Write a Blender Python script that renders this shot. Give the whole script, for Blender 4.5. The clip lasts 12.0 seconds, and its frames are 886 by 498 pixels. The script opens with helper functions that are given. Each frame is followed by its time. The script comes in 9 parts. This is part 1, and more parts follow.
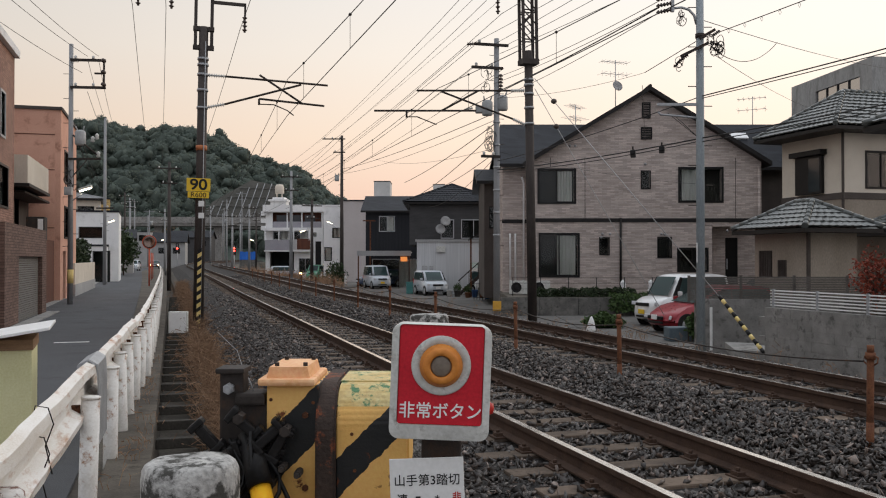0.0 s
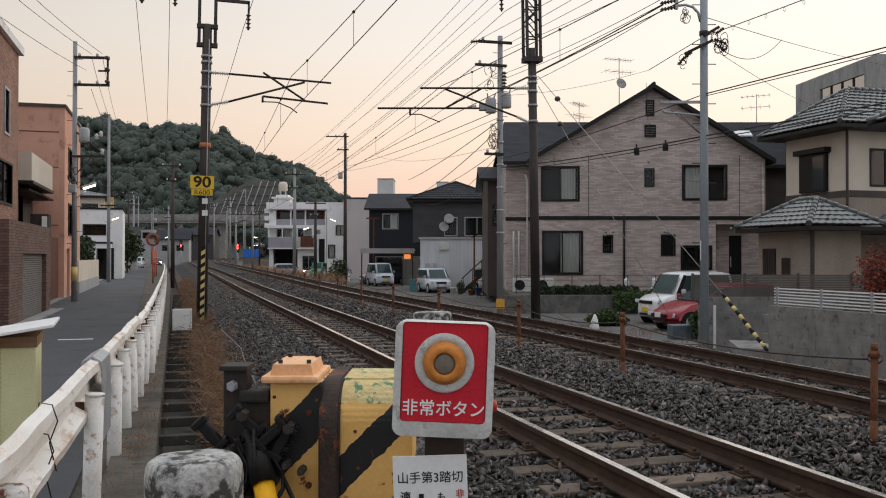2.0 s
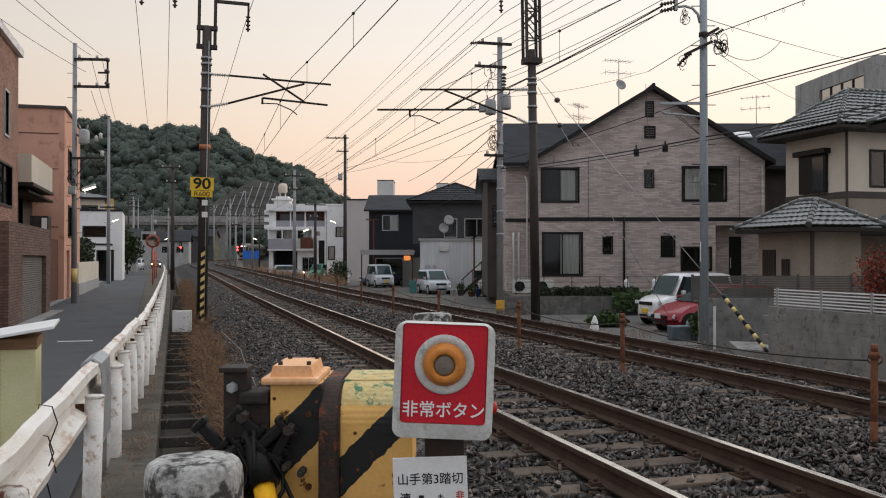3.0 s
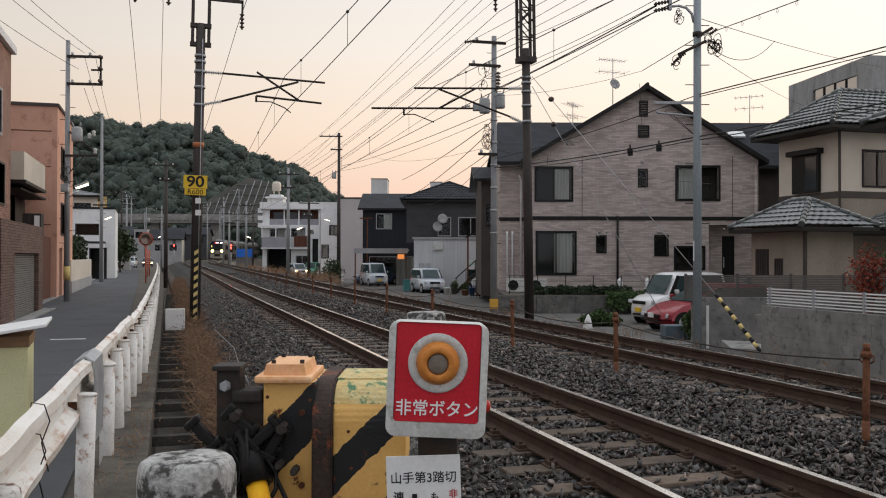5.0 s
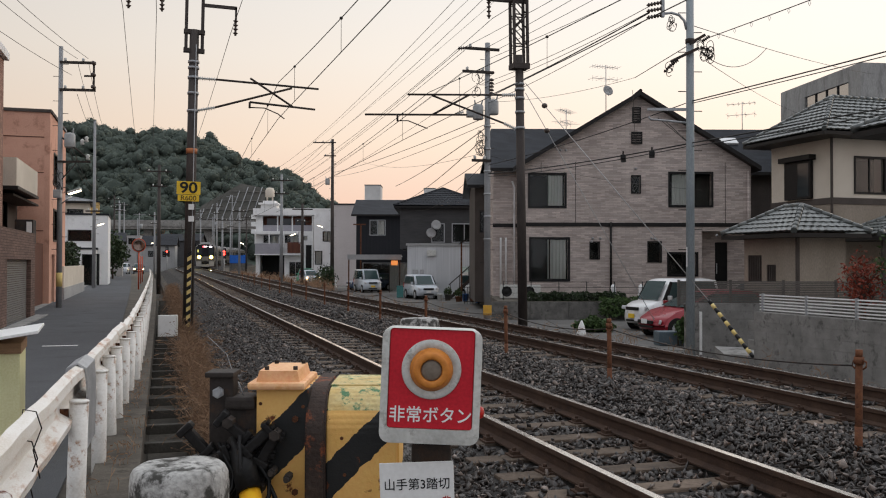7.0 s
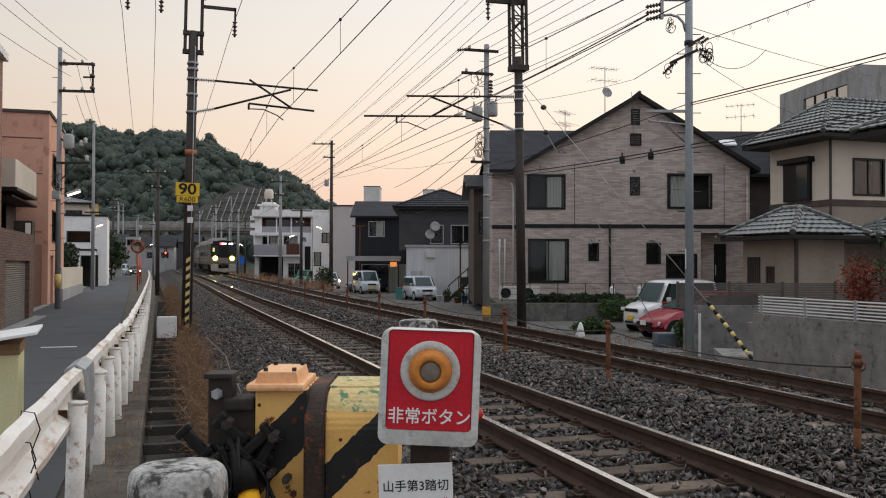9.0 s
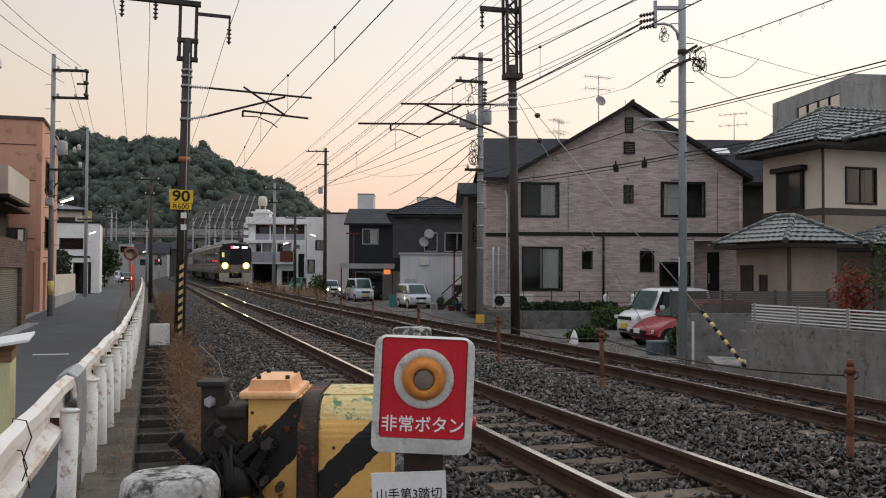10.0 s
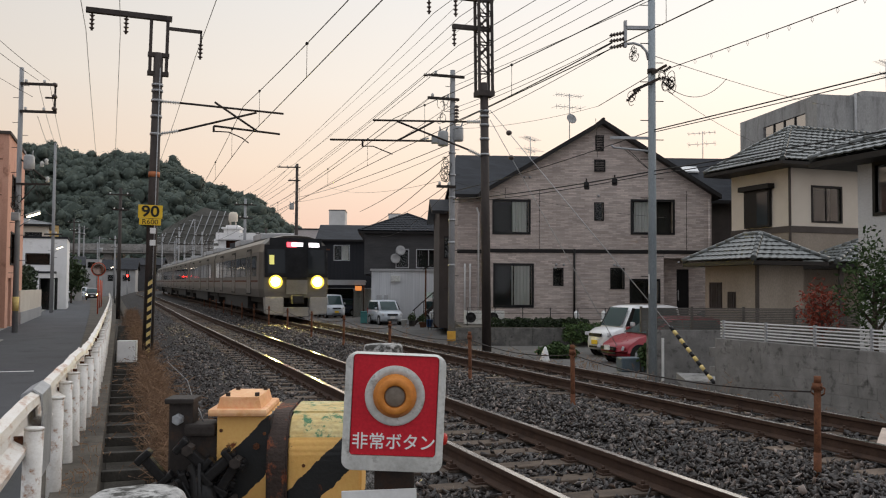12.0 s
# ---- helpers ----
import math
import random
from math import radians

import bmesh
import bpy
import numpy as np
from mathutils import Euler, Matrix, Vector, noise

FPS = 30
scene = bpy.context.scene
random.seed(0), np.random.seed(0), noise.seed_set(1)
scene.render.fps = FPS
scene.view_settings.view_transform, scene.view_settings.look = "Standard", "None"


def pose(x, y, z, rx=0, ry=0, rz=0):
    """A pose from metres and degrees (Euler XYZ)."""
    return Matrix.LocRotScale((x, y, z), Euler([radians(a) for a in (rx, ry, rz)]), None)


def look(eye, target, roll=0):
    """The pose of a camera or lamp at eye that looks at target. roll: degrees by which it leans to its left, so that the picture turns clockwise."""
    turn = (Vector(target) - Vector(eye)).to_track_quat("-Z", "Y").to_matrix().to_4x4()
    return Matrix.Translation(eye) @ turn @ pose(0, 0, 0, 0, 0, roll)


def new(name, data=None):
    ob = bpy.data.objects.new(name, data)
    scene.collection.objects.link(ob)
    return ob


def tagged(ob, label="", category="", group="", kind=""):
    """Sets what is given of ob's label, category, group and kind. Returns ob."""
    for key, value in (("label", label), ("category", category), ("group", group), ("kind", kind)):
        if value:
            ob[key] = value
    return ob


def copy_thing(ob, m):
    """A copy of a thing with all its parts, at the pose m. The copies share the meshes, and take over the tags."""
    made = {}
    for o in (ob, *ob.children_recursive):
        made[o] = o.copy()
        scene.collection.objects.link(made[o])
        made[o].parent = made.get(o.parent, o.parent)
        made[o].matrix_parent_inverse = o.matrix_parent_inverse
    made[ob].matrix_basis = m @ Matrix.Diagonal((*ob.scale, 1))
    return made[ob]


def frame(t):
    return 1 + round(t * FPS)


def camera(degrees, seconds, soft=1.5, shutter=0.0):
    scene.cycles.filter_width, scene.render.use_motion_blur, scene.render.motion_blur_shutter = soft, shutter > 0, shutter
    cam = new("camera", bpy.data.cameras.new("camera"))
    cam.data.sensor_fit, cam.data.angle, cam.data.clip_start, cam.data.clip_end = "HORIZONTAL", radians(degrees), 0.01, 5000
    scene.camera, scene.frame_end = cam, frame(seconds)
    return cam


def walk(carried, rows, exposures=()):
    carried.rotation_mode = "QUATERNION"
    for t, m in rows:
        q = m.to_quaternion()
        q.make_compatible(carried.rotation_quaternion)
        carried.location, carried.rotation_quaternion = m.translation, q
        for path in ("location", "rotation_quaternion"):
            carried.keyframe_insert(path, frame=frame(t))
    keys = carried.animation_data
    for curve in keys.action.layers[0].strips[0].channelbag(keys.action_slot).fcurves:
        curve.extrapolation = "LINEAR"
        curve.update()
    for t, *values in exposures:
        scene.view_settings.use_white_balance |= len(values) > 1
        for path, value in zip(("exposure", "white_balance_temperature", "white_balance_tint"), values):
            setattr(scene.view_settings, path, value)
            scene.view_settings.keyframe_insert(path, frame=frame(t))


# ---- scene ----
cam = camera(52.2, 12.0, soft=1.1, shutter=0.5)
walk(cam, [
    (0, pose(0, 0, 1.375, 90.650, -0.000, -16.600)),
    (0.5, pose(0, 0, 1.375, 90.606, 0.005, -16.431)),
    (1, pose(0, 0, 1.375, 90.575, -0.115, -16.335)),
    (1.5, pose(0, 0, 1.375, 90.503, -0.098, -16.350)),
    (2, pose(0, 0, 1.375, 90.498, -0.051, -16.386)),
    (2.5, pose(0, 0, 1.375, 90.570, 0.034, -16.382)),
    (3, pose(0, 0, 1.375, 90.586, 0.003, -16.394)),
    (5, pose(0, 0, 1.375, 90.503, -0.131, -16.790)),
    (5.5, pose(0, 0, 1.375, 90.651, -0.063, -16.767)),
    (6, pose(0, 0, 1.375, 90.787, -0.045, -16.822)),
    (6.5, pose(0, 0, 1.375, 90.848, -0.121, -17.001)),
    (7, pose(0, 0, 1.375, 90.899, -0.125, -17.199)),
    (9, pose(0, 0, 1.375, 90.993, -0.166, -17.265)),
    (9.5, pose(0, 0, 1.375, 91.289, -0.223, -17.415)),
    (10, pose(0, 0, 1.375, 91.480, -0.263, -17.659)),
    (10.5, pose(0, 0, 1.375, 91.641, -0.234, -17.863)),
    (11, pose(0, 0, 1.375, 91.810, -0.235, -18.118)),
    (11.5, pose(0, 0, 1.375, 92.159, -0.322, -18.652)),
    (12, pose(0, 0, 1.375, 92.537, -0.377, -19.465)),
])

# ---- world, sun ----
world = bpy.data.worlds.new("dusk_sky")
world.use_nodes = True
scene.world = world
wn, wl = world.node_tree.nodes, world.node_tree.links
wn.clear()
w_out = wn.new("ShaderNodeOutputWorld")
w_bg = wn.new("ShaderNodeBackground")
w_sky = wn.new("ShaderNodeTexSky")
w_sky.sky_type = "NISHITA"
w_sky.sun_disc = False
w_sky.sun_elevation = radians(4)
w_sky.sun_rotation = radians(75)
w_sky.dust_density = 2.0
# twilight haze: rosy at the horizon, pale cream above, a little brighter towards the set sun
w_tc = wn.new("ShaderNodeTexCoord")
w_sep = wn.new("ShaderNodeSeparateXYZ")
w_ramp = wn.new("ShaderNodeValToRGB")
w_ramp.color_ramp.elements[0].position = 0.0
w_ramp.color_ramp.elements[0].color = (0.83, 0.55, 0.45, 1)
w_ramp.color_ramp.elements[1].position = 1.0
w_ramp.color_ramp.elements[1].color = (1.42, 1.5, 1.64, 1)
for at_, col in ((0.06, (0.90, 0.62, 0.49, 1)), (0.13, (0.94, 0.75, 0.60, 1)), (0.22, (0.90, 0.81, 0.72, 1)), (0.35, (0.80, 0.79, 0.78, 1))):
    e_ = w_ramp.color_ramp.elements.new(at_)
    e_.color = col
w_dot = wn.new("ShaderNodeVectorMath")
w_dot.operation = "DOT_PRODUCT"
w_dot.inputs[1].default_value = (0.94, 0.33, 0.1)
w_map = wn.new("ShaderNodeMapRange")
w_map.inputs["From Min"].default_value = 0.1
w_map.inputs["From Max"].default_value = 1.0
w_map.inputs["To Min"].default_value = 0.93
w_map.inputs["To Max"].default_value = 1.5
w_mul = wn.new("ShaderNodeVectorMath")
w_mul.operation = "SCALE"
w_add = wn.new("ShaderNodeVectorMath")
w_add.operation = "MULTIPLY_ADD"
w_add.inputs[1].default_value = (0.012, 0.012, 0.012)
wl.new(w_tc.outputs["Generated"], w_sep.inputs[0])
wl.new(w_sep.outputs["Z"], w_ramp.inputs[0])
wl.new(w_tc.outputs["Generated"], w_dot.inputs[0])
wl.new(w_dot.outputs["Value"], w_map.inputs["Value"])
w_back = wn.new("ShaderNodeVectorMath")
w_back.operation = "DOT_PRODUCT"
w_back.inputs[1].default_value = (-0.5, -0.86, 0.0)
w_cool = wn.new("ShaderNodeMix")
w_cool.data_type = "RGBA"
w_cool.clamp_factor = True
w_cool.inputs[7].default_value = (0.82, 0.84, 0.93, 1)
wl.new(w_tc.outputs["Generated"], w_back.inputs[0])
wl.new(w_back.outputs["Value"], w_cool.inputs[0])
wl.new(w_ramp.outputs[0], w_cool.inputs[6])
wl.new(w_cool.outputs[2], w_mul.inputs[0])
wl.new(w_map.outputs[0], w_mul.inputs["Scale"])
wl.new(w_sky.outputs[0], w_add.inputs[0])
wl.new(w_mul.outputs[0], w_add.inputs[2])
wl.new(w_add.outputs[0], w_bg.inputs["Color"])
w_bg.inputs["Strength"].default_value = 0.87
wl.new(w_bg.outputs[0], w_out.inputs[0])
sun = new("sun", bpy.data.lights.new("sun", "SUN"))
sun.data.energy = 0.5
sun.data.angle = radians(20)
sun.data.color = (1.0, 0.86, 0.72)
sun.matrix_world = look((40, 14, 12), (0, 0, 0))

# ---- building helpers ----
PHI = radians(16.6)
CURVE_AT, CURVE_R, EASE_R = 125.0, 461.0, 7600.0


def bend(u, s):
    """A place u metres beside and s metres along the line: almost straight, then a curve to the right."""
    left = s * s / (2 * EASE_R) if 0 < s < 100 else (0.0 if s <= 0 else 100 * 100 / (2 * EASE_R) + (s - 100) * 100 / EASE_R)
    d = max(0.0, s - CURVE_AT)
    if d > 320:
        return u - left + 320 * 320 / (2 * CURVE_R) + (d - 320) * 320 / CURVE_R, s
    return u - left + d * d / (2 * CURVE_R), s


def rise(s):
    """The line climbs gently away from the crossing."""
    return 0.0056 * max(0.0, s - 38.0) if s < 300 else 0.0056 * 262


def mesh_of(name, bm):
    me = bpy.data.meshes.new(name)
    bm.normal_update()
    bm.to_mesh(me)
    bm.free()
    return me


def mats(ob, *ms):
    for m in ms:
        ob.data.materials.append(m)
    return ob


def part(name, bm, material, parent=None, label="", smooth=False):
    me = mesh_of(name, bm) if isinstance(bm, bmesh.types.BMesh) else bm
    if not me.materials:
        for m in (material if isinstance(material, (list, tuple)) else [material]):
            me.materials.append(m)
    if smooth:
        me.shade_smooth()
    ob = new(name, me)
    ob.parent = parent
    if label:
        ob["label"] = label
    return ob


def holder(name, m, label, category, group="", kind=""):
    ob = new(name)
    ob.empty_display_size = 0.2
    ob.matrix_basis = m
    return tagged(ob, label, category, group, kind)


def box(bm, x0, x1, y0, y1, z0, z1, bevel=0.0, mi=0, m=None):
    r = bmesh.ops.create_cube(bm, size=1)
    vs = r["verts"]
    t = Matrix.Translation(((x0 + x1) / 2, (y0 + y1) / 2, (z0 + z1) / 2)) @ Matrix.Diagonal((abs(x1 - x0), abs(y1 - y0), abs(z1 - z0), 1))
    bmesh.ops.transform(bm, matrix=(m @ t) if m else t, verts=vs)
    fs = list({f for v in vs for f in v.link_faces})
    for f in fs:
        f.material_index = mi
    if bevel:
        es = list({e for v in vs for e in v.link_edges})
        rb = bmesh.ops.bevel(bm, geom=es, offset=bevel, segments=2, affect="EDGES", profile=0.6)
        for f in rb["faces"]:
            f.material_index = mi
    return bm


def rod(bm, p0, p1, r0, r1=None, n=10, mi=0, smooth=True):
    p0, p1 = Vector(p0), Vector(p1)
    r1 = r0 if r1 is None else r1
    d = p1 - p0
    q = d.to_track_quat("Z", "Y").to_matrix().to_4x4()
    r = bmesh.ops.create_cone(bm, cap_ends=True, segments=n, radius1=r0, radius2=r1, depth=d.length,
                              matrix=Matrix.Translation((p0 + p1) / 2) @ q)
    for f in {f for v in r["verts"] for f in v.link_faces}:
        f.material_index = mi
        f.smooth = smooth and len(f.verts) == 4
    return bm


def ball(bm, c, r, sx=1, sy=1, sz=1, sub=2, mi=0):
    r_ = bmesh.ops.create_icosphere(bm, subdivisions=sub, radius=r, matrix=Matrix.Translation(c) @ Matrix.Diagonal((sx, sy, sz, 1)))
    for f in {f for v in r_["verts"] for f in v.link_faces}:
        f.material_index = mi
        f.smooth = True
    return bm


def tube(bm, pts, r, n=6, mi=0):
    """A round bar or wire through the points."""
    pts = [Vector(p) for p in pts]
    rings = []
    for i, p in enumerate(pts):
        d = (pts[min(i + 1, len(pts) - 1)] - pts[max(i - 1, 0)]).normalized()
        a = d.cross(Vector((0, 0, 1)) if abs(d.z) < 0.95 else Vector((1, 0, 0))).normalized()
        b = d.cross(a)
        rings.append([bm.verts.new(p + r * (math.cos(k * 2 * math.pi / n) * a + math.sin(k * 2 * math.pi / n) * b)) for k in range(n)])
    for q0, q1 in zip(rings, rings[1:]):
        for k in range(n):
            f = bm.faces.new((q0[k], q0[(k + 1) % n], q1[(k + 1) % n], q1[k]))
            f.smooth, f.material_index = True, mi
    bm.faces.new(rings[0][::-1]).material_index = mi
    bm.faces.new(rings[-1]).material_index = mi
    return bm


def prism(bm, poly, y0, y1, axis="y", mi=0):
    """A flat outline in x and z (or y and z for axis x, x and y for axis z), pulled along the axis."""
    def at(p, q):
        return {"y": (p[0], q, p[1]), "x": (q, p[0], p[1]), "z": (p[0], p[1], q)}[axis]
    a = [bm.verts.new(at(p, y0)) for p in poly]
    b = [bm.verts.new(at(p, y1)) for p in poly]
    fs = [bm.faces.new(a), bm.faces.new(b[::-1])]
    n = len(poly)
    for k in range(n):
        fs.append(bm.faces.new((a[k], b[k], b[(k + 1) % n], a[(k + 1) % n])))
    for f in fs:
        f.material_index = mi
    bmesh.ops.recalc_face_normals(bm, faces=fs)
    return bm


def lathe(bm, prof, n=20, m=None, mi=0):
    """Turned shape: (radius, height) pairs round z."""
    m = m or Matrix()
    rings = [[bm.verts.new(m @ Vector((r * math.cos(k * 2 * math.pi / n), r * math.sin(k * 2 * math.pi / n), z))) for k in range(n)] for r, z in prof]
    for q0, q1 in zip(rings, rings[1:]):
        for k in range(n):
            f = bm.faces.new((q0[k], q0[(k + 1) % n], q1[(k + 1) % n], q1[k]))
            f.material_index, f.smooth = mi, True
    for ring, flip in ((rings[0], True), (rings[-1], False)):
        f = bm.faces.new(ring[::-1] if flip else ring)
        f.material_index = mi
    return bm


def sweep(bm, prof, path, mi=0):
    """A closed outline of (side, up) pairs carried along the points of a path."""
    path = [Vector(p) for p in path]
    rings = []
    for i, p in enumerate(path):
        d = path[min(i + 1, len(path) - 1)] - path[max(i - 1, 0)]
        d.z = 0
        d.normalize()
        side = Vector((d.y, -d.x, 0))
        rings.append([bm.verts.new(p + side * a + Vector((0, 0, b))) for a, b in prof])
    n = len(prof)
    for q0, q1 in zip(rings, rings[1:]):
        for k in range(n):
            bm.faces.new((q0[k], q0[(k + 1) % n], q1[(k + 1) % n], q1[k])).material_index = mi
    bm.faces.new(rings[0]).material_index = mi
    bm.faces.new(rings[-1][::-1]).material_index = mi
    bmesh.ops.recalc_face_normals(bm, faces=bm.faces)
    return bm


def sag(p0, p1, drop, n=14):
    p0, p1 = Vector(p0), Vector(p1)
    return [p0.lerp(p1, i / n) - Vector((0, 0, 4 * drop * (i / n) * (1 - i / n))) for i in range(n + 1)]


# ---- materials ----
def surface(name, c1, c2, scale=3.0, rough=0.8, bump=0.2, fine=60.0, metal=0.0, c3=None, amount=0.35, stretch=(1, 1, 1), spec=0.25, random_tint=0.0, bump_dist=0.01, stain=(0.54, 0.66), across=False):
    """Two tones in large patches, fine grain over them, and a third tone of stains where given."""
    mt = bpy.data.materials.new(name)
    mt.use_nodes = True
    nt = mt.node_tree
    N, L = nt.nodes, nt.links
    b = N["Principled BSDF"]
    tc = N.new("ShaderNodeTexCoord")
    mp = N.new("ShaderNodeMapping")
    mp.inputs["Scale"].default_value = stretch
    if across:
        L.new(N.new("ShaderNodeNewGeometry").outputs["Position"], mp.inputs[0])
    else:
        L.new(tc.outputs["Object"], mp.inputs[0])
    n1 = N.new("ShaderNodeTexNoise")
    n1.inputs["Scale"].default_value = scale
    n1.inputs["Detail"].default_value = 6
    n1.inputs["Roughness"].default_value = 0.65
    n2 = N.new("ShaderNodeTexNoise")
    n2.inputs["Scale"].default_value = fine
    n2.inputs["Detail"].default_value = 3
    L.new(mp.outputs[0], n1.inputs["Vector"])
    L.new(mp.outputs[0], n2.inputs["Vector"])
    rp = N.new("ShaderNodeValToRGB")
    rp.color_ramp.elements[0].position, rp.color_ramp.elements[1].position = 0.33, 0.68
    rp.color_ramp.elements[0].color, rp.color_ramp.elements[1].color = (*c1, 1), (*c2, 1)
    L.new(n1.outputs["Fac"], rp.inputs[0])
    mx = N.new("ShaderNodeMix")
    mx.data_type, mx.blend_type = "RGBA", "OVERLAY"
    mx.inputs[0].default_value = amount
    L.new(rp.outputs[0], mx.inputs[6])
    L.new(n2.outputs["Fac"], mx.inputs[7])
    col = mx.outputs[2]
    if c3:
        n3 = N.new("ShaderNodeTexNoise")
        n3.inputs["Scale"].default_value = scale * 2.3
        n3.inputs["Detail"].default_value = 8
        n3.inputs["Roughness"].default_value = 0.7
        L.new(mp.outputs[0], n3.inputs["Vector"])
        r3 = N.new("ShaderNodeValToRGB")
        r3.color_ramp.elements[0].position, r3.color_ramp.elements[1].position = stain
        L.new(n3.outputs["Fac"], r3.inputs[0])
        m3 = N.new("ShaderNodeMix")
        m3.data_type = "RGBA"
        m3.inputs[7].default_value = (*c3, 1)
        L.new(r3.outputs[0], m3.inputs[0])
        L.new(col, m3.inputs[6])
        col = m3.outputs[2]
    if random_tint:
        oi = N.new("ShaderNodeObjectInfo")
        gi = N.new("ShaderNodeNewGeometry")
        sm = N.new("ShaderNodeMath")
        sm.operation = "ADD"
        L.new(oi.outputs["Random"], sm.inputs[0])
        L.new(gi.outputs["Random Per Island"], sm.inputs[1])
        mr = N.new("ShaderNodeMapRange")
        mr.inputs["From Max"].default_value = 2.0
        mr.inputs["To Min"].default_value, mr.inputs["To Max"].default_value = 1 - random_tint, 1 + random_tint
        L.new(sm.outputs[0], mr.inputs[0])
        hs = N.new("ShaderNodeHueSaturation")
        L.new(mr.outputs[0], hs.inputs["Value"])
        L.new(col, hs.inputs["Color"])
        col = hs.outputs[0]
    L.new(col, b.inputs["Base Color"])
    rr = N.new("ShaderNodeMapRange")
    rr.inputs["To Min"].default_value, rr.inputs["To Max"].default_value = max(0.02, rough - 0.12), min(1, rough + 0.12)
    L.new(n1.outputs["Fac"], rr.inputs[0])
    L.new(rr.outputs[0], b.inputs["Roughness"])
    b.inputs["Metallic"].default_value = metal
    b.inputs["Specular IOR Level"].default_value = spec
    if bump:
        bp = N.new("ShaderNodeBump")
        bp.inputs["Strength"].default_value = bump
        bp.inputs["Distance"].default_value = bump_dist
        L.new(n2.outputs["Fac"], bp.inputs["Height"])
        L.new(bp.outputs[0], b.inputs["Normal"])
    return mt


def glow(name, color, strength):
    mt = bpy.data.materials.new(name)
    mt.use_nodes = True
    b = mt.node_tree.nodes["Principled BSDF"]
    b.inputs["Base Color"].default_value = (*color, 1)
    b.inputs["Emission Color"].default_value = (*color, 1)
    b.inputs["Emission Strength"].default_value = strength
    return mt


def glass(name, tint=(0.02, 0.025, 0.03), rough=0.06):
    """Window glass before a dark room."""
    mt = bpy.data.materials.new(name)
    mt.use_nodes = True
    b = mt.node_tree.nodes["Principled BSDF"]
    b.inputs["Base Color"].default_value = (*tint, 1)
    b.inputs["Roughness"].default_value = rough
    b.inputs["IOR"].default_value = 1.5
    return mt


# Bed colour kept very dark to paint the shaded gaps between stones.
M_ballast = surface("ballast", (0.015, 0.013, 0.012), (0.05, 0.045, 0.041), 2.0, 0.9, 0.9, 22, amount=0.8, bump_dist=0.03)
M_stone = surface("ballast_stone", (0.025, 0.019, 0.015), (0.09, 0.071, 0.06), 9, 0.42, 0.3, 60, c3=(0.07, 0.04, 0.026), spec=0.6)


def speckle(mt):
    """Broken stones differ: most dark, some pale, the palest painting the glint of sky-lit facets."""
    N, L = mt.node_tree.nodes, mt.node_tree.links
    b = N["Principled BSDF"]
    src = b.inputs["Base Color"].links[0].from_socket
    rp = N.new("ShaderNodeValToRGB")
    rp.color_ramp.elements[0].color = (0.3, 0.29, 0.28, 1)
    rp.color_ramp.elements[1].color = (4.2, 4.2, 4.2, 1)
    for p, c in ((0.6, 0.7), (0.86, 1.3)):
        rp.color_ramp.elements.new(p).color = (c, c, c, 1)
    L.new(N.new("ShaderNodeNewGeometry").outputs["Random Per Island"], rp.inputs[0])
    mx = N.new("ShaderNodeMix")
    mx.data_type, mx.blend_type = "RGBA", "MULTIPLY"
    mx.inputs[0].default_value = 1
    L.new(src, mx.inputs[6])
    L.new(rp.outputs[0], mx.inputs[7])
    L.new(mx.outputs[2], b.inputs["Base Color"])


speckle(M_stone)
M_soil = surface("soil", (0.06, 0.052, 0.042), (0.13, 0.115, 0.095), 0.8, 0.95, 0.6, 25, amount=0.6)
M_asphalt = surface("asphalt", (0.064, 0.066, 0.071), (0.094, 0.096, 0.101), 0.5, 0.85, 0.5, 140, amount=0.6, c3=(0.055, 0.056, 0.058))
M_concrete = surface("concrete", (0.2, 0.195, 0.185), (0.34, 0.33, 0.31), 1.2, 0.9, 0.3, 70, c3=(0.13, 0.125, 0.115))
M_conc_dark = surface("old_concrete", (0.09, 0.088, 0.082), (0.2, 0.19, 0.175), 2.5, 0.92, 0.5, 60, c3=(0.05, 0.05, 0.045))
M_rail_top = surface("rail_head", (0.88, 0.87, 0.85), (0.95, 0.94, 0.92), 8, 0.18, 0, 90, metal=1.0, amount=0.05)
M_rail_rust = surface("rail_rust", (0.042, 0.025, 0.018), (0.08, 0.048, 0.033), 5, 0.85, 0.4, 80)
M_sleeper = surface("sleeper", (0.065, 0.048, 0.036), (0.16, 0.12, 0.09), 3, 0.9, 0.5, 40, random_tint=0.5, c3=(0.06, 0.045, 0.035), across=True)
M_black = surface("black_paint", (0.005, 0.005, 0.005), (0.014, 0.013, 0.013), 5, 0.5, 0.2, 80)
M_darksteel = surface("dark_steel", (0.022, 0.018, 0.016), (0.05, 0.042, 0.037), 3, 0.7, 0.25, 60, c3=(0.07, 0.04, 0.026))
M_rust = surface("rust", (0.075, 0.03, 0.016), (0.16, 0.065, 0.03), 9, 0.9, 0.6, 90, c3=(0.05, 0.022, 0.014))
M_galv = surface("galvanised_steel", (0.3, 0.31, 0.32), (0.45, 0.46, 0.47), 4, 0.5, 0.1, 60, metal=0.4)
M_white = surface("white_paint", (0.62, 0.62, 0.6), (0.8, 0.8, 0.78), 3, 0.55, 0.1, 50)
M_whiterust = surface("white_paint_rusting", (0.6, 0.58, 0.54), (0.78, 0.77, 0.74), 5, 0.55, 0.2, 60, c3=(0.3, 0.15, 0.07))
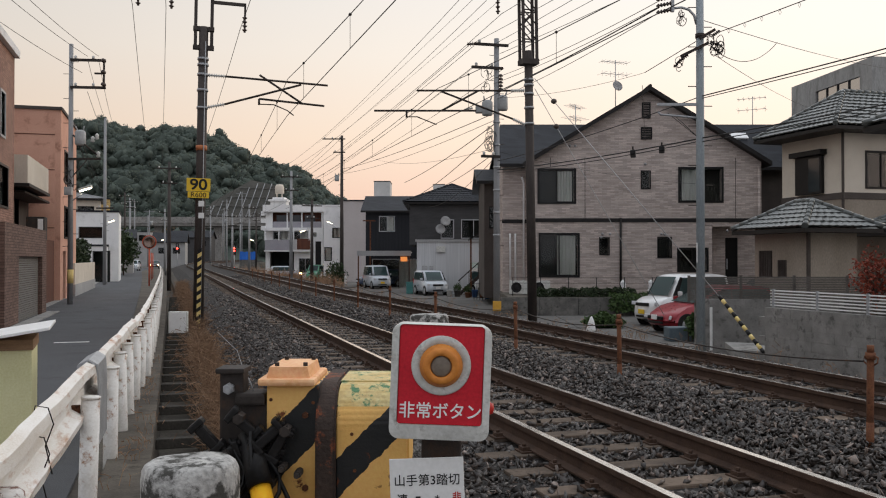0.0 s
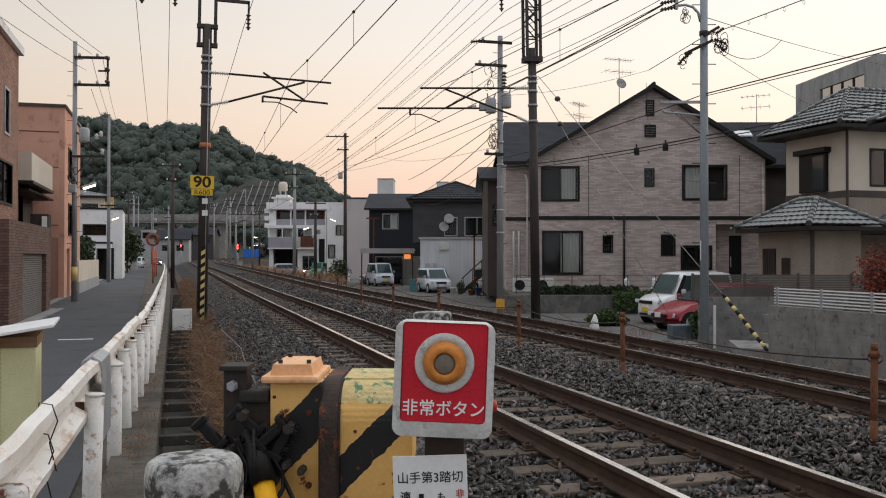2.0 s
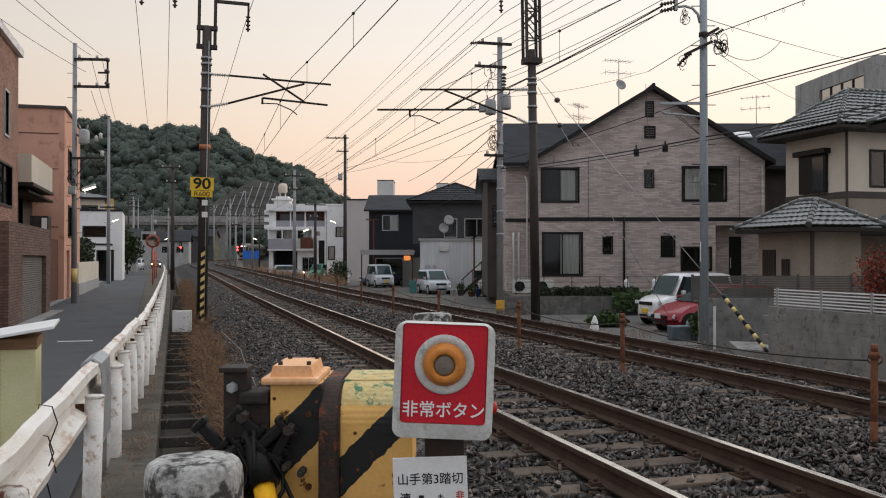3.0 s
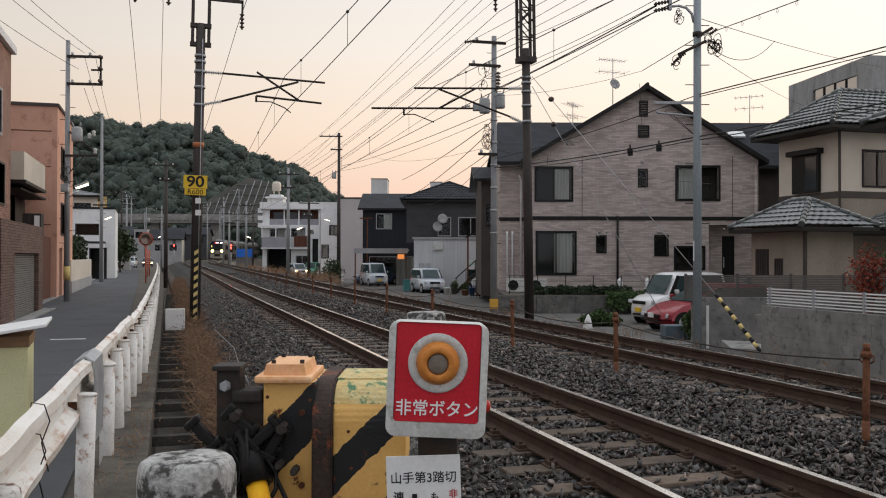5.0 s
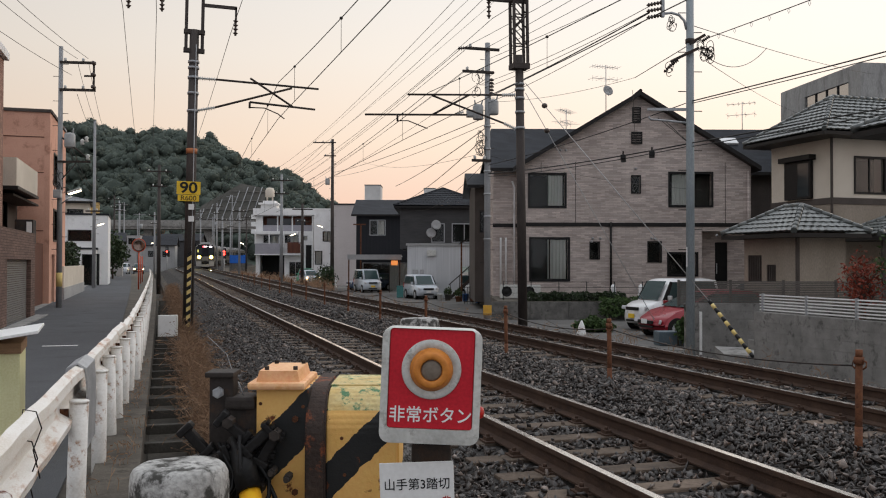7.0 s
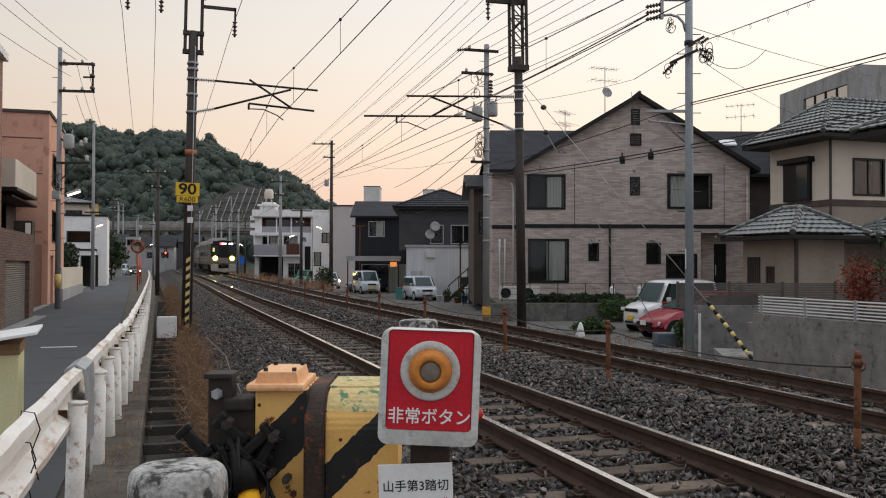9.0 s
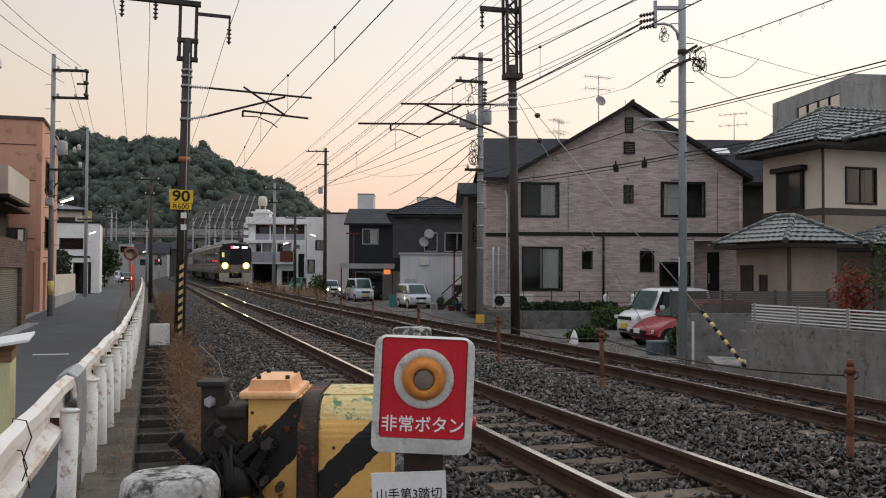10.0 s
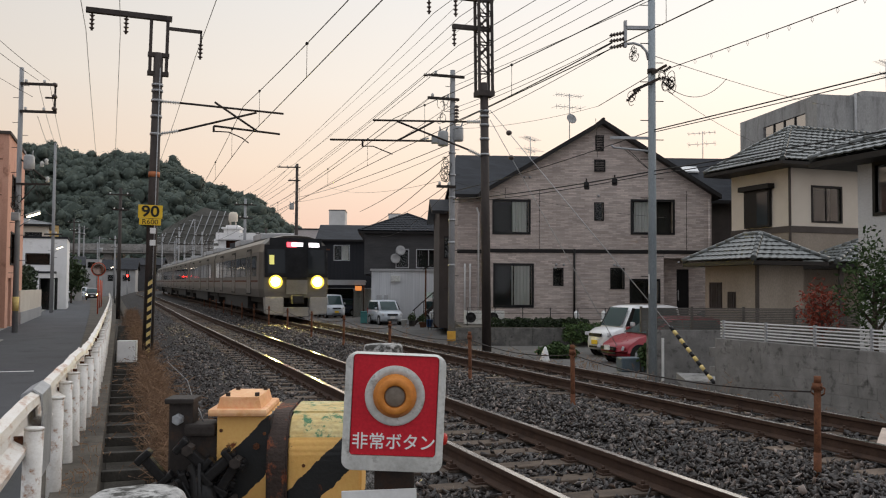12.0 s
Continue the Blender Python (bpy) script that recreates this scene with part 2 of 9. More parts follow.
M_yellow = surface("yellow_paint", (0.62, 0.33, 0.05), (0.78, 0.45, 0.08), 4, 0.5, 0.2, 70, c3=(0.5, 0.24, 0.05))
M_yellow_clean = surface("signal_yellow", (0.75, 0.48, 0.03), (0.85, 0.57, 0.05), 6, 0.45, 0.05, 60)
M_red = surface("red_sheet", (0.52, 0.016, 0.03), (0.6, 0.022, 0.036), 5, 0.42, 0.04, 120)
M_wire = surface("wire", (0.025, 0.024, 0.023), (0.05, 0.048, 0.045), 4, 0.6, 0, 40)
M_pole_conc = surface("pole_concrete", (0.21, 0.215, 0.22), (0.32, 0.325, 0.33), 1.6, 0.85, 0.2, 60, stretch=(1, 1, 0.3))
M_pole_brown = surface("catenary_pole", (0.035, 0.03, 0.028), (0.075, 0.063, 0.057), 3, 0.75, 0.2, 60, stretch=(1, 1, 0.25))
M_glass = glass("window_glass")
M_frame = surface("dark_window_frame", (0.006, 0.006, 0.006), (0.012, 0.011, 0.011), 6, 0.45, 0.05, 60)
M_orange_pl = surface("orange_plastic", (0.54, 0.19, 0.035), (0.64, 0.25, 0.05), 8, 0.45, 0.05, 80)
M_grass = surface("green_leaf", (0.03, 0.055, 0.018), (0.07, 0.11, 0.035), 5, 0.75, 0.2, 40, random_tint=0.6)
M_dry = surface("dry_grass", (0.17, 0.1, 0.06), (0.34, 0.22, 0.14), 6, 0.9, 0.1, 40, random_tint=0.5)
# Leaf green lifted and greyed: the haze of distance is in the colour.
M_forest = surface("hazed_forest_leaf", (0.066, 0.088, 0.074), (0.104, 0.126, 0.102), 0.12, 0.85, 0.3, 1.2, random_tint=0.1, bump_dist=0.3)
M_curtain = surface("white_curtain", (0.78, 0.77, 0.73), (0.88, 0.87, 0.84), 3, 0.9, 0.2, 30, stretch=(6, 6, 0.3))


# ---- ground and railway ----
def ground_height(u):
    """Cross-section of the ground: lane, ditch, ballast bed, low strip beyond the line."""
    pts = [(-3000, -0.3), (-0.62, -0.3), (-0.18, -0.32), (-0.15, -0.95), (0.3, -0.95), (0.33, -0.6), (0.75, -0.56), (1.6, -0.22), (2.2, -0.19), (8.3, -0.19), (8.7, -0.22), (9.7, -0.5), (10.6, -0.75), (13, -0.95), (3000, -0.95)]
    for (a, za), (b, zb) in zip(pts, pts[1:]):
        if u <= b:
            return za + (zb - za) * (u - a) / (b - a)
    return -0.95


def make_ground():
    us = [-3000, -1500, -700, -300, -150, -80, -40, -20, -10, -6, -4.5, -3, -1.5, -0.62, -0.18, -0.15, 0.3, 0.33, 0.7, 1.0, 1.3, 1.6, 2.2, 3, 4, 5.2, 6.2, 7.4, 8.3, 8.7, 9.2, 9.7, 10.2, 10.6, 11.5, 13, 20, 30, 45, 70, 120, 250, 600, 1500, 3000]
    ss = [-400, -100, -40, -15, -6] + [-3 + 1.5 * k for k in range(30)] + [43 + 5 * k for k in range(12)] + [105 + 10 * k for k in range(30)] + [450, 550, 700, 1000, 1600, 2600]
    bm = bmesh.new()
    grid = []
    for s in ss:
        row = []
        for u in us:
            x, y = bend(u, s)
            z = ground_height(u) + (0.04 * noise.noise((u * 0.9, s * 0.9, 3.0)) if -0.1 < u < 1.7 or 8.6 < u < 14 else 0)
            row.append(bm.verts.new((x, y, z + (rise(s) if 0.6 < u < 10.7 else 0))))
        grid.append(row)
    for i in range(len(ss) - 1):
        for j in range(len(us) - 1):
            f = bm.faces.new((grid[i][j], grid[i][j + 1], grid[i + 1][j + 1], grid[i + 1][j]))
            f.material_index = 1 if 0.69 <= us[j] < 9.6 else (2 if us[j] >= 13 else 0)
    ob = part("ground", bm, [M_soil, M_ballast, M_lot])
    return tagged(ob, "earth verge and dark crushed stone beside the railway line", "ground", kind="structure")


M_verge = surface("dirty_concrete", (0.045, 0.038, 0.031), (0.12, 0.104, 0.084), 2.2, 0.95, 0.5, 50, c3=(0.04, 0.034, 0.026))
M_lot = surface("gravel_lot", (0.09, 0.085, 0.08), (0.15, 0.145, 0.135), 0.6, 0.9, 0.4, 40)


def strip(name, mat, u0, u1, z0, z1, s0, s1, label, category, slew=0.0, step=4.0):
    bm = bmesh.new()
    n = max(1, int((s1 - s0) / step))
    path = []
    for k in range(n + 1):
        s = s0 + (s1 - s0) * k / n
        x, y = bend(-slew * max(0.0, s - 10), s)
        path.append((x, y, 0))
    sweep(bm, [(u0, z0), (u1, z0), (u1, z1), (u0, z1)], path)
    return tagged(part(name, bm, mat), label, category, kind="structure")


make_ground()
strip("road", M_asphalt, -3.6, -0.7, -0.6, -0.27, -30, 230, "narrow grey asphalt lane beside the railway", "road", slew=0.02)
strip("road_edge_kerb", M_concrete, -4.1, -3.6, -0.6, -0.25, -30, 230, "worn concrete gutter strip along the lane", "kerb", slew=0.02)
strip("ditch_wall", M_verge, -0.5, -0.16, -0.8, -0.22, -5, 90, "weathered concrete ditch edge under the guardrail", "kerb")

RAIL = [(-0.064, -0.153), (0.064, -0.153), (0.064, -0.14), (0.012, -0.118), (0.009, -0.045), (0.033, -0.036), (0.033, -0.004), (0.029, 0.0), (-0.029, 0.0), (-0.033, -0.004), (-0.033, -0.036), (-0.009, -0.045), (-0.012, -0.118), (-0.064, -0.14)]


def make_track(u0, label, first):
    track = holder("railway_track", pose(0, 0, 0), label, "railway track", "railway tracks")
    for side in (-0.566, 0.566):
        path = [(*bend(u0 + side, s), rise(s)) for s in [-8 + 4 * k for k in range(30)] + [112 + 5 * k for k in range(48)]]
        bm = bmesh.new()
        sweep(bm, RAIL, path)
        bm.normal_update()
        for f in bm.faces:
            if f.normal.z > 0.9 and f.calc_center_median().z > rise(f.calc_center_median().y) - 0.02:
                f.material_index = 1
        part("rail", bm, [M_rail_rust, M_rail_top], track, "rust-brown steel rail with a polished top")
    # a timber sleeper, and a baseplate with two spikes for each rail
    bm = bmesh.new()
    box(bm, -1.05, 1.05, -0.11, 0.11, -0.31, -0.165, 0.012)
    sleeper = mesh_of("sleeper", bm)
    sleeper.materials.append(M_sleeper)
    bm = bmesh.new()
    box(bm, -0.15, 0.15, -0.08, 0.08, -0.167, -0.15)
    for a in (-0.1, 0.1):
        box(bm, a - 0.03, a + 0.03, -0.045, 0.045, -0.152, -0.12)
        rod(bm, (a, 0, -0.122), (a, 0, -0.095), 0.016, n=6)
    plate = mesh_of("baseplate", bm)
    plate.materials.append(M_rail_rust)
    rnd = random.Random(first)
    for k in range(150):
        s = -3 + 0.61 * k
        x, y = bend(u0, s)
        ob = part("sleeper", sleeper, M_sleeper, track)
        ob.matrix_basis = pose(x + rnd.uniform(-0.03, 0.03), y + rnd.uniform(-0.03, 0.03), rise(s) + rnd.uniform(-0.006, 0.004), 0, 0, rnd.uniform(-1, 1))
        for side in (-0.566, 0.566):
            part("baseplate", plate, M_rail_rust, track).matrix_basis = pose(x + side, y, rise(s))
    return track


make_track(3.36, "near railway track on timber sleepers with rust-brown rails", 3)
make_track(7.05, "second railway track on timber sleepers with rust-brown rails", 4)


def scatter_stones():
    """Broken stones of the ballast, in one mesh: flattened, twisted lumps of eight corners."""
    rg = np.random.default_rng(5)
    cube = np.array([(x, y, z) for x in (-1, 1) for y in (-1, 1) for z in (-1, 1)], float)
    quads = np.array([(0, 1, 3, 2), (4, 6, 7, 5), (0, 4, 5, 1), (2, 3, 7, 6), (0, 2, 6, 4), (1, 5, 7, 3)])
    vs, fs, base = [], [], 0
    for s0, s1, per in ((-1, 12, 520), (12, 22, 260), (22, 40, 100), (40, 75, 26)):
        n = int((s1 - s0) * 8.85 * per)
        u = rg.uniform(0.75, 9.6, n)
        s = rg.uniform(s0, s1, n)
        near_rail = np.zeros(n, bool)
        on_sleeper = np.zeros(n, bool)
        for c in (3.36, 7.05):
            for e in (-0.566, 0.566):
                near_rail |= np.abs(u - c - e) < 0.11
            ph = np.mod(s + 3 + 0.305, 0.61) - 0.305
            on_sleeper |= (np.abs(u - c) < 1.08) & (np.abs(ph) < 0.12)
        keep = ~near_rail & (~on_sleeper | (rg.random(n) < 0.06))
        u, s, on = u[keep], s[keep], on_sleeper[keep]
        n = len(u)
        z = np.array([ground_height(a) for a in u]) + np.array([rise(b) for b in s]) + np.where(on, 0.035, rg.uniform(-0.02, 0.028, n))
        between = (np.abs(u - 5.2) < 0.75)
        z = z + np.where(between, 0.05 * np.cos((u - 5.2) / 0.75 * 1.57), 0)
        size = rg.uniform(0.01, 0.027, n) * (1 if s0 < 20 else 1.25)
        sc = np.stack([size * rg.uniform(1.0, 2.1, n), size * rg.uniform(0.8, 1.2, n), size * rg.uniform(0.15, 0.42, n)], 1)
        pts = cube[None] * rg.uniform(0.3, 1.25, (n, 8, 3)) * sc[:, None]
        q = rg.normal(size=(n, 4))
        q /= np.linalg.norm(q, axis=1, keepdims=True)
        w, a, b, c = q.T
        R = np.stack([1 - 2 * (b * b + c * c), 2 * (a * b - c * w), 2 * (a * c + b * w), 2 * (a * b + c * w), 1 - 2 * (a * a + c * c), 2 * (b * c - a * w), 2 * (a * c - b * w), 2 * (b * c + a * w), 1 - 2 * (a * a + b * b)], 1).reshape(n, 3, 3)
        pts = np.einsum("nij,nkj->nki", R, pts) + np.stack([u, s, z], 1)[:, None]
        vs.append(pts.reshape(-1, 3))
        fs.append((quads[None] + (np.arange(n) * 8)[:, None, None] + base).reshape(-1, 4))
        base += n * 8
    v, f = np.concatenate(vs), np.concatenate(fs)
    me = bpy.data.meshes.new("ballast_stones")
    me.vertices.add(len(v))
    me.vertices.foreach_set("co", v.ravel())
    me.loops.add(len(f) * 4)
    me.loops.foreach_set("vertex_index", f.ravel().astype(np.int32))
    me.polygons.add(len(f))
    me.polygons.foreach_set("loop_start", np.arange(0, len(f) * 4, 4, dtype=np.int32))
    me.update(calc_edges=True)
    me.validate()
    return tagged(part("ballast_stones", me, M_stone), "loose dark grey crushed stone ballast around the rails", "ballast", kind="stuff")


scatter_stones()


def make_crossing():
    """The level crossing at the viewpoint: asphalt up to the rails, oblique to the line, with a pale edge plank."""
    t = holder("crossing_deck", pose(0, 0, 0), "asphalt level crossing deck with a pale edge plank", "level crossing", kind="structure")
    bm = bmesh.new()
    prism(bm, [(-0.72, -0.6), (10.8, 9.7), (10.8, -7), (-0.72, -7)], -0.5, -0.014, "z")
    part("asphalt", bm, M_asphalt, t)
    bm = bmesh.new()
    prism(bm, [(6.62, 6.5), (7.5, 7.3), (7.44, 7.38), (6.56, 6.58)], -0.3, -0.03, "z")
    part("edge_plank", bm, M_plank, t, "pale weathered plank")


M_plank = surface("pale_plank", (0.42, 0.33, 0.27), (0.58, 0.48, 0.4), 3, 0.85, 0.3, 40, stretch=(6, 1, 1))
make_crossing()


# ---- the crossing's own things ----
def lot(x, y, z=0.0, turn=0.0):
    """A pose in the grid of the lots, which lies 16.6 degrees off the railway: x along the fronts, y away from the crossing."""
    return pose(x * math.cos(PHI) + y * math.sin(PHI), -x * math.sin(PHI) + y * math.cos(PHI), z, 0, 0, turn - 16.6)


def lettering(name, text, size, mat, parent, m, depth=0.002, label="", wide=1.0, bold=0.0):
    cu = bpy.data.curves.new(name, "FONT")
    cu.body, cu.size, cu.extrude = text, size, depth
    cu.offset = bold
    cu.align_x, cu.align_y = "CENTER", "CENTER"
    tmp = new(name + "_curve", cu)
    me = bpy.data.meshes.new_from_object(tmp.evaluated_get(bpy.context.evaluated_depsgraph_get()))
    bpy.data.objects.remove(tmp)
    me.materials.clear()
    me.transform(Matrix.Diagonal((wide, 1, 1, 1)))
    ob = part(name, me, mat, parent, label)
    ob.matrix_basis = m
    return ob


FACE = pose(0, 0, 0, 90)  # letters that stand upright and face the reader
M_case = surface("grey_case", (0.5, 0.5, 0.47), (0.66, 0.66, 0.62), 7, 0.55, 0.15, 80, c3=(0.3, 0.29, 0.26))
M_lens = surface("dull_button", (0.16, 0.13, 0.1), (0.24, 0.2, 0.16), 9, 0.4, 0.05, 80)
M_sheet = surface("white_sheet", (0.72, 0.72, 0.7), (0.82, 0.82, 0.8), 5, 0.4, 0.05, 90)
M_ink = surface("ink", (0.01, 0.01, 0.01), (0.02, 0.02, 0.02), 8, 0.5, 0, 50)
M_white_ink = surface("white_ink", (0.82, 0.82, 0.8), (0.9, 0.9, 0.88), 8, 0.45, 0, 50)
M_redlamp = surface("red_lens", (0.4, 0.02, 0.015), (0.5, 0.03, 0.02), 9, 0.3, 0.03, 60)


def make_button_box():
    t = holder("emergency_button_box", lot(0, 2.4, -0.3), "red and grey emergency stop button box on a dark steel post", "emergency button")
    tilt = pose(-0.0065, 0, 1.35, 0, 2.2, 0)
    def rounded(w, h, r, zc=0.0):
        out = []
        for cx, cz, a0 in ((w - r, h - r, 0), (-w + r, h - r, 90), (-w + r, -h + r, 180), (w - r, -h + r, 270)):
            out += [(cx + r * math.cos(radians(a0 + k * 18)), zc + cz + r * math.sin(radians(a0 + k * 18))) for k in range(6)]
        return out
    bm = bmesh.new()
    prism(bm, rounded(0.129, 0.15, 0.024), 0.0, 0.1)
    bmesh.ops.bevel(bm, geom=[e for e in bm.edges if len({round(v.co.y, 4) for v in e.verts}) == 1], offset=0.008, segments=2, affect="EDGES")
    part("case", bm, M_case, t, "weathered pale grey plastic case").matrix_basis = tilt
    bm = bmesh.new()
    o, i_ = rounded(0.132, 0.152, 0.026), rounded(0.113, 0.132, 0.012, 0.019)
    ring = [[bm.verts.new((x, y, z)) for x, z in pl] for pl, y in ((o, 0.02), (o, -0.008), (i_, -0.014), (i_, 0.0))]
    for q0, q1 in zip(ring, ring[1:]):
        for k in range(len(o)):
            bm.faces.new((q0[k], q0[(k + 1) % len(o)], q1[(k + 1) % len(o)], q1[k]))
    bmesh.ops.recalc_face_normals(bm, faces=bm.faces)
    part("cover_rim", bm, M_case, t).matrix_basis = tilt
    bm = bmesh.new()
    box(bm, -0.112, 0.112, -0.009, 0.004, -0.112, 0.15, 0.003)
    part("front_panel", bm, M_red, t, "bright red front sheet").matrix_basis = tilt
    turn = tilt @ pose(0.0, -0.009, 0.045, 90)
    for name, mat, prof, lab in (
        ("ring", M_case, [(0.078, -0.002), (0.079, 0.004), (0.077, 0.007), (0.056, 0.007), (0.055, 0.002)], "pale grey ring"),
        ("button_housing", M_orange_pl, [(0.057, -0.002), (0.057, 0.008), (0.054, 0.013), (0.047, 0.031), (0.043, 0.035), (0.031, 0.035), (0.029, 0.033), (0.028, 0.024)], "orange round button housing"),
        ("button", M_lens, [(0.027, 0.0), (0.027, 0.028), (0.022, 0.031), (0.001, 0.031)], "dull brown push button")):
        bm = bmesh.new()
        lathe(bm, prof, 36)
        part(name, bm, mat, t, lab).matrix_basis = turn
    lettering("lettering", "非常ボタン", 0.045, M_white_ink, t, tilt @ pose(0.002, -0.0105, -0.078) @ FACE, 0.0012, "white letters", 0.98, 0.0004)
    bm = bmesh.new()
    lathe(bm, [(0.018, 0), (0.018, 0.006), (0.013, 0.016), (0.002, 0.018)], 16)
    part("side_lamp", bm, M_redlamp, t, "small red side lens").matrix_basis = tilt @ pose(0.128, 0.03, -0.07, 0, 90, 0)
    for z in (-0.05, 0.06):
        for x in (-0.133, 0.126):
            bm = bmesh.new()
            box(bm, x, x + 0.008, 0.01, 0.04, z - 0.018, z + 0.018, 0.003)
            part("latch", bm, M_case, t).matrix_basis = tilt
    bm = bmesh.new()
    rod(bm, (-0.01, 0.16, -0.05), (-0.01, 0.16, 1.33), 0.045, n=16)
    box(bm, -0.06, 0.05, 0.1, 0.2, 1.1, 1.3, 0.006)
    part("post", bm, M_darksteel, t, "dark rusty steel post")
    bm = bmesh.new()
    box(bm, -0.104, 0.094, 0.02, 0.026, 0.72, 1.145, 0.002)
    part("notice_plate", bm, M_sheet, t, "white notice plate").matrix_basis = pose(0, 0, 0, 0, -2, 0)
    up = pose(0, 0, 0, 0, -2, 0)
    lettering("crossing_name", "山手第3踏切", 0.033, M_ink, t, up @ pose(-0.005, 0.0195, 1.085) @ FACE, 0.0006, "black letters", 0.98, 0.0002)
    lettering("notice_letter", "連", 0.03, M_ink, t, up @ pose(-0.072, 0.0195, 1.035) @ FACE, 0.0006, "", 1.0, 0.0004)
    lettering("notice_letter", "も", 0.026, M_ink, t, up @ pose(0.024, 0.0195, 1.033) @ FACE, 0.0006, "", 0.9, 0.0004)
    lettering("notice_letter", "非", 0.024, M_redlamp, t, up @ pose(0.073, 0.0195, 1.04) @ FACE, 0.0006, "red letter", 1.0, 0.0004)
    for x, z0, z1, w in ((-0.03, 1.022, 1.044, 0.013), (-0.072, 0.85, 1.01, 0.024), (-0.03, 0.85, 1.01, 0.013), (0.024, 0.85, 1.01, 0.02)):
        part("small_print", box(bmesh.new(), x - w / 2, x + w / 2, 0.0185, 0.02, z0, z1), M_ink, t).matrix_basis = up
    part("red_print", box(bmesh.new(), 0.062, 0.084, 0.0185, 0.02, 0.85, 1.02), M_redlamp, t).matrix_basis = up
    return t


def striped(name, phase, black_from, pitch=3.33):
    """Hazard paint: yellow with slanting black bands, chipped, with rust breaking through."""
    mt = surface(name, (0.72, 0.41, 0.11), (0.82, 0.5, 0.17), 3, 0.42, 0.15, 80, amount=0.15)
    N, L = mt.node_tree.nodes, mt.node_tree.links
    b = N["Principled BSDF"]
    src = b.inputs["Base Color"].links[0].from_socket
    tc = N.new("ShaderNodeTexCoord")
    sp = N.new("ShaderNodeSeparateXYZ")
    L.new(tc.outputs["Object"], sp.inputs[0])
    df = N.new("ShaderNodeMath")
    df.operation = "SUBTRACT"
    L.new(sp.outputs["X"], df.inputs[0])
    L.new(sp.outputs["Z"], df.inputs[1])
    ns = N.new("ShaderNodeTexNoise")
    ns.inputs["Scale"].default_value = 26
    ns.inputs["Detail"].default_value = 6
    L.new(tc.outputs["Object"], ns.inputs["Vector"])
    ad = N.new("ShaderNodeMath")
    ad.operation = "MULTIPLY_ADD"
    ad.inputs[1].default_value = 0.035
    L.new(ns.outputs["Fac"], ad.inputs[0])
    L.new(df.outputs[0], ad.inputs[2])
    sc = N.new("ShaderNodeMath")
    sc.operation = "MULTIPLY_ADD"
    sc.inputs[1].default_value = pitch
    sc.inputs[2].default_value = phase
    L.new(ad.outputs[0], sc.inputs[0])
    fr = N.new("ShaderNodeMath")
    fr.operation = "FRACT"
    L.new(sc.outputs[0], fr.inputs[0])
    cr = N.new("ShaderNodeValToRGB")
    cr.color_ramp.interpolation = "CONSTANT"
    cr.color_ramp.elements[1].position = black_from
    L.new(fr.outputs[0], cr.inputs[0])
    mx = N.new("ShaderNodeMix")
    mx.data_type = "RGBA"
    mx.inputs[7].default_value = (0.022, 0.023, 0.023, 1)
    L.new(cr.outputs[0], mx.inputs[0])
    L.new(src, mx.inputs[6])
    n3 = N.new("ShaderNodeTexNoise")
    n3.inputs["Scale"].default_value = 7
    n3.inputs["Detail"].default_value = 9
    n3.inputs["Roughness"].default_value = 0.72
    L.new(tc.outputs["Object"], n3.inputs["Vector"])
    r3 = N.new("ShaderNodeValToRGB")
    r3.color_ramp.elements[0].position, r3.color_ramp.elements[1].position = 0.585, 0.625
    L.new(n3.outputs["Fac"], r3.inputs[0])
    m3 = N.new("ShaderNodeMix")
    m3.data_type = "RGBA"
    m3.inputs[7].default_value = (0.15, 0.045, 0.018, 1)
    L.new(r3.outputs[0], m3.inputs[0])
    L.new(mx.outputs[2], m3.inputs[6])
    L.new(m3.outputs[2], b.inputs["Base Color"])
    return mt


M_hazard = striped("hazard_paint", 0.397, 0.57)
M_hazard_wide = striped("hazard_paint_wide_band", 0.464, 0.59, 2.2)
M_arm = surface("arm_yellow", (0.8, 0.4, 0.02), (0.88, 0.47, 0.035), 5, 0.35, 0.03, 60)
M_flange = surface("rusty_casting", (0.03, 0.022, 0.019), (0.06, 0.042, 0.034), 5, 0.75, 0.4, 80, c3=(0.24, 0.07, 0.03), stain=(0.54, 0.63))
M_lid = surface("faded_orange_paint", (0.76, 0.4, 0.19), (0.87, 0.52, 0.29), 7, 0.55, 0.15, 60, c3=(0.72, 0.36, 0.14))
M_moss = surface("peeling_top", (0.55, 0.38, 0.14), (0.62, 0.55, 0.3), 9, 0.7, 0.3, 60, c3=(0.085, 0.2, 0.1), stain=(0.53, 0.6))


def rounded_case(bm, x0, x1, y0, y1, z0, z1, r=0.09, n=7):
    """A casing with a domed top edge towards the viewer, as a pulled outline."""
    out = [(y1, z0), (y1, z1)]
    for k in range(n + 1):
        a = math.pi / 2 + k * (math.pi / 2) / n
        out.append((y0 + r + r * math.cos(a), z1 - r + r * math.sin(a)))
    out.append((y0, z0))
    return prism(bm, out, x0, x1, "x")


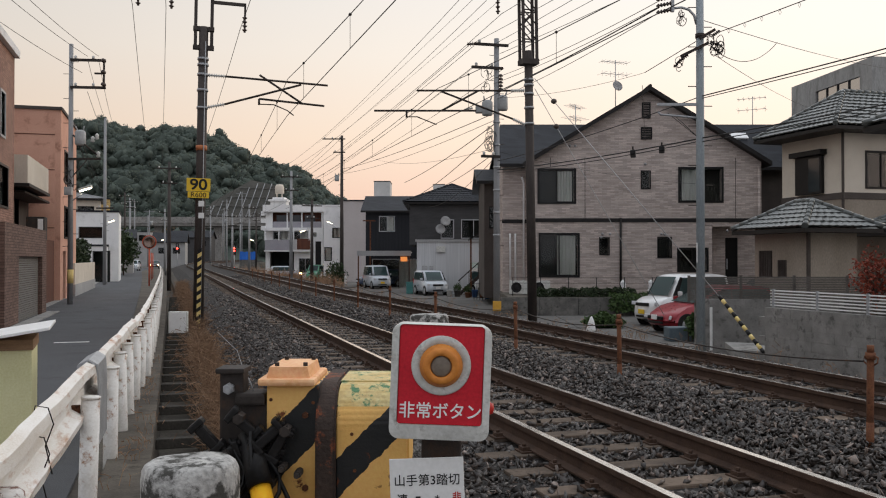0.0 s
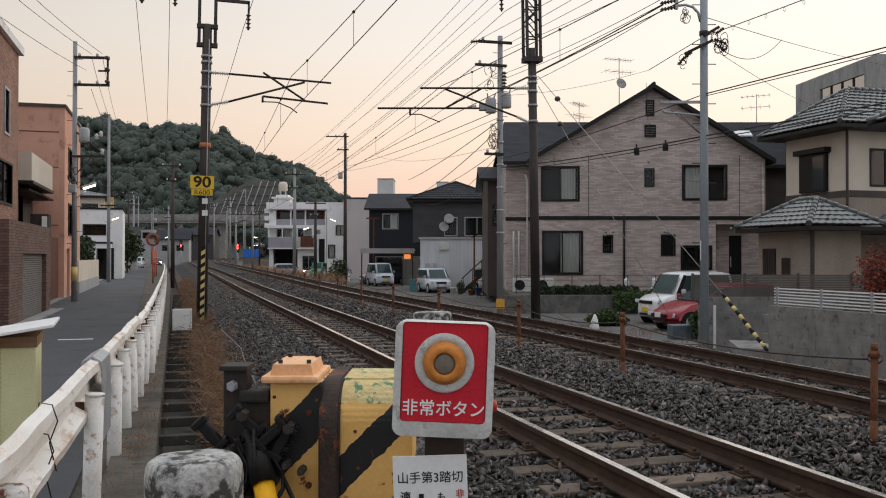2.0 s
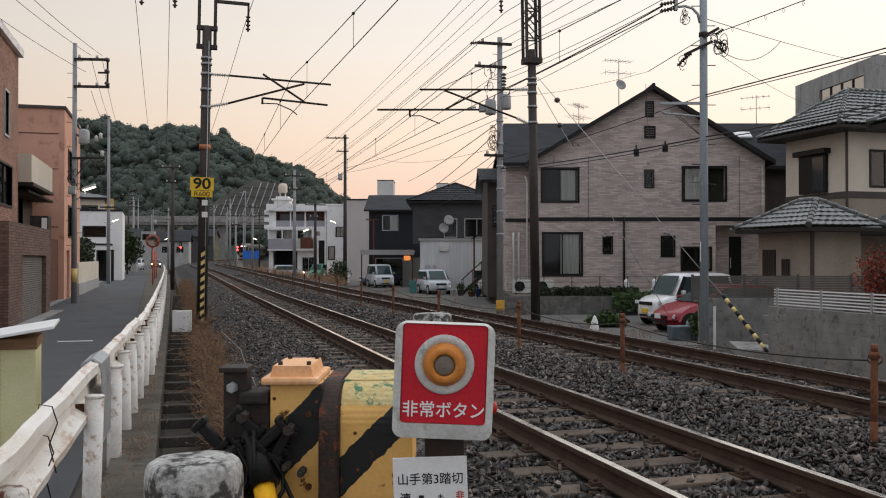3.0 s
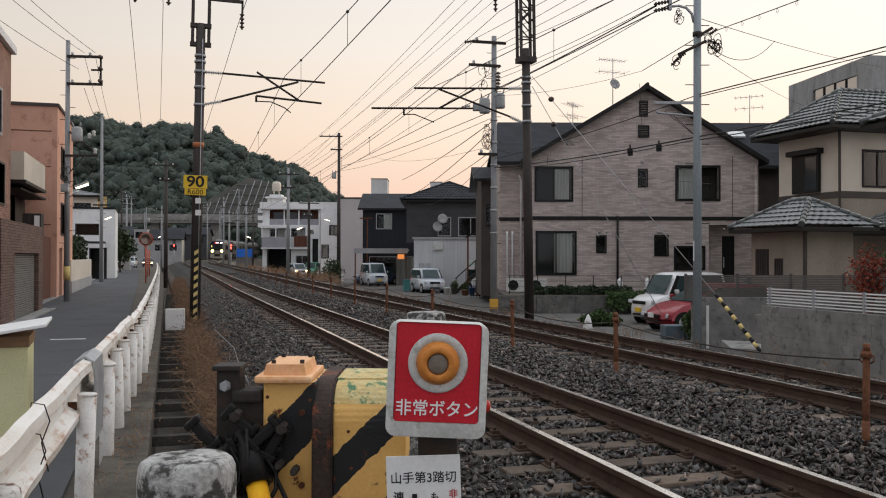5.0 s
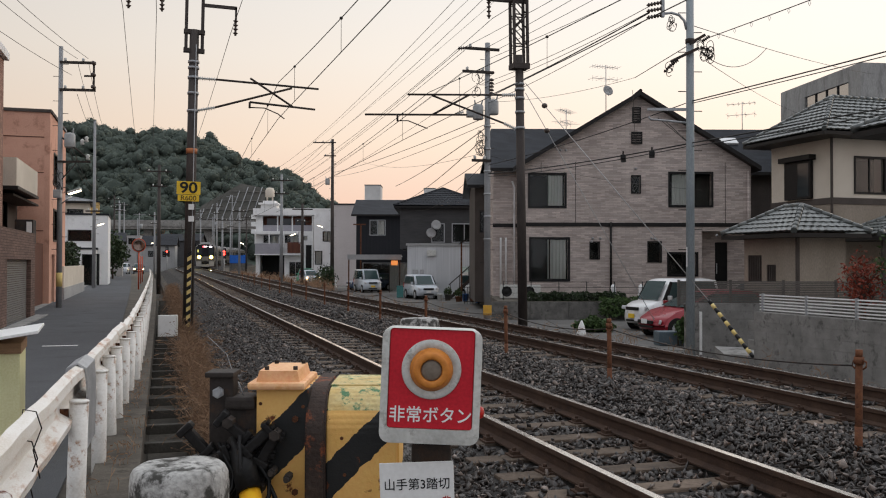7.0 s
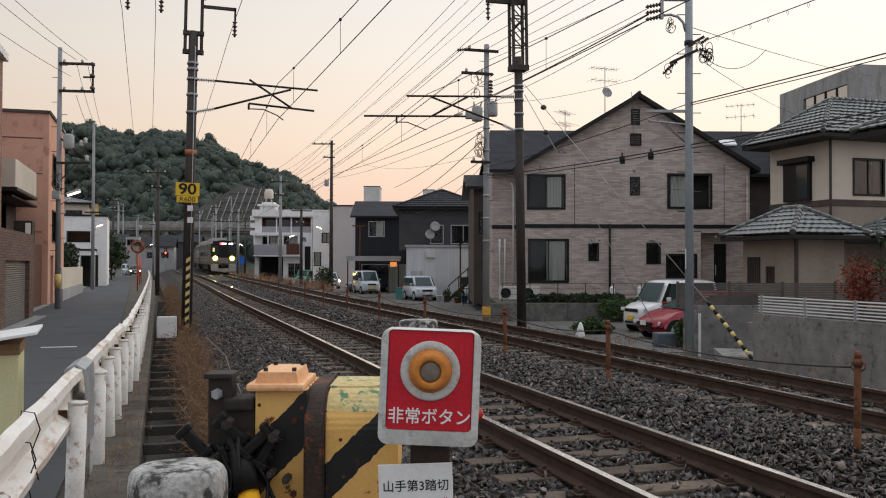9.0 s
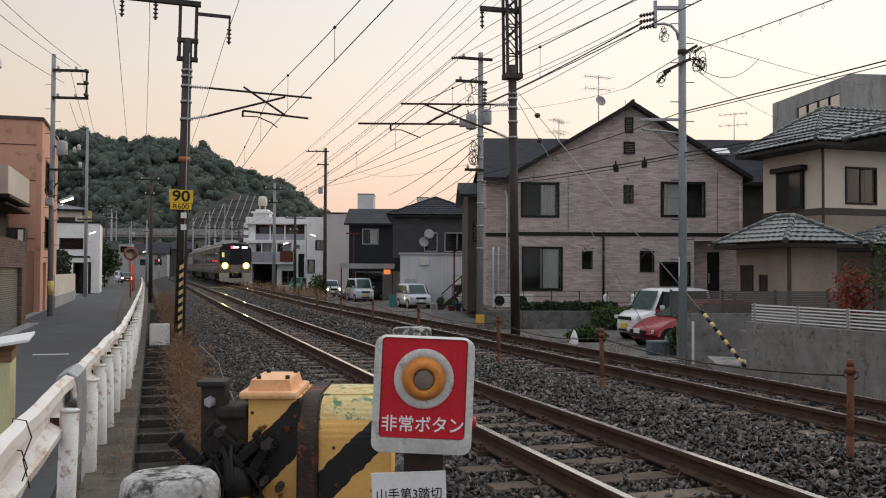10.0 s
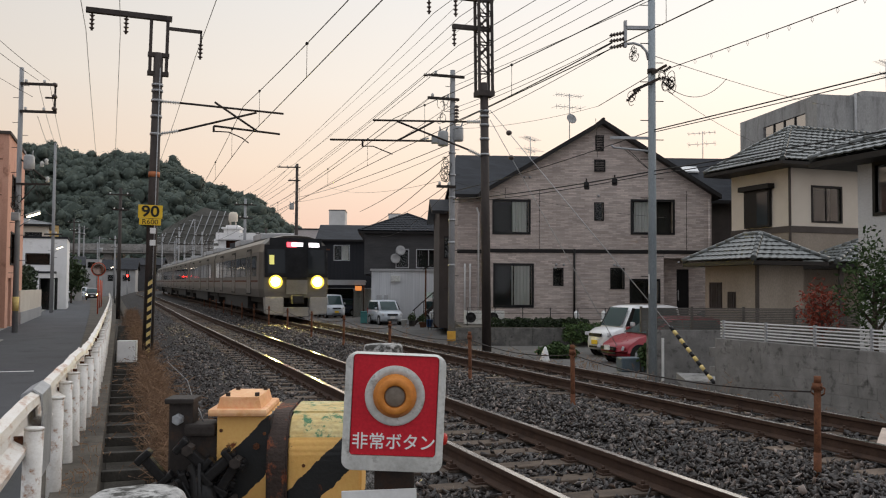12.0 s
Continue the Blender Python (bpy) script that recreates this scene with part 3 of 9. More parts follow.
def make_gate():
    g = holder("crossing_gate_machine", lot(0, 3.0, -0.4), "rusting crossing gate machine in yellow and black hazard paint", "crossing gate")
    bm = bmesh.new()
    rounded_case(bm, -0.356, -0.112, -0.02, 0.4, 0.45, 1.352, 0.13, 10)
    bmesh.ops.bevel(bm, geom=bm.edges[:], offset=0.008, segments=2, affect="EDGES")
    for f in bm.faces:
        if f.calc_center_median().z > 1.288:
            f.material_index = 1
    part("cabinet", bm, [M_hazard, M_moss], g, "yellow and black striped cabinet")
    bm = bmesh.new()
    box(bm, -0.352, -0.116, 0.12, 0.39, 1.351, 1.358, 0.003)
    part("cabinet_top", bm, M_moss, g, "peeling mossy top sheet")
    bm = bmesh.new()
    rounded_case(bm, -0.418, -0.352, -0.045, 0.42, 0.42, 1.362, 0.17, 12)
    bmesh.ops.bevel(bm, geom=bm.edges[:], offset=0.006, segments=2, affect="EDGES")
    part("flange", bm, M_flange, g, "dark rust-streaked cast flange")
    bm = bmesh.new()
    box(bm, -0.585, -0.41, 0.0, 0.36, 0.45, 1.36, 0.01)
    part("motor_case", bm, M_hazard_wide, g)
    bm = bmesh.new()
    box(bm, -0.61, -0.42, -0.03, 0.3, 1.358, 1.382, 0.01)
    prism(bm, [(-0.585, 1.38), (-0.44, 1.38), (-0.45, 1.418), (-0.575, 1.418)], 0.0, 0.25)
    part("lid", bm, M_lid, g, "faded orange lid")
    for x, y in ((-0.555, 0.03), (-0.46, 0.03), (-0.555, 0.22), (-0.46, 0.22)):
        bm = bmesh.new()
        rod(bm, (x, y, 1.415), (x, y, 1.43), 0.008, n=6, smooth=False)
        part("bolt", bm, M_darksteel, g)
    for z in (0.93, 1.02, 1.26):
        bm = bmesh.new()
        rod(bm, (-0.455, -0.012, z), (-0.455, 0.02, z), 0.011, n=6, smooth=False)
        part("bolt", bm, M_rust, g)
    bm = bmesh.new()
    box(bm, -0.15, -0.137, -0.06, -0.02, 1.2, 1.37, 0.004)
    for z in (1.22, 1.28, 1.35):
        rod(bm, (-0.143, -0.06, z), (-0.143, -0.09, z), 0.012, n=8)
        rod(bm, (-0.12, -0.03, z + 0.03), (-0.12, -0.06, z + 0.03), 0.014, n=8)
    part("hinge", bm, M_black, g, "black iron hinge")
    # crank and arm holder on the side
    bm = bmesh.new()
    box(bm, -0.745, -0.665, 0.02, 0.1, 0.6, 1.41, 0.008)
    box(bm, -0.755, -0.66, 0.0, 0.12, 1.395, 1.412, 0.004)
    part("crank_upright", bm, M_darksteel, g, "dark iron upright")
    bm = bmesh.new()
    rod(bm, (-0.712, 0.02, 1.345), (-0.712, 0.0, 1.345), 0.019, n=6, smooth=False)
    rod(bm, (-0.712, 0.0, 1.345), (-0.712, -0.015, 1.345), 0.013, n=12)
    part("bolt", bm, M_galv, g, "bright steel bolt")
    bm = bmesh.new()
    box(bm, -0.68, -0.58, 0.02, 0.2, 0.9, 1.32, 0.012)
    box(bm, -0.69, -0.59, 0.0, 0.1, 1.29, 1.33, 0.01)
    part("gear_case", bm, M_darksteel, g)
    bm = bmesh.new()
    box(bm, -0.06, 0.06, -0.026, 0.026, -0.016, 0.016, 0.006)
    box(bm, -0.06, -0.036, -0.03, 0.03, -0.028, 0.028, 0.006)
    box(bm, 0.04, 0.062, -0.03, 0.03, -0.03, 0.03, 0.006)
    for z_ in (-0.02, 0.0, 0.02):
        box(bm, 0.063, 0.072, -0.026, 0.026, z_ - 0.006, z_ + 0.006, 0.002)
    clamp = mesh_of("clamp", bm)
    clamp.materials.append(M_black)
    for x, y, z, a in ((-0.77, -0.05, 1.2, 48), (-0.57, -0.06, 1.2, -42), (-0.65, -0.05, 1.24, 40), (-0.54, -0.04, 1.17, -60), (-0.72, -0.05, 1.14, -20), (-0.6, -0.02, 1.14, 8), (-0.67, -0.03, 1.1, 80), (-0.56, -0.02, 1.1, -75), (-0.78, -0.02, 1.1, -35), (-0.7, -0.0, 1.03, 15)):
        part("clamp", clamp, M_black, g).matrix_basis = pose(x, y, z, 0, a, 8)
    for x, y, z in ((-0.66, -0.09, 1.26), (-0.51, -0.09, 1.22), (-0.6, -0.1, 1.0), (-0.56, -0.1, 1.05)):
        bm = bmesh.new()
        rod(bm, (x, y, z), (x, y + 0.06, z), 0.018, n=6, smooth=False)
        part("nut", bm, M_darksteel, g)
    bm = bmesh.new()
    rod(bm, (-0.64, -0.02, 1.2), (-0.58, -0.12, 1.05), 0.034, 0.042, n=18)
    part("arm_socket", bm, M_black, g, "black arm socket")
    bm = bmesh.new()
    rod(bm, (-0.585, -0.11, 1.06), (-0.455, -0.35, 0.73), 0.034, n=20)
    part("barrier_arm", bm, M_arm, g, "yellow tubular barrier arm")
    bm = bmesh.new()
    rod(bm, (-0.455, -0.35, 0.73), (-0.365, -0.51, 0.49), 0.0355, n=20)
    part("arm_band", bm, M_black, g, "black band of the arm")
    bm = bmesh.new()
    tube(bm, [(-0.62, -0.08, 1.22), (-0.61, -0.12, 1.1), (-0.6, -0.13, 1.0)], 0.007)
    part("cable", bm, M_black, g, "black cable")
    rnd = random.Random(14)
    for k in range(9):
        x, z = rnd.uniform(-0.76, -0.5), rnd.uniform(1.02, 1.22)
        pts = [(x + 0.03 * math.sin(j * 1.1 + k), -0.06 - 0.012 * j + rnd.uniform(-0.01, 0.01), z - 0.045 * j) for j in range(5)]
        part("cable", tube(bmesh.new(), pts, rnd.choice((0.004, 0.006, 0.008)), 6), M_black, g)
    for x, z in ((-0.74, 1.06), (-0.7, 1.15), (-0.52, 1.1), (-0.47, 1.08), (-0.62, 1.17)):
        bm = bmesh.new()
        rod(bm, (x, -0.08, z), (x, -0.02, z), 0.013, n=6, smooth=False)
        rod(bm, (x, -0.1, z), (x, -0.08, z), 0.008, n=8)
        part("nut", bm, M_darksteel, g)
    for x, z in ((-0.57, 1.31), (-0.56, 1.2), (-0.43, 1.3), (-0.57, 0.98), (-0.3, 1.2), (-0.29, 1.08), (-0.33, 0.9)):
        bm = bmesh.new()
        rod(bm, (x, -0.002 if x < -0.4 else -0.022, z), (x, 0.01, z), 0.006, n=8)
        part("rivet", bm, M_rust, g)
    bm = bmesh.new()
    box(bm, -0.62, -0.1, 0.02, 0.38, -0.3, 0.46, 0.02)
    part("pedestal", bm, M_conc_dark, g, "stained concrete pedestal")
    return g


def make_marker_post(m, r, h, paint):
    """A short round concrete post with a rounded head, flaking white above and yellow below."""
    t = holder("concrete_post", m, "weathered round concrete post with flaking paint", "post", "concrete posts")
    bm = bmesh.new()
    n = 28
    rnd = random.Random(7)
    prof = [(r * 1.01, 0), (r, h * 0.5), (r, h - 0.05), (r * 0.985, h - 0.022), (r * 0.93, h - 0.006), (r * 0.86, h), (r * 0.4, h + 0.002), (0.002, h + 0.001)]
    lathe(bm, prof, n)
    for v in bm.verts:
        k = 0.005 * noise.noise(v.co * 16)
        v.co += Vector((v.co.x, v.co.y, 0)).normalized() * k + Vector((0, 0, 0.3 * k))
    part("shaft", bm, M_post_white, t)
    if paint:
        bm = bmesh.new()
        lathe(bm, [(r * 1.02, 0), (r * 1.022, h - 0.13), (r * 1.015, h - 0.12)], n)
        for v in bm.verts:
            if v.co.z > h - 0.2:
                v.co.z += 0.05 * noise.noise(v.co * 9) + 0.06 * (v.co.x / r) * -0.2
        part("yellow_band", bm, M_post_yellow, t, "flaking yellow band")
    return t


M_post_white = surface("flaking_white", (0.3, 0.295, 0.28), (0.5, 0.49, 0.465), 7, 0.9, 0.5, 70, c3=(0.06, 0.058, 0.052), amount=0.6, stain=(0.48, 0.58))
M_post_yellow = surface("flaking_yellow", (0.3, 0.28, 0.25), (0.6, 0.36, 0.04), 9, 0.8, 0.4, 70, c3=(0.14, 0.13, 0.115))

make_button_box()
make_gate()
M_trafo_wire = surface("dull_wire", (0.12, 0.12, 0.12), (0.2, 0.2, 0.2), 6, 0.6, 0, 50)
loose = new("loose_wire", mesh_of("loose_wire", tube(bmesh.new(), [lot(-1.22, 4.9, 0.98).translation, lot(-1.0, 4.4, 0.93).translation, lot(-0.86, 3.9, 0.9).translation, lot(-0.76, 3.5, 0.93).translation, lot(-0.68, 3.2, 0.94).translation, lot(-0.64, 3.06, 0.93).translation], 0.0022, 5)))
loose.data.materials.append(M_trafo_wire)
tagged(loose, "thin loose grey wire sagging behind the gate machine", "wire")
make_marker_post(lot(-0.695, 2.5, -0.6), 0.131, 1.42, True)
make_marker_post(lot(-0.09, 6.0, -0.35), 0.13, 1.36, False)


def make_guardrail():
    """W-beam on round posts along the lane, with a lapped sleeve at the second post."""
    g = holder("guardrail", pose(0, 0, -0.3), "white-painted steel guardrail with rust streaks along the lane", "guardrail")
    wave = [(-0.02, -0.17), (0.03, -0.15), (0.04, -0.1), (-0.035, -0.055), (-0.04, 0.0), (-0.035, 0.055), (0.04, 0.1), (0.03, 0.15), (-0.02, 0.17)]
    prof = [(a, b) for a, b in wave] + [(a + 0.006, b) for a, b in wave[::-1]]
    ss = [2.9 + 2.15 * k for k in range(55)]

    def place(s, off=0.0):
        u = -0.62 + 0.022 * min(max(s - 4, 0), 9) - 0.003 * max(0, s - 20)
        return bend(u + off, s)
    for k, (s0, s1) in enumerate(zip(ss, ss[1:])):
        if k % 2 == 0:
            bm = bmesh.new()
            e = min(s1 + 2.2, ss[-1])
            sweep(bm, prof, [(*place(s0 + (e - s0) * j / 16, 0.004 * (k // 2 % 2) + (0.022 if s0 < 14 else 0.009) * noise.noise((s0 * 3 + j * 0.5, 4, 1))), 0.79 + (0.022 if s0 < 14 else 0.01) * noise.noise((s0 + j * 0.3, 1, 1)) - (0.03 if s0 > 9 else 0)) for j in range(17)])
            part("beam", bm, M_beam, g, "dented white corrugated beam with rust at its edges" if k == 0 else "")
    bm = bmesh.new()
    rod(bm, (0, 0, -0.4), (0, 0, 0.8), 0.057, n=18)
    lathe(bm, [(0.059, 0.795), (0.06, 0.81), (0.055, 0.813), (0.002, 0.809)], 18)
    post = mesh_of("post", bm)
    post.materials.append(M_whiterust)
    bm = bmesh.new()
    box(bm, -0.06, 0.0, -0.02, 0.02, 0.66, 0.76, 0.006)
    for z in (0.67, 0.75):
        rod(bm, (-0.085, 0, z), (-0.02, 0, z), 0.012, n=6)
    brk = mesh_of("bracket", bm)
    brk.materials.append(M_rust)
    for k, s in enumerate([6.1, 7.75, 8.95, 9.9] + [10.9 + 1.08 * i for i in range(30)] + [44 + 2.15 * i for i in range(34)]):
        x, y = place(s, 0.06 if s < 12 else 0.09)
        part("post", post, M_whiterust, g, "white tubular post" if k == 0 else "").matrix_basis = pose(x, y, 0, 1.5 * math.sin(k * 7), 1.5 * math.cos(k * 5))
        part("bracket", brk, M_rust, g).matrix_basis = pose(x - 0.04, y, 0)
    # the stouter end post, its paint gone to rust round the head
    bm = bmesh.new()
    lathe(bm, [(0.082, -0.4), (0.082, 0.76), (0.078, 0.785), (0.06, 0.8), (0.01, 0.803)], 24)
    part("end_post", bm, M_endpost, g, "white end post with large rust patches").matrix_basis = pose(-0.62, 3.78, 0)
    bm = bmesh.new()
    box(bm, -0.07, 0.07, -0.004, 0.004, -0.1, 0.1, 0.003)
    for z in (-0.06, 0.06):
        rod(bm, (0, -0.004, z), (0, -0.02, z), 0.014, n=6)
    part("end_plate", bm, M_whiterust, g).matrix_basis = pose(-0.55, 3.72, 0.62, 0, 0, 20)
    for dx, z0 in ((0.0, 0.74), (0.06, 0.86)):
        bm = bmesh.new()
        x, y = place(4.6 + 2 * dx)
        tube(bm, [(x + 0.05, y, z0 - 0.22), (x + 0.02, y - 0.01, z0 - 0.08), (x + 0.055, y, z0 + 0.02), (x + 0.03, y, z0 + 0.1), (x - 0.03, y + 0.02, z0 + 0.11), (x - 0.04, y + 0.02, z0 + 0.03)], 0.0035, 5)
        part("binding_wire", bm, M_darksteel, g, "twisted rusty binding wire")
    bm = bmesh.new()
    out = [(-0.075, -0.2), (-0.09, 0.0), (-0.075, 0.14), (0.0, 0.18), (0.06, 0.14), (0.07, 0.0), (0.068, -0.42), (0.056, -0.42), (0.058, 0.0), (0.048, 0.128), (0.0, 0.165), (-0.06, 0.128), (-0.075, 0.0), (-0.06, -0.2)]
    sweep(bm, out, [(*place(s), 0.8) for s in (6.75, 7.05, 7.35)])
    part("sleeve", bm, M_galv, g, "bare grey steel end sleeve")
    return g


M_beam = surface("chalky_white_beam", (0.66, 0.61, 0.54), (0.84, 0.83, 0.8), 1.3, 0.5, 0.15, 60, c3=(0.42, 0.22, 0.11), stain=(0.52, 0.68), stretch=(2.2, 0.7, 3.0))
M_endpost = surface("rusted_white_paint", (0.62, 0.6, 0.57), (0.78, 0.76, 0.73), 6, 0.6, 0.3, 60, c3=(0.17, 0.06, 0.035), stain=(0.5, 0.57))
make_guardrail()


M_ditch = surface("mossy_ditch_concrete", (0.028, 0.026, 0.022), (0.075, 0.068, 0.058), 3, 0.95, 0.5, 50)


def make_ditch_struts():
    d = holder("ditch_struts", pose(0, 0, 0), "concrete cross struts of the drainage ditch", "ditch")
    bm = bmesh.new()
    box(bm, -0.16, 0.34, -0.05, 0.05, -0.1, 0, 0.01)
    me = mesh_of("strut", bm)
    me.materials.append(M_ditch)
    for k in range(40):
        part("strut", me, M_conc_dark, d).matrix_basis = pose(0, 4.2 + 1.0 * k, -0.36)
    bm = bmesh.new()
    box(bm, 0.32, 0.42, -3, 60, -0.95, -0.42)
    part("side_wall", bm, M_ditch, d, "dark concrete ditch wall")
    tagged(d, kind="structure")


make_ditch_struts()


def make_chain_posts():
    """Rusty posts in the space between the tracks, with a thin chain from head to head."""
    ss = [6.2, 10.6, 14.3, 19.2, 23.6, 27.95, 32.3, 36.7, 41, 45.4, 49.8, 54, 58.5, 63, 67.4]
    first = None
    bm = bmesh.new()
    rod(bm, (0, 0, -0.3), (0, 0, 0.66), 0.03, n=10)
    pst = mesh_of("shaft", bm)
    bm = bmesh.new()
    rod(bm, (0, 0, 0.64), (0, 0, 0.7), 0.042, n=10)
    rod(bm, (0, 0, 0.7), (0, 0, 0.76), 0.03, n=10)
    for a in (-1, 1):
        tube(bm, [(0, a * 0.03, 0.68), (0.01, a * 0.075, 0.66), (0, a * 0.08, 0.62), (0, a * 0.045, 0.6)], 0.008)
    hd = mesh_of("head", bm)
    bm = bmesh.new()
    rod(bm, (0, 0, -0.15), (0, 0, 0.12), 0.0325, n=10)
    bd = mesh_of("orange_band", bm)
    for s in ss:
        t = holder("chain_post", pose(5.55, s, -0.1, 1.2 * math.sin(s * 3), 1.0 * math.cos(s * 5)), "rusty steel post between the tracks with a ringed orange head", "post", "chain posts")
        part("shaft", pst, M_rust, t)
        part("head", hd, M_orange_rust, t, "rust-orange ringed head")
        part("orange_band", bd, M_orange_rust, t)
    for a, b in zip(ss, ss[1:]):
        bm = bmesh.new()
        tube(bm, sag((5.55, a + 0.07, 0.52), (5.55, b - 0.07, 0.52), 0.09, 10), 0.008, 5)
        tagged(part("chain", bm, M_darksteel), "thin dark rusty chain hung between the posts", "chain", "post chains")


M_orange_rust = surface("rust_orange_paint", (0.11, 0.045, 0.025), (0.22, 0.09, 0.042), 14, 0.8, 0.4, 90, c3=(0.12, 0.05, 0.03))
make_chain_posts()


def make_crate():
    t = holder("yellow_bin", pose(-1.14, 8.3, -0.27, 0, 0, 4), "pale yellow wooden box with a slanting white lid beside the lane", "storage box")
    bm = bmesh.new()
    box(bm, -1.1, 0, 0, 0.7, 0, 0.9, 0.006)
    part("body", bm, M_cream, t)
    for k in range(22):
        bm = bmesh.new()
        box(bm, -1.09, -0.27, -0.012, 0.0, 0.02 + k * 0.04, 0.045 + k * 0.04)
        part("slat", bm, M_cream_dark, t)
    bm = bmesh.new()
    box(bm, -1.12, 0.01, -0.02, 0.72, 0.88, 0.97, 0.004)
    part("top_rail", bm, M_wood, t, "bare brown wooden top rail")
    bm = bmesh.new()
    box(bm, -1.3, 0.15, -0.25, 0.8, -0.012, 0.012, 0.004)
    part("lid", bm, M_sheet, t, "white sheet lid").matrix_basis = pose(0, 0, 1.05, 0, -9, 0)


M_cream = surface("cream_paint", (0.68, 0.65, 0.36), (0.78, 0.75, 0.45), 2, 0.6, 0.1, 60)
M_cream_dark = surface("ochre_slats", (0.42, 0.34, 0.1), (0.52, 0.43, 0.15), 5, 0.7, 0.2, 60)
M_wood = surface("bare_wood", (0.2, 0.12, 0.07), (0.33, 0.21, 0.12), 3, 0.8, 0.3, 50, stretch=(1, 8, 8))
make_crate()


# ---- overhead line, poles and wires ----
M_insul = surface("insulator", (0.5, 0.5, 0.48), (0.65, 0.65, 0.62), 6, 0.35, 0, 50)
M_insul_dk = surface("brown_insulator", (0.06, 0.045, 0.04), (0.1, 0.08, 0.07), 6, 0.35, 0, 50)
M_pole_light = surface("pale_grey_steel", (0.25, 0.29, 0.31), (0.34, 0.38, 0.4), 1.6, 0.6, 0.1, 60, stretch=(1, 1, 0.3))
M_trafo = surface("transformer_grey", (0.3, 0.31, 0.31), (0.4, 0.41, 0.41), 3, 0.5, 0.1, 50)


def ribbed(bm, p0, p1, r, n=7):
    """A ribbed insulator between two points, turned in one piece."""
    p0, p1 = Vector(p0), Vector(p1)
    d = p1 - p0
    ln = d.length
    prof = [(r * 0.4, 0)]
    for k in range(n):
        prof += [(r * 0.4, ln * (k + 0.3) / n), (r, ln * (k + 0.34) / n), (r * 0.65, ln * (k + 0.6) / n), (r * 0.4, ln * (k + 0.64) / n)]
    prof.append((r * 0.4, ln))
    return lathe(bm, prof, 10, Matrix.Translation(p0) @ d.to_track_quat("Z", "Y").to_matrix().to_4x4())


def bars(name, lines, mat, parent, r=0.03, label=""):
    for p0, p1 in lines:
        bm = bmesh.new()
        rod(bm, p0, p1, r, n=8)
        part(name, bm, mat, parent, label)


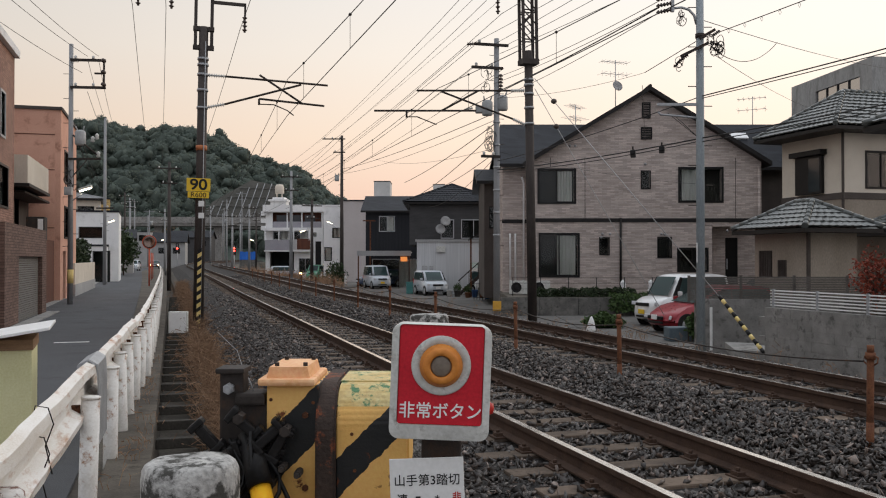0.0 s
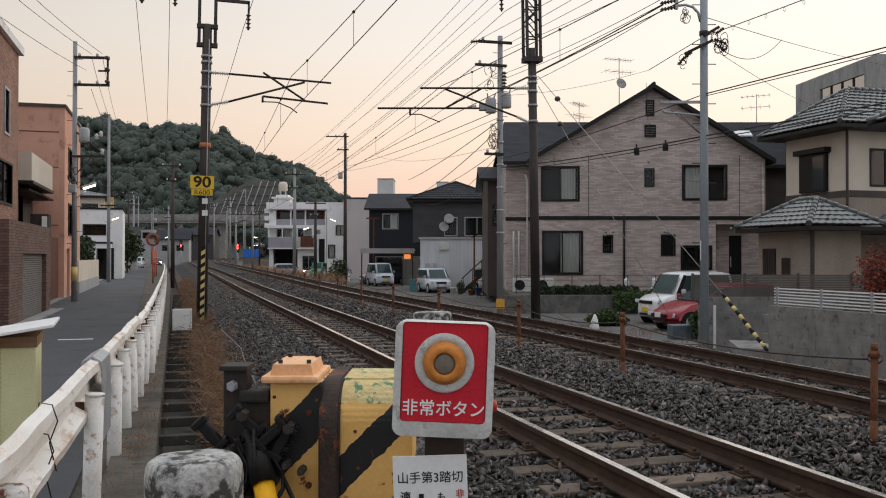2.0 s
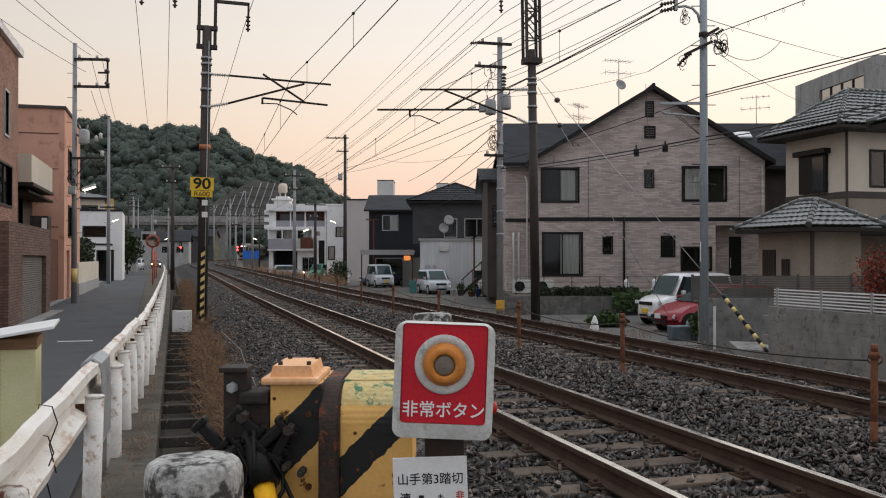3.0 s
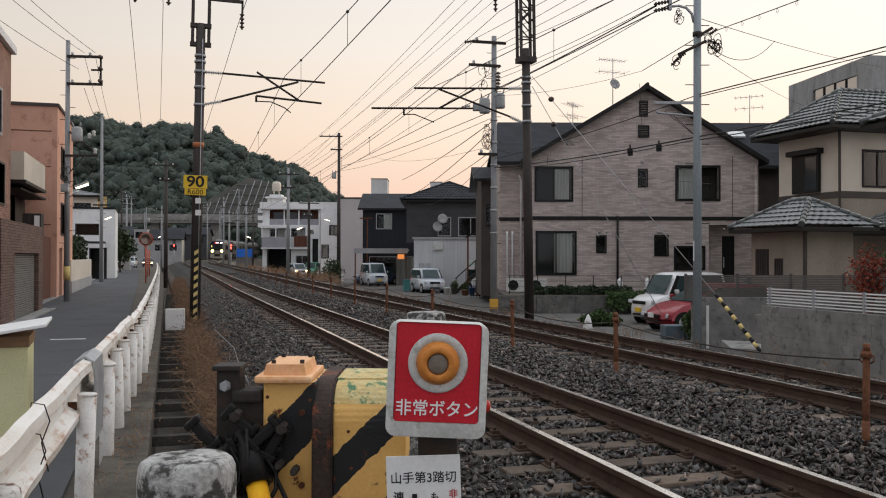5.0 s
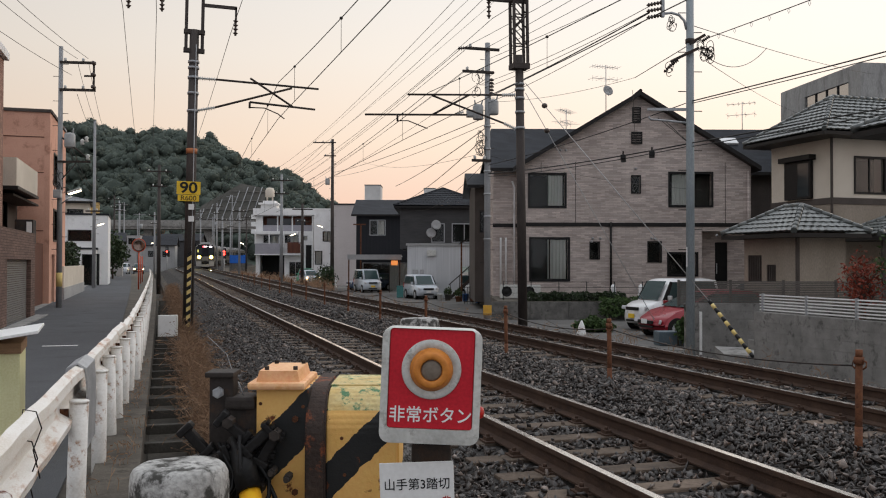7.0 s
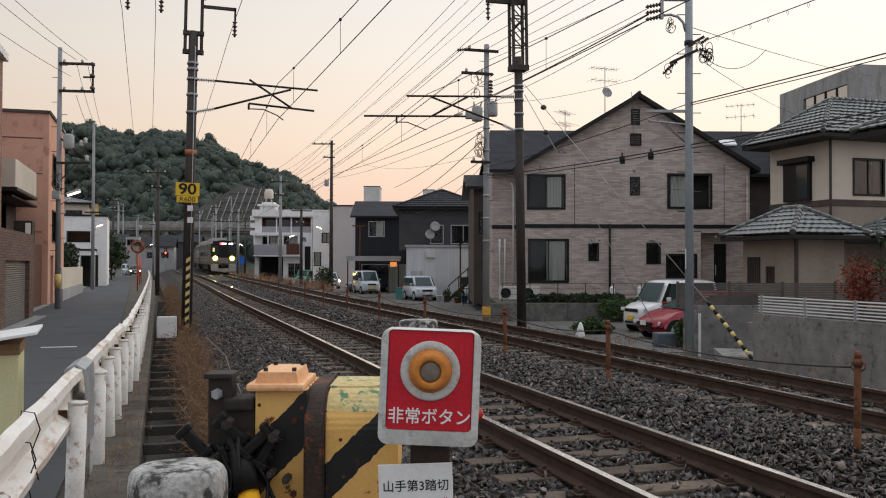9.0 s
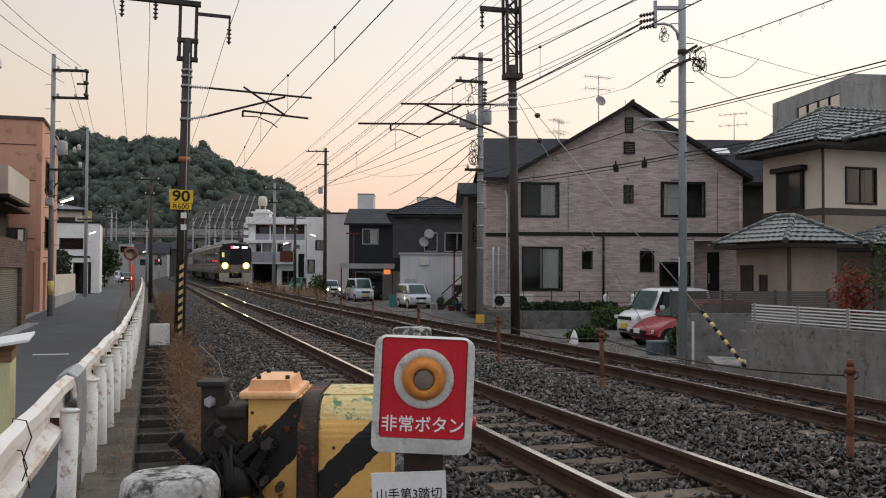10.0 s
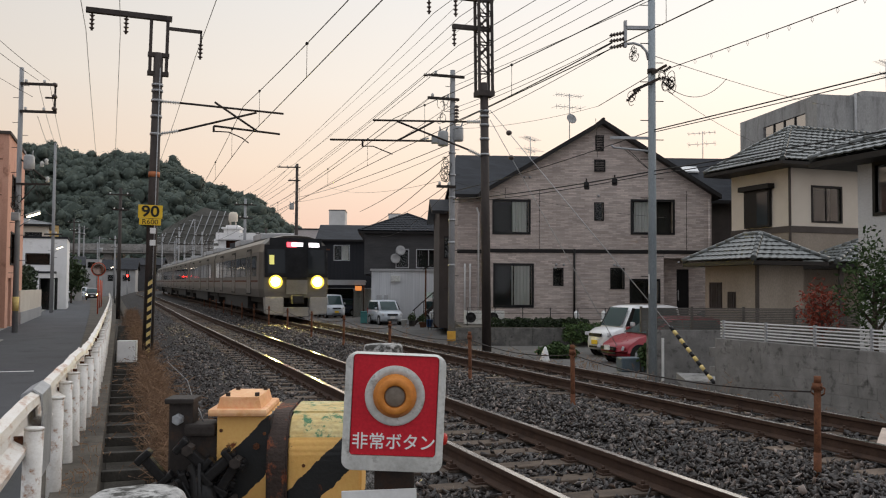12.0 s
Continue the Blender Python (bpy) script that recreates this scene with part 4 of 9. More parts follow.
def make_mast(u, s, base, lean, side, sign, lattice, label):
    """A round catenary mast with its bracket over one track. side: +1 towards higher u."""
    t = holder("catenary_mast", pose(u, s, base, 0, lean), label, "catenary mast", "catenary masts")
    top = 7.3
    bm = bmesh.new()
    rod(bm, (0, 0, 0), (0, 0, top - base), 0.135, 0.115, n=20)
    part("mast", bm, M_pole_brown, t)
    h = -base

    def p(d, z):
        return (side * d, 0, z + h)
    for z0 in (5.2, 5.65, 6.05, 6.3, 6.45):
        bm = bmesh.new()
        rod(bm, (0, 0, z0 + h), (0, 0, z0 + 0.06 + h), 0.142, n=20)
        part("clamp_band", bm, M_galv, t)
    if sign:
        lines = [((0.55, 6.08), (3.2, 6.03)), ((0.55, 5.36), (2.5, 6.0)), ((1.42, 6.18), (2.55, 5.5)), ((1.42, 5.56), (3.12, 5.48)), ((1.42, 5.56), (1.42, 5.4))]
        ins = [((0.14, 6.08), (0.55, 6.08)), ((0.14, 5.26), (0.55, 5.36))]
        arm = [(1.42, 5.42), (1.8, 5.43), (2.15, 5.3), (2.32, 5.18)]
    else:
        lines = [((0.55, 6.15), (3.3, 6.05)), ((0.5, 5.35), (2.6, 6.05)), ((1.6, 5.55), (4.5, 5.46)), ((1.5, 6.12), (2.6, 5.52)), ((3.6, 5.48), (3.6, 5.3))]
        ins = [((0.14, 6.17), (0.55, 6.15)), ((0.14, 5.2), (0.5, 5.35))]
        arm = [(3.6, 5.32), (3.3, 5.33), (3.0, 5.22), (2.75, 5.13)]
    bars("bracket_tube", [(p(*a), p(*b)) for a, b in lines], M_darksteel, t, 0.028)
    for a, b in ins:
        bm = bmesh.new()
        ribbed(bm, p(*a), p(*b), 0.06)
        part("insulator", bm, M_insul, t, "pale ribbed insulator")
    bm = bmesh.new()
    tube(bm, [p(*a) for a in arm], 0.016)
    part("steady_arm", bm, M_darksteel, t)
    if not lattice:
        # fork with a crossarm for the feeder wires
        for x in (-0.2, 0.2):
            bm = bmesh.new()
            box(bm, x - 0.04, x + 0.04, -0.05, 0.05, 6.72 + h, 8.14 + h)
            part("fork_bar", bm, M_pole_brown, t)
        for z in (6.72, 7.2):
            bm = bmesh.new()
            box(bm, -0.26, 0.26, -0.08, 0.08, z + h, z + 0.1 + h)
            part("fork_tie", bm, M_pole_brown, t)
        bm = bmesh.new()
        box(bm, -1.75, 0.3, -0.07, 0.07, 8.14 + h, 8.27 + h, 0.01)
        part("crossarm", bm, M_pole_brown, t)
        bm = bmesh.new()
        box(bm, 0.2, 1.05, -0.03, 0.03, 7.92 + h, 8.0 + h)
        box(bm, 1.0, 1.05, -0.03, 0.03, 7.67 + h, 7.97 + h)
        part("side_arm", bm, M_pole_brown, t)
        for x, z in ((-1.6, 8.12), (-0.8, 8.12), (1.02, 7.67)):
            bm = bmesh.new()
            ribbed(bm, (x, 0, z + h), (x, 0, z - 0.42 + h), 0.07, 4)
            part("insulator", bm, M_insul_dk, t, "brown hanging insulator")
    else:
        for x in (-0.2, 0.2):
            for y in (-0.15, 0.15):
                bm = bmesh.new()
                box(bm, x - 0.035, x + 0.035, y - 0.035, y + 0.035, 6.95 + h, 9.7 + h)
                part("lattice_leg", bm, M_pole_brown, t)
        for k in range(5):
            z = 7.6 + 0.42 * k + h
            for y in (-0.15, 0.15):
                bm = bmesh.new()
                rod(bm, (-0.2, y, z), (0.2, y, z + 0.42) if k % 2 else (0.2, y, z - 0.0), 0.02, n=6)
                rod(bm, (0.2, y, z), (-0.2, y, z + 0.42), 0.02, n=6)
                part("lattice_brace", bm, M_pole_brown, t)
        for x0, x1, z in ((-1.75, 0.3, 9.65), (-0.95, 0.25, 8.8)):
            bm = bmesh.new()
            box(bm, x0, x1, -0.06, 0.06, z + h, z + 0.13 + h, 0.008)
            part("crossarm", bm, M_pole_brown, t)
        for x, z in ((-1.65, 9.65), (-0.85, 9.65), (-0.9, 8.8)):
            bm = bmesh.new()
            ribbed(bm, (x, 0, z + h), (x, 0, z - 0.5 + h), 0.07, 4)
            part("insulator", bm, M_insul_dk, t, "brown hanging insulator")
        bm = bmesh.new()
        box(bm, -0.25, 0.25, -0.2, 0.2, 6.9 + h, 7.05 + h)
        part("lattice_foot", bm, M_pole_brown, t)
    if sign:
        part("paint_band", rod(bmesh.new(), (0, 0, 4.14 + h), (0, 0, 4.27 + h), 0.139, n=20), M_bandred, t, "orange painted band")
        part("conduit", tube(bmesh.new(), [(0.05, -0.15, 0.2), (0.05, -0.15, 6.9 + h)], 0.012, 6), M_galv, t, "thin pale cable")
    return t


M_bandred = surface("orange_band", (0.4, 0.14, 0.06), (0.5, 0.19, 0.08), 6, 0.6, 0.05, 60)
mast_near = make_mast(0.6, 23.8, -0.62, 0.9, 1, True, False, "dark brown steel catenary mast with a striped cable cover")
mast_far = make_mast(9.78, 23.9, -0.55, -0.9, -1, False, True, "tall dark catenary mast with a lattice head")


M_yellow_faded = surface("faded_yellow", (0.6, 0.44, 0.14), (0.74, 0.58, 0.25), 8, 0.6, 0.05, 60)


def make_mast_extras():
    # hazard-striped tube, speed board and grey plate on the near mast
    cov = holder("striped_cable_cover", pose(0.6, 23.64, -0.6, 0, 0.9), "yellow and black striped cable cover strapped to the mast", "cable cover")
    h = 0.105
    for k in range(21):
        bm = bmesh.new()
        prism(bm, [(-0.05, k * h), (0.05, k * h + 0.07), (0.05, (k + 1) * h + 0.07), (-0.05, (k + 1) * h)], -0.04, 0.02)
        part("stripe", bm, M_yellow_faded if k % 2 else M_black, cov)
    sg = holder("speed_board", pose(0.6, 23.62, 3.12, 0, 0.9), "yellow speed restriction board with black figures on the mast", "railway sign")
    bm = bmesh.new()
    box(bm, -0.29, 0.29, 0, 0.02, -0.03, 0.3, 0.006)
    part("board", bm, M_yellow_clean, sg)
    bm = bmesh.new()
    box(bm, -0.26, 0.26, 0, 0.02, -0.2, -0.04, 0.006)
    part("lower_board", bm, M_yellow_clean, sg)
    lettering("marking", "90", 0.38, M_ink, sg, pose(0, -0.004, 0.13) @ FACE, 0.002, "black figures", 1.15, 0.008)
    lettering("lower_marking", "R600", 0.17, M_ink, sg, pose(0, -0.004, -0.125) @ FACE, 0.002, "", 1.1)
    for z in (2.48, 2.78):
        bm = bmesh.new()
        box(bm, -0.07, 0.07, 0, 0.02, -0.07, 0.07, 0.004)
        ob = part("small_plate", bm, M_sheet)
        ob.matrix_basis = pose(0.67, 23.63, z)
        tagged(ob, "small white blank plate fixed to the mast", "plate", "mast plates")
    cb = holder("equipment_cabinet", pose(0.12, 22.6, -0.62, 0, 0, -10), "pale grey lineside equipment cabinet on a short stand", "cabinet")
    bm = bmesh.new()
    box(bm, -0.22, 0.22, -0.1, 0.1, 0.12, 0.74, 0.012)
    part("body", bm, M_case, cb)
    bm = bmesh.new()
    box(bm, -0.2, 0.2, -0.112, -0.1, 0.14, 0.72, 0.004)
    part("door", bm, M_sheet, cb)
    for x in (-0.17, 0.17):
        bm = bmesh.new()
        box(bm, x - 0.02, x + 0.02, -0.05, 0.05, 0, 0.13)
        part("leg", bm, M_darksteel, cb)


make_mast_extras()


def utility_pole(m, h, r0, r1, mat, label, arms=(), trafo=(), steps=True):
    t = holder("utility_pole", m, label, "utility pole", "utility poles")
    bm = bmesh.new()
    rod(bm, (0, 0, -0.6), (0, 0, h), r0, r1, n=16)
    part("shaft", bm, mat, t)
    for z, x0, x1 in arms:
        bm = bmesh.new()
        box(bm, x0, x1, -0.15, -0.06, z - 0.045, z + 0.045)
        part("crossarm", bm, M_darksteel, t)
        n = max(2, int(abs(x1 - x0) / 0.5))
        for k in range(n):
            x = x0 + (x1 - x0) * (k + 0.3) / n
            if abs(x) > 0.12:
                bm = bmesh.new()
                lathe(bm, [(0.025, 0.04), (0.06, 0.07), (0.045, 0.1), (0.06, 0.13), (0.02, 0.17)], 8, pose(x, -0.1, z))
                part("insulator", bm, M_insul, t)
    for z, x in trafo:
        bm = bmesh.new()
        lathe(bm, [(0.17, 0), (0.19, 0.04), (0.19, 0.46), (0.15, 0.52), (0.05, 0.55)], 16, pose(x, -0.05, z))
        for a in (-0.1, 0.1):
            rod(bm, (x + a, -0.05, z + 0.5), (x + a * 1.5, -0.12, z + 0.68), 0.035, 0.02, n=8)
        part("transformer", bm, M_trafo, t, "grey cylindrical transformer")
    if steps:
        for k in range(int((h - 2.2) / 0.45)):
            z = 2.2 + 0.45 * k
            bm = bmesh.new()
            a = 0.17 if k % 2 else -0.17
            rod(bm, (0, 0, z), (a * 1.6, 0, z), 0.011, n=5)
            part("step_bolt", bm, M_darksteel, t)
    return t


utility_pole(lot(5.84, 20.5, -0.5), 10.6, 0.1, 0.08, M_pole_light, "pale grey steel utility pole beside the parking place")
utility_pole(lot(1.9, 32, -0.8, 14), 10.0, 0.125, 0.09, M_pole_conc, "grey concrete utility pole with transformers and crossarms", arms=((9.75, -0.85, 0.4), (8.93, -0.95, 0.2), (5.8, -0.6, 0.1)), trafo=((7.25, -0.36), (7.45, 0.2)))
utility_pole(lot(-8.4, 75, -0.95), 12.6, 0.17, 0.11, M_pole_brown, "tall brown utility pole beyond the tracks", arms=((12.3, -1.6, 0.3), (11.2, -0.7, 0.3)), trafo=((8.8, -0.4),))
lane_pole = utility_pole(lot(-13.6, 33, -0.35, 6), 9.6, 0.105, 0.075, M_pole_conc, "grey utility pole beside the lane with side arms", arms=((9.0, 0, 1.25), (8.0, 0, 1.25)), trafo=((5.9, 0.35),))
part("arm_tie", box(bmesh.new(), 1.16, 1.22, -0.14, -0.08, 8.0, 9.0), M_darksteel, lane_pole)
utility_pole(lot(-21.7, 58, -0.35), 10.8, 0.12, 0.08, M_pole_conc, "slender grey utility pole beside the lane", arms=((5.0, -0.5, 0.6),))
for x_, y_, z_, h_, m_ in ((-12.6, 75, -0.5, 9.2, M_pole_conc), (-20.3, 67, -0.4, 9.0, M_pole_brown), (-11.6, 80, -0.9, 7.5, M_pole_brown), (-44, 125, -0.4, 11, M_pole_brown),
                           (-40, 130, -0.4, 9, M_pole_conc), (-52, 150, -0.4, 12, M_pole_conc), (-33.5, 140, -0.4, 11, M_pole_conc), (-27.5, 118, -0.6, 8, M_pole_conc), (-37, 165, -0.4, 10, M_pole_conc), (-45, 175, -0.4, 12, M_pole_conc), (-24, 112, -0.8, 9, M_pole_conc), (-58, 170, -0.4, 13, M_pole_conc), (-31, 150, -0.6, 10, M_pole_brown)):
    utility_pole(lot(x_, y_, z_, 15), h_, 0.16, 0.1, m_, "distant utility pole along the railway line", arms=((h_ - 0.5, -0.9, 0.9), (h_ - 1.6, -0.6, 0.6)), steps=False)


def pole_fittings():
    """Bracket, hanging insulators and loops of slack cable at the head of the pale pole."""
    t = holder("pole_fittings", lot(5.84, 20.5, 0), "bracket with insulators and looped slack cables on the pale pole", "pole fittings")
    part("upper_bracket", box(bmesh.new(), -0.62, 0.0, -0.05, 0.05, 7.42, 7.5), M_galv, t)
    part("bracket_bar", box(bmesh.new(), -0.65, -0.59, -0.05, 0.05, 7.0, 7.62), M_galv, t)
    part("brace", tube(bmesh.new(), [(-0.6, 0, 7.08), (-0.42, 0, 7.1), (-0.25, 0, 7.05), (-0.13, 0, 6.92), (-0.08, 0, 6.72)], 0.03), M_galv, t)
    for z in (7.05, 7.2, 7.34):
        part("insulator", ribbed(bmesh.new(), (-0.64, 0, z), (-0.9, 0.35, z + 0.03), 0.05, 5), M_insul_dk, t)
    part("lower_arm", box(bmesh.new(), -0.38, 0.32, -0.05, 0.03, -0.03, 0.03), M_darksteel, t).matrix_basis = pose(-0.12, -0.1, 6.13, 0, -26, 0)
    part("stub_arm", box(bmesh.new(), -0.1, 0.3, -0.05, 0.03, -0.03, 0.03), M_darksteel, t).matrix_basis = pose(0.05, -0.1, 6.42, 0, -30, 0)
    part("cable_arm", box(bmesh.new(), -0.98, 0.05, -0.03, 0.03, 4.86, 4.92), M_galv, t)
    part("cable_arm", tube(bmesh.new(), [(-0.95, 0, 4.72), (-0.9, 0, 4.66), (-0.4, 0, 4.62), (0, 0, 4.58)], 0.025), M_galv, t)
    rnd = random.Random(2)
    for k in range(26):
        x, z, r = rnd.choice((-0.5, 0.22, 0.3, 0.38, 0.44)), rnd.uniform(6.0, 6.35), rnd.uniform(0.05, 0.15)
        if x < 0:
            z, r = rnd.uniform(5.72, 5.85), rnd.uniform(0.05, 0.13)
        if k > 17:
            x, z = rnd.uniform(-0.5, -0.42), rnd.uniform(6.75, 6.95)
        pts = [(x + r * 0.7 * math.cos(a * 0.6 + k), -0.1 + 0.05 * math.sin(a), z + r * math.sin(a * 0.6 + k)) for a in range(rnd.randint(8, 12))]
        part("cable_loop", tube(bmesh.new(), pts, 0.008, 5), M_wire, t)
    for a, b in (((-0.4, 5.93), (-0.62, 5.72)), ((-0.3, 6.0), (-0.5, 5.86)), ((0.2, 6.3), (0.48, 6.2)), ((0.25, 6.42), (0.42, 6.55)), ((0.22, 6.2), (0.45, 6.02))):
        part("insulator", ribbed(bmesh.new(), (a[0], -0.1, a[1]), (b[0], -0.1, b[1]), 0.045, 5), M_insul_dk, t)
    part("band", rod(bmesh.new(), (0, 0, 6.4), (0, 0, 6.5), 0.105, n=14), M_darksteel, t)
    part("marker_strip", box(bmesh.new(), -0.12, -0.1, -0.11, -0.09, 1.3, 1.75), M_sheet, t, "white marker strip")


def transformer_fittings():
    """Strain insulators, a switch and loops of slack cable on the concrete pole."""
    t = holder("pole_fittings", lot(1.9, 32, 0), "insulators and looped slack cables on the concrete pole", "pole fittings")
    for k in range(5):
        part("insulator", lathe(bmesh.new(), [(0.03, 0), (0.09, 0.02), (0.09, 0.05), (0.03, 0.1)], 10, pose(0.14, -0.06, 7.35 + 0.12 * k)), M_insul_dk, t)
    part("switch_box", box(bmesh.new(), -0.75, -0.5, -0.2, 0.1, 6.55, 6.8, 0.03), M_trafo, t)
    for x in (-0.85, -0.4):
        part("insulator", ribbed(bmesh.new(), (x, -0.1, 6.72), (x - 0.3, -0.1, 6.66), 0.07, 5), M_insul, t)
    part("strain_insulator", ribbed(bmesh.new(), (-1.05, -0.1, 8.97), (-0.8, -0.1, 9.0), 0.09, 3), M_insul_dk, t)
    rnd = random.Random(8)
    for k in range(22):
        x, z, r = rnd.uniform(-0.35, -0.1), rnd.uniform(5.3, 6.0), rnd.uniform(0.08, 0.2)
        if k > 13:
            x, z = rnd.uniform(-0.5, -0.2), rnd.uniform(7.3, 8.2)
        pts = [(x + r * 0.6 * math.cos(a * 0.6 + k), -0.12 + 0.05 * math.sin(a), z + r * math.sin(a * 0.6 + k)) for a in range(rnd.randint(8, 12))]
        part("cable_loop", tube(bmesh.new(), pts, 0.011, 5), M_wire, t)
    for k in range(6):
        part("cable_tie", rod(bmesh.new(), (0, 0, 2.2 + 0.8 * k), (0, 0, 2.26 + 0.8 * k), 0.128, n=12), M_galv, t)


transformer_fittings()
pole_fittings()


M_stay = surface("stay_strand", (0.3, 0.3, 0.3), (0.42, 0.42, 0.41), 4, 0.5, 0, 40)


def wire(name, pts, r, label, category="overhead wire", group="overhead wires", mat=None):
    bm = bmesh.new()
    tube(bm, pts, r * 0.72, 5)
    return tagged(part(name, bm, mat or M_wire), label, category, group)


def make_catenary(line):
    """Messenger wire in sagging spans, contact wire below it, and droppers between."""
    t = holder("catenary", pose(0, 0, 0), "overhead contact line with messenger wire and droppers", "overhead line", "contact lines")
    (u_a, u_b, z_c) = line
    spans = [(-18, 23.85), (23.85, 70), (70, 115), (115, 160), (160, 205)]
    for k, (s0, s1) in enumerate(spans):
        a, b = (u_a, u_b) if k % 2 else (u_b, u_a)
        p0, p1 = bend(a, s0), bend(b, s1)
        mess = sag((*p0, z_c + 0.95), (*p1, z_c + 0.95), 0.55, 16)
        bm = bmesh.new()
        tube(bm, mess, 0.009, 6)
        part("messenger_wire", bm, M_wire, t)
        bm = bmesh.new()
        tube(bm, [(*p0, z_c), (*p1, z_c)], 0.009, 6)
        part("contact_wire", bm, M_wire, t)
        for j in range(1, 16, 2):
            q = mess[j]
            bm = bmesh.new()
            rod(bm, q, (q.x, q.y, z_c), 0.005, n=4)
            ball(bm, q, 0.035, sub=1)
            part("dropper", bm, M_wire, t)


make_catenary((2.9, 3.75, 5.16))
make_catenary((7.0, 7.4, 5.13))
# feeders from mast to mast
for u_, z_ in ((-1.0, 7.72), (-0.2, 7.72), (1.62, 7.27)):
    wire("feeder_wire", sag((u_, -22, z_), (u_, 23.8, z_), 0.5) + sag((u_, 23.8, z_), (u_ - 0.6, 68, z_), 0.5)[1:], 0.011, "thin feeder wire strung from mast to mast")
for u_, z_ in ((8.1, 9.15), (8.9, 9.15), (8.85, 8.3)):
    wire("feeder_wire", sag((u_, -22, z_), (u_, 23.9, z_), 0.6) + sag((u_, 23.9, z_), (u_ + 0.6, 80, z_), 0.6)[1:], 0.012, "thin feeder wire strung from mast to mast")


def lp(x, y, z):
    return lot(x, y, z).translation


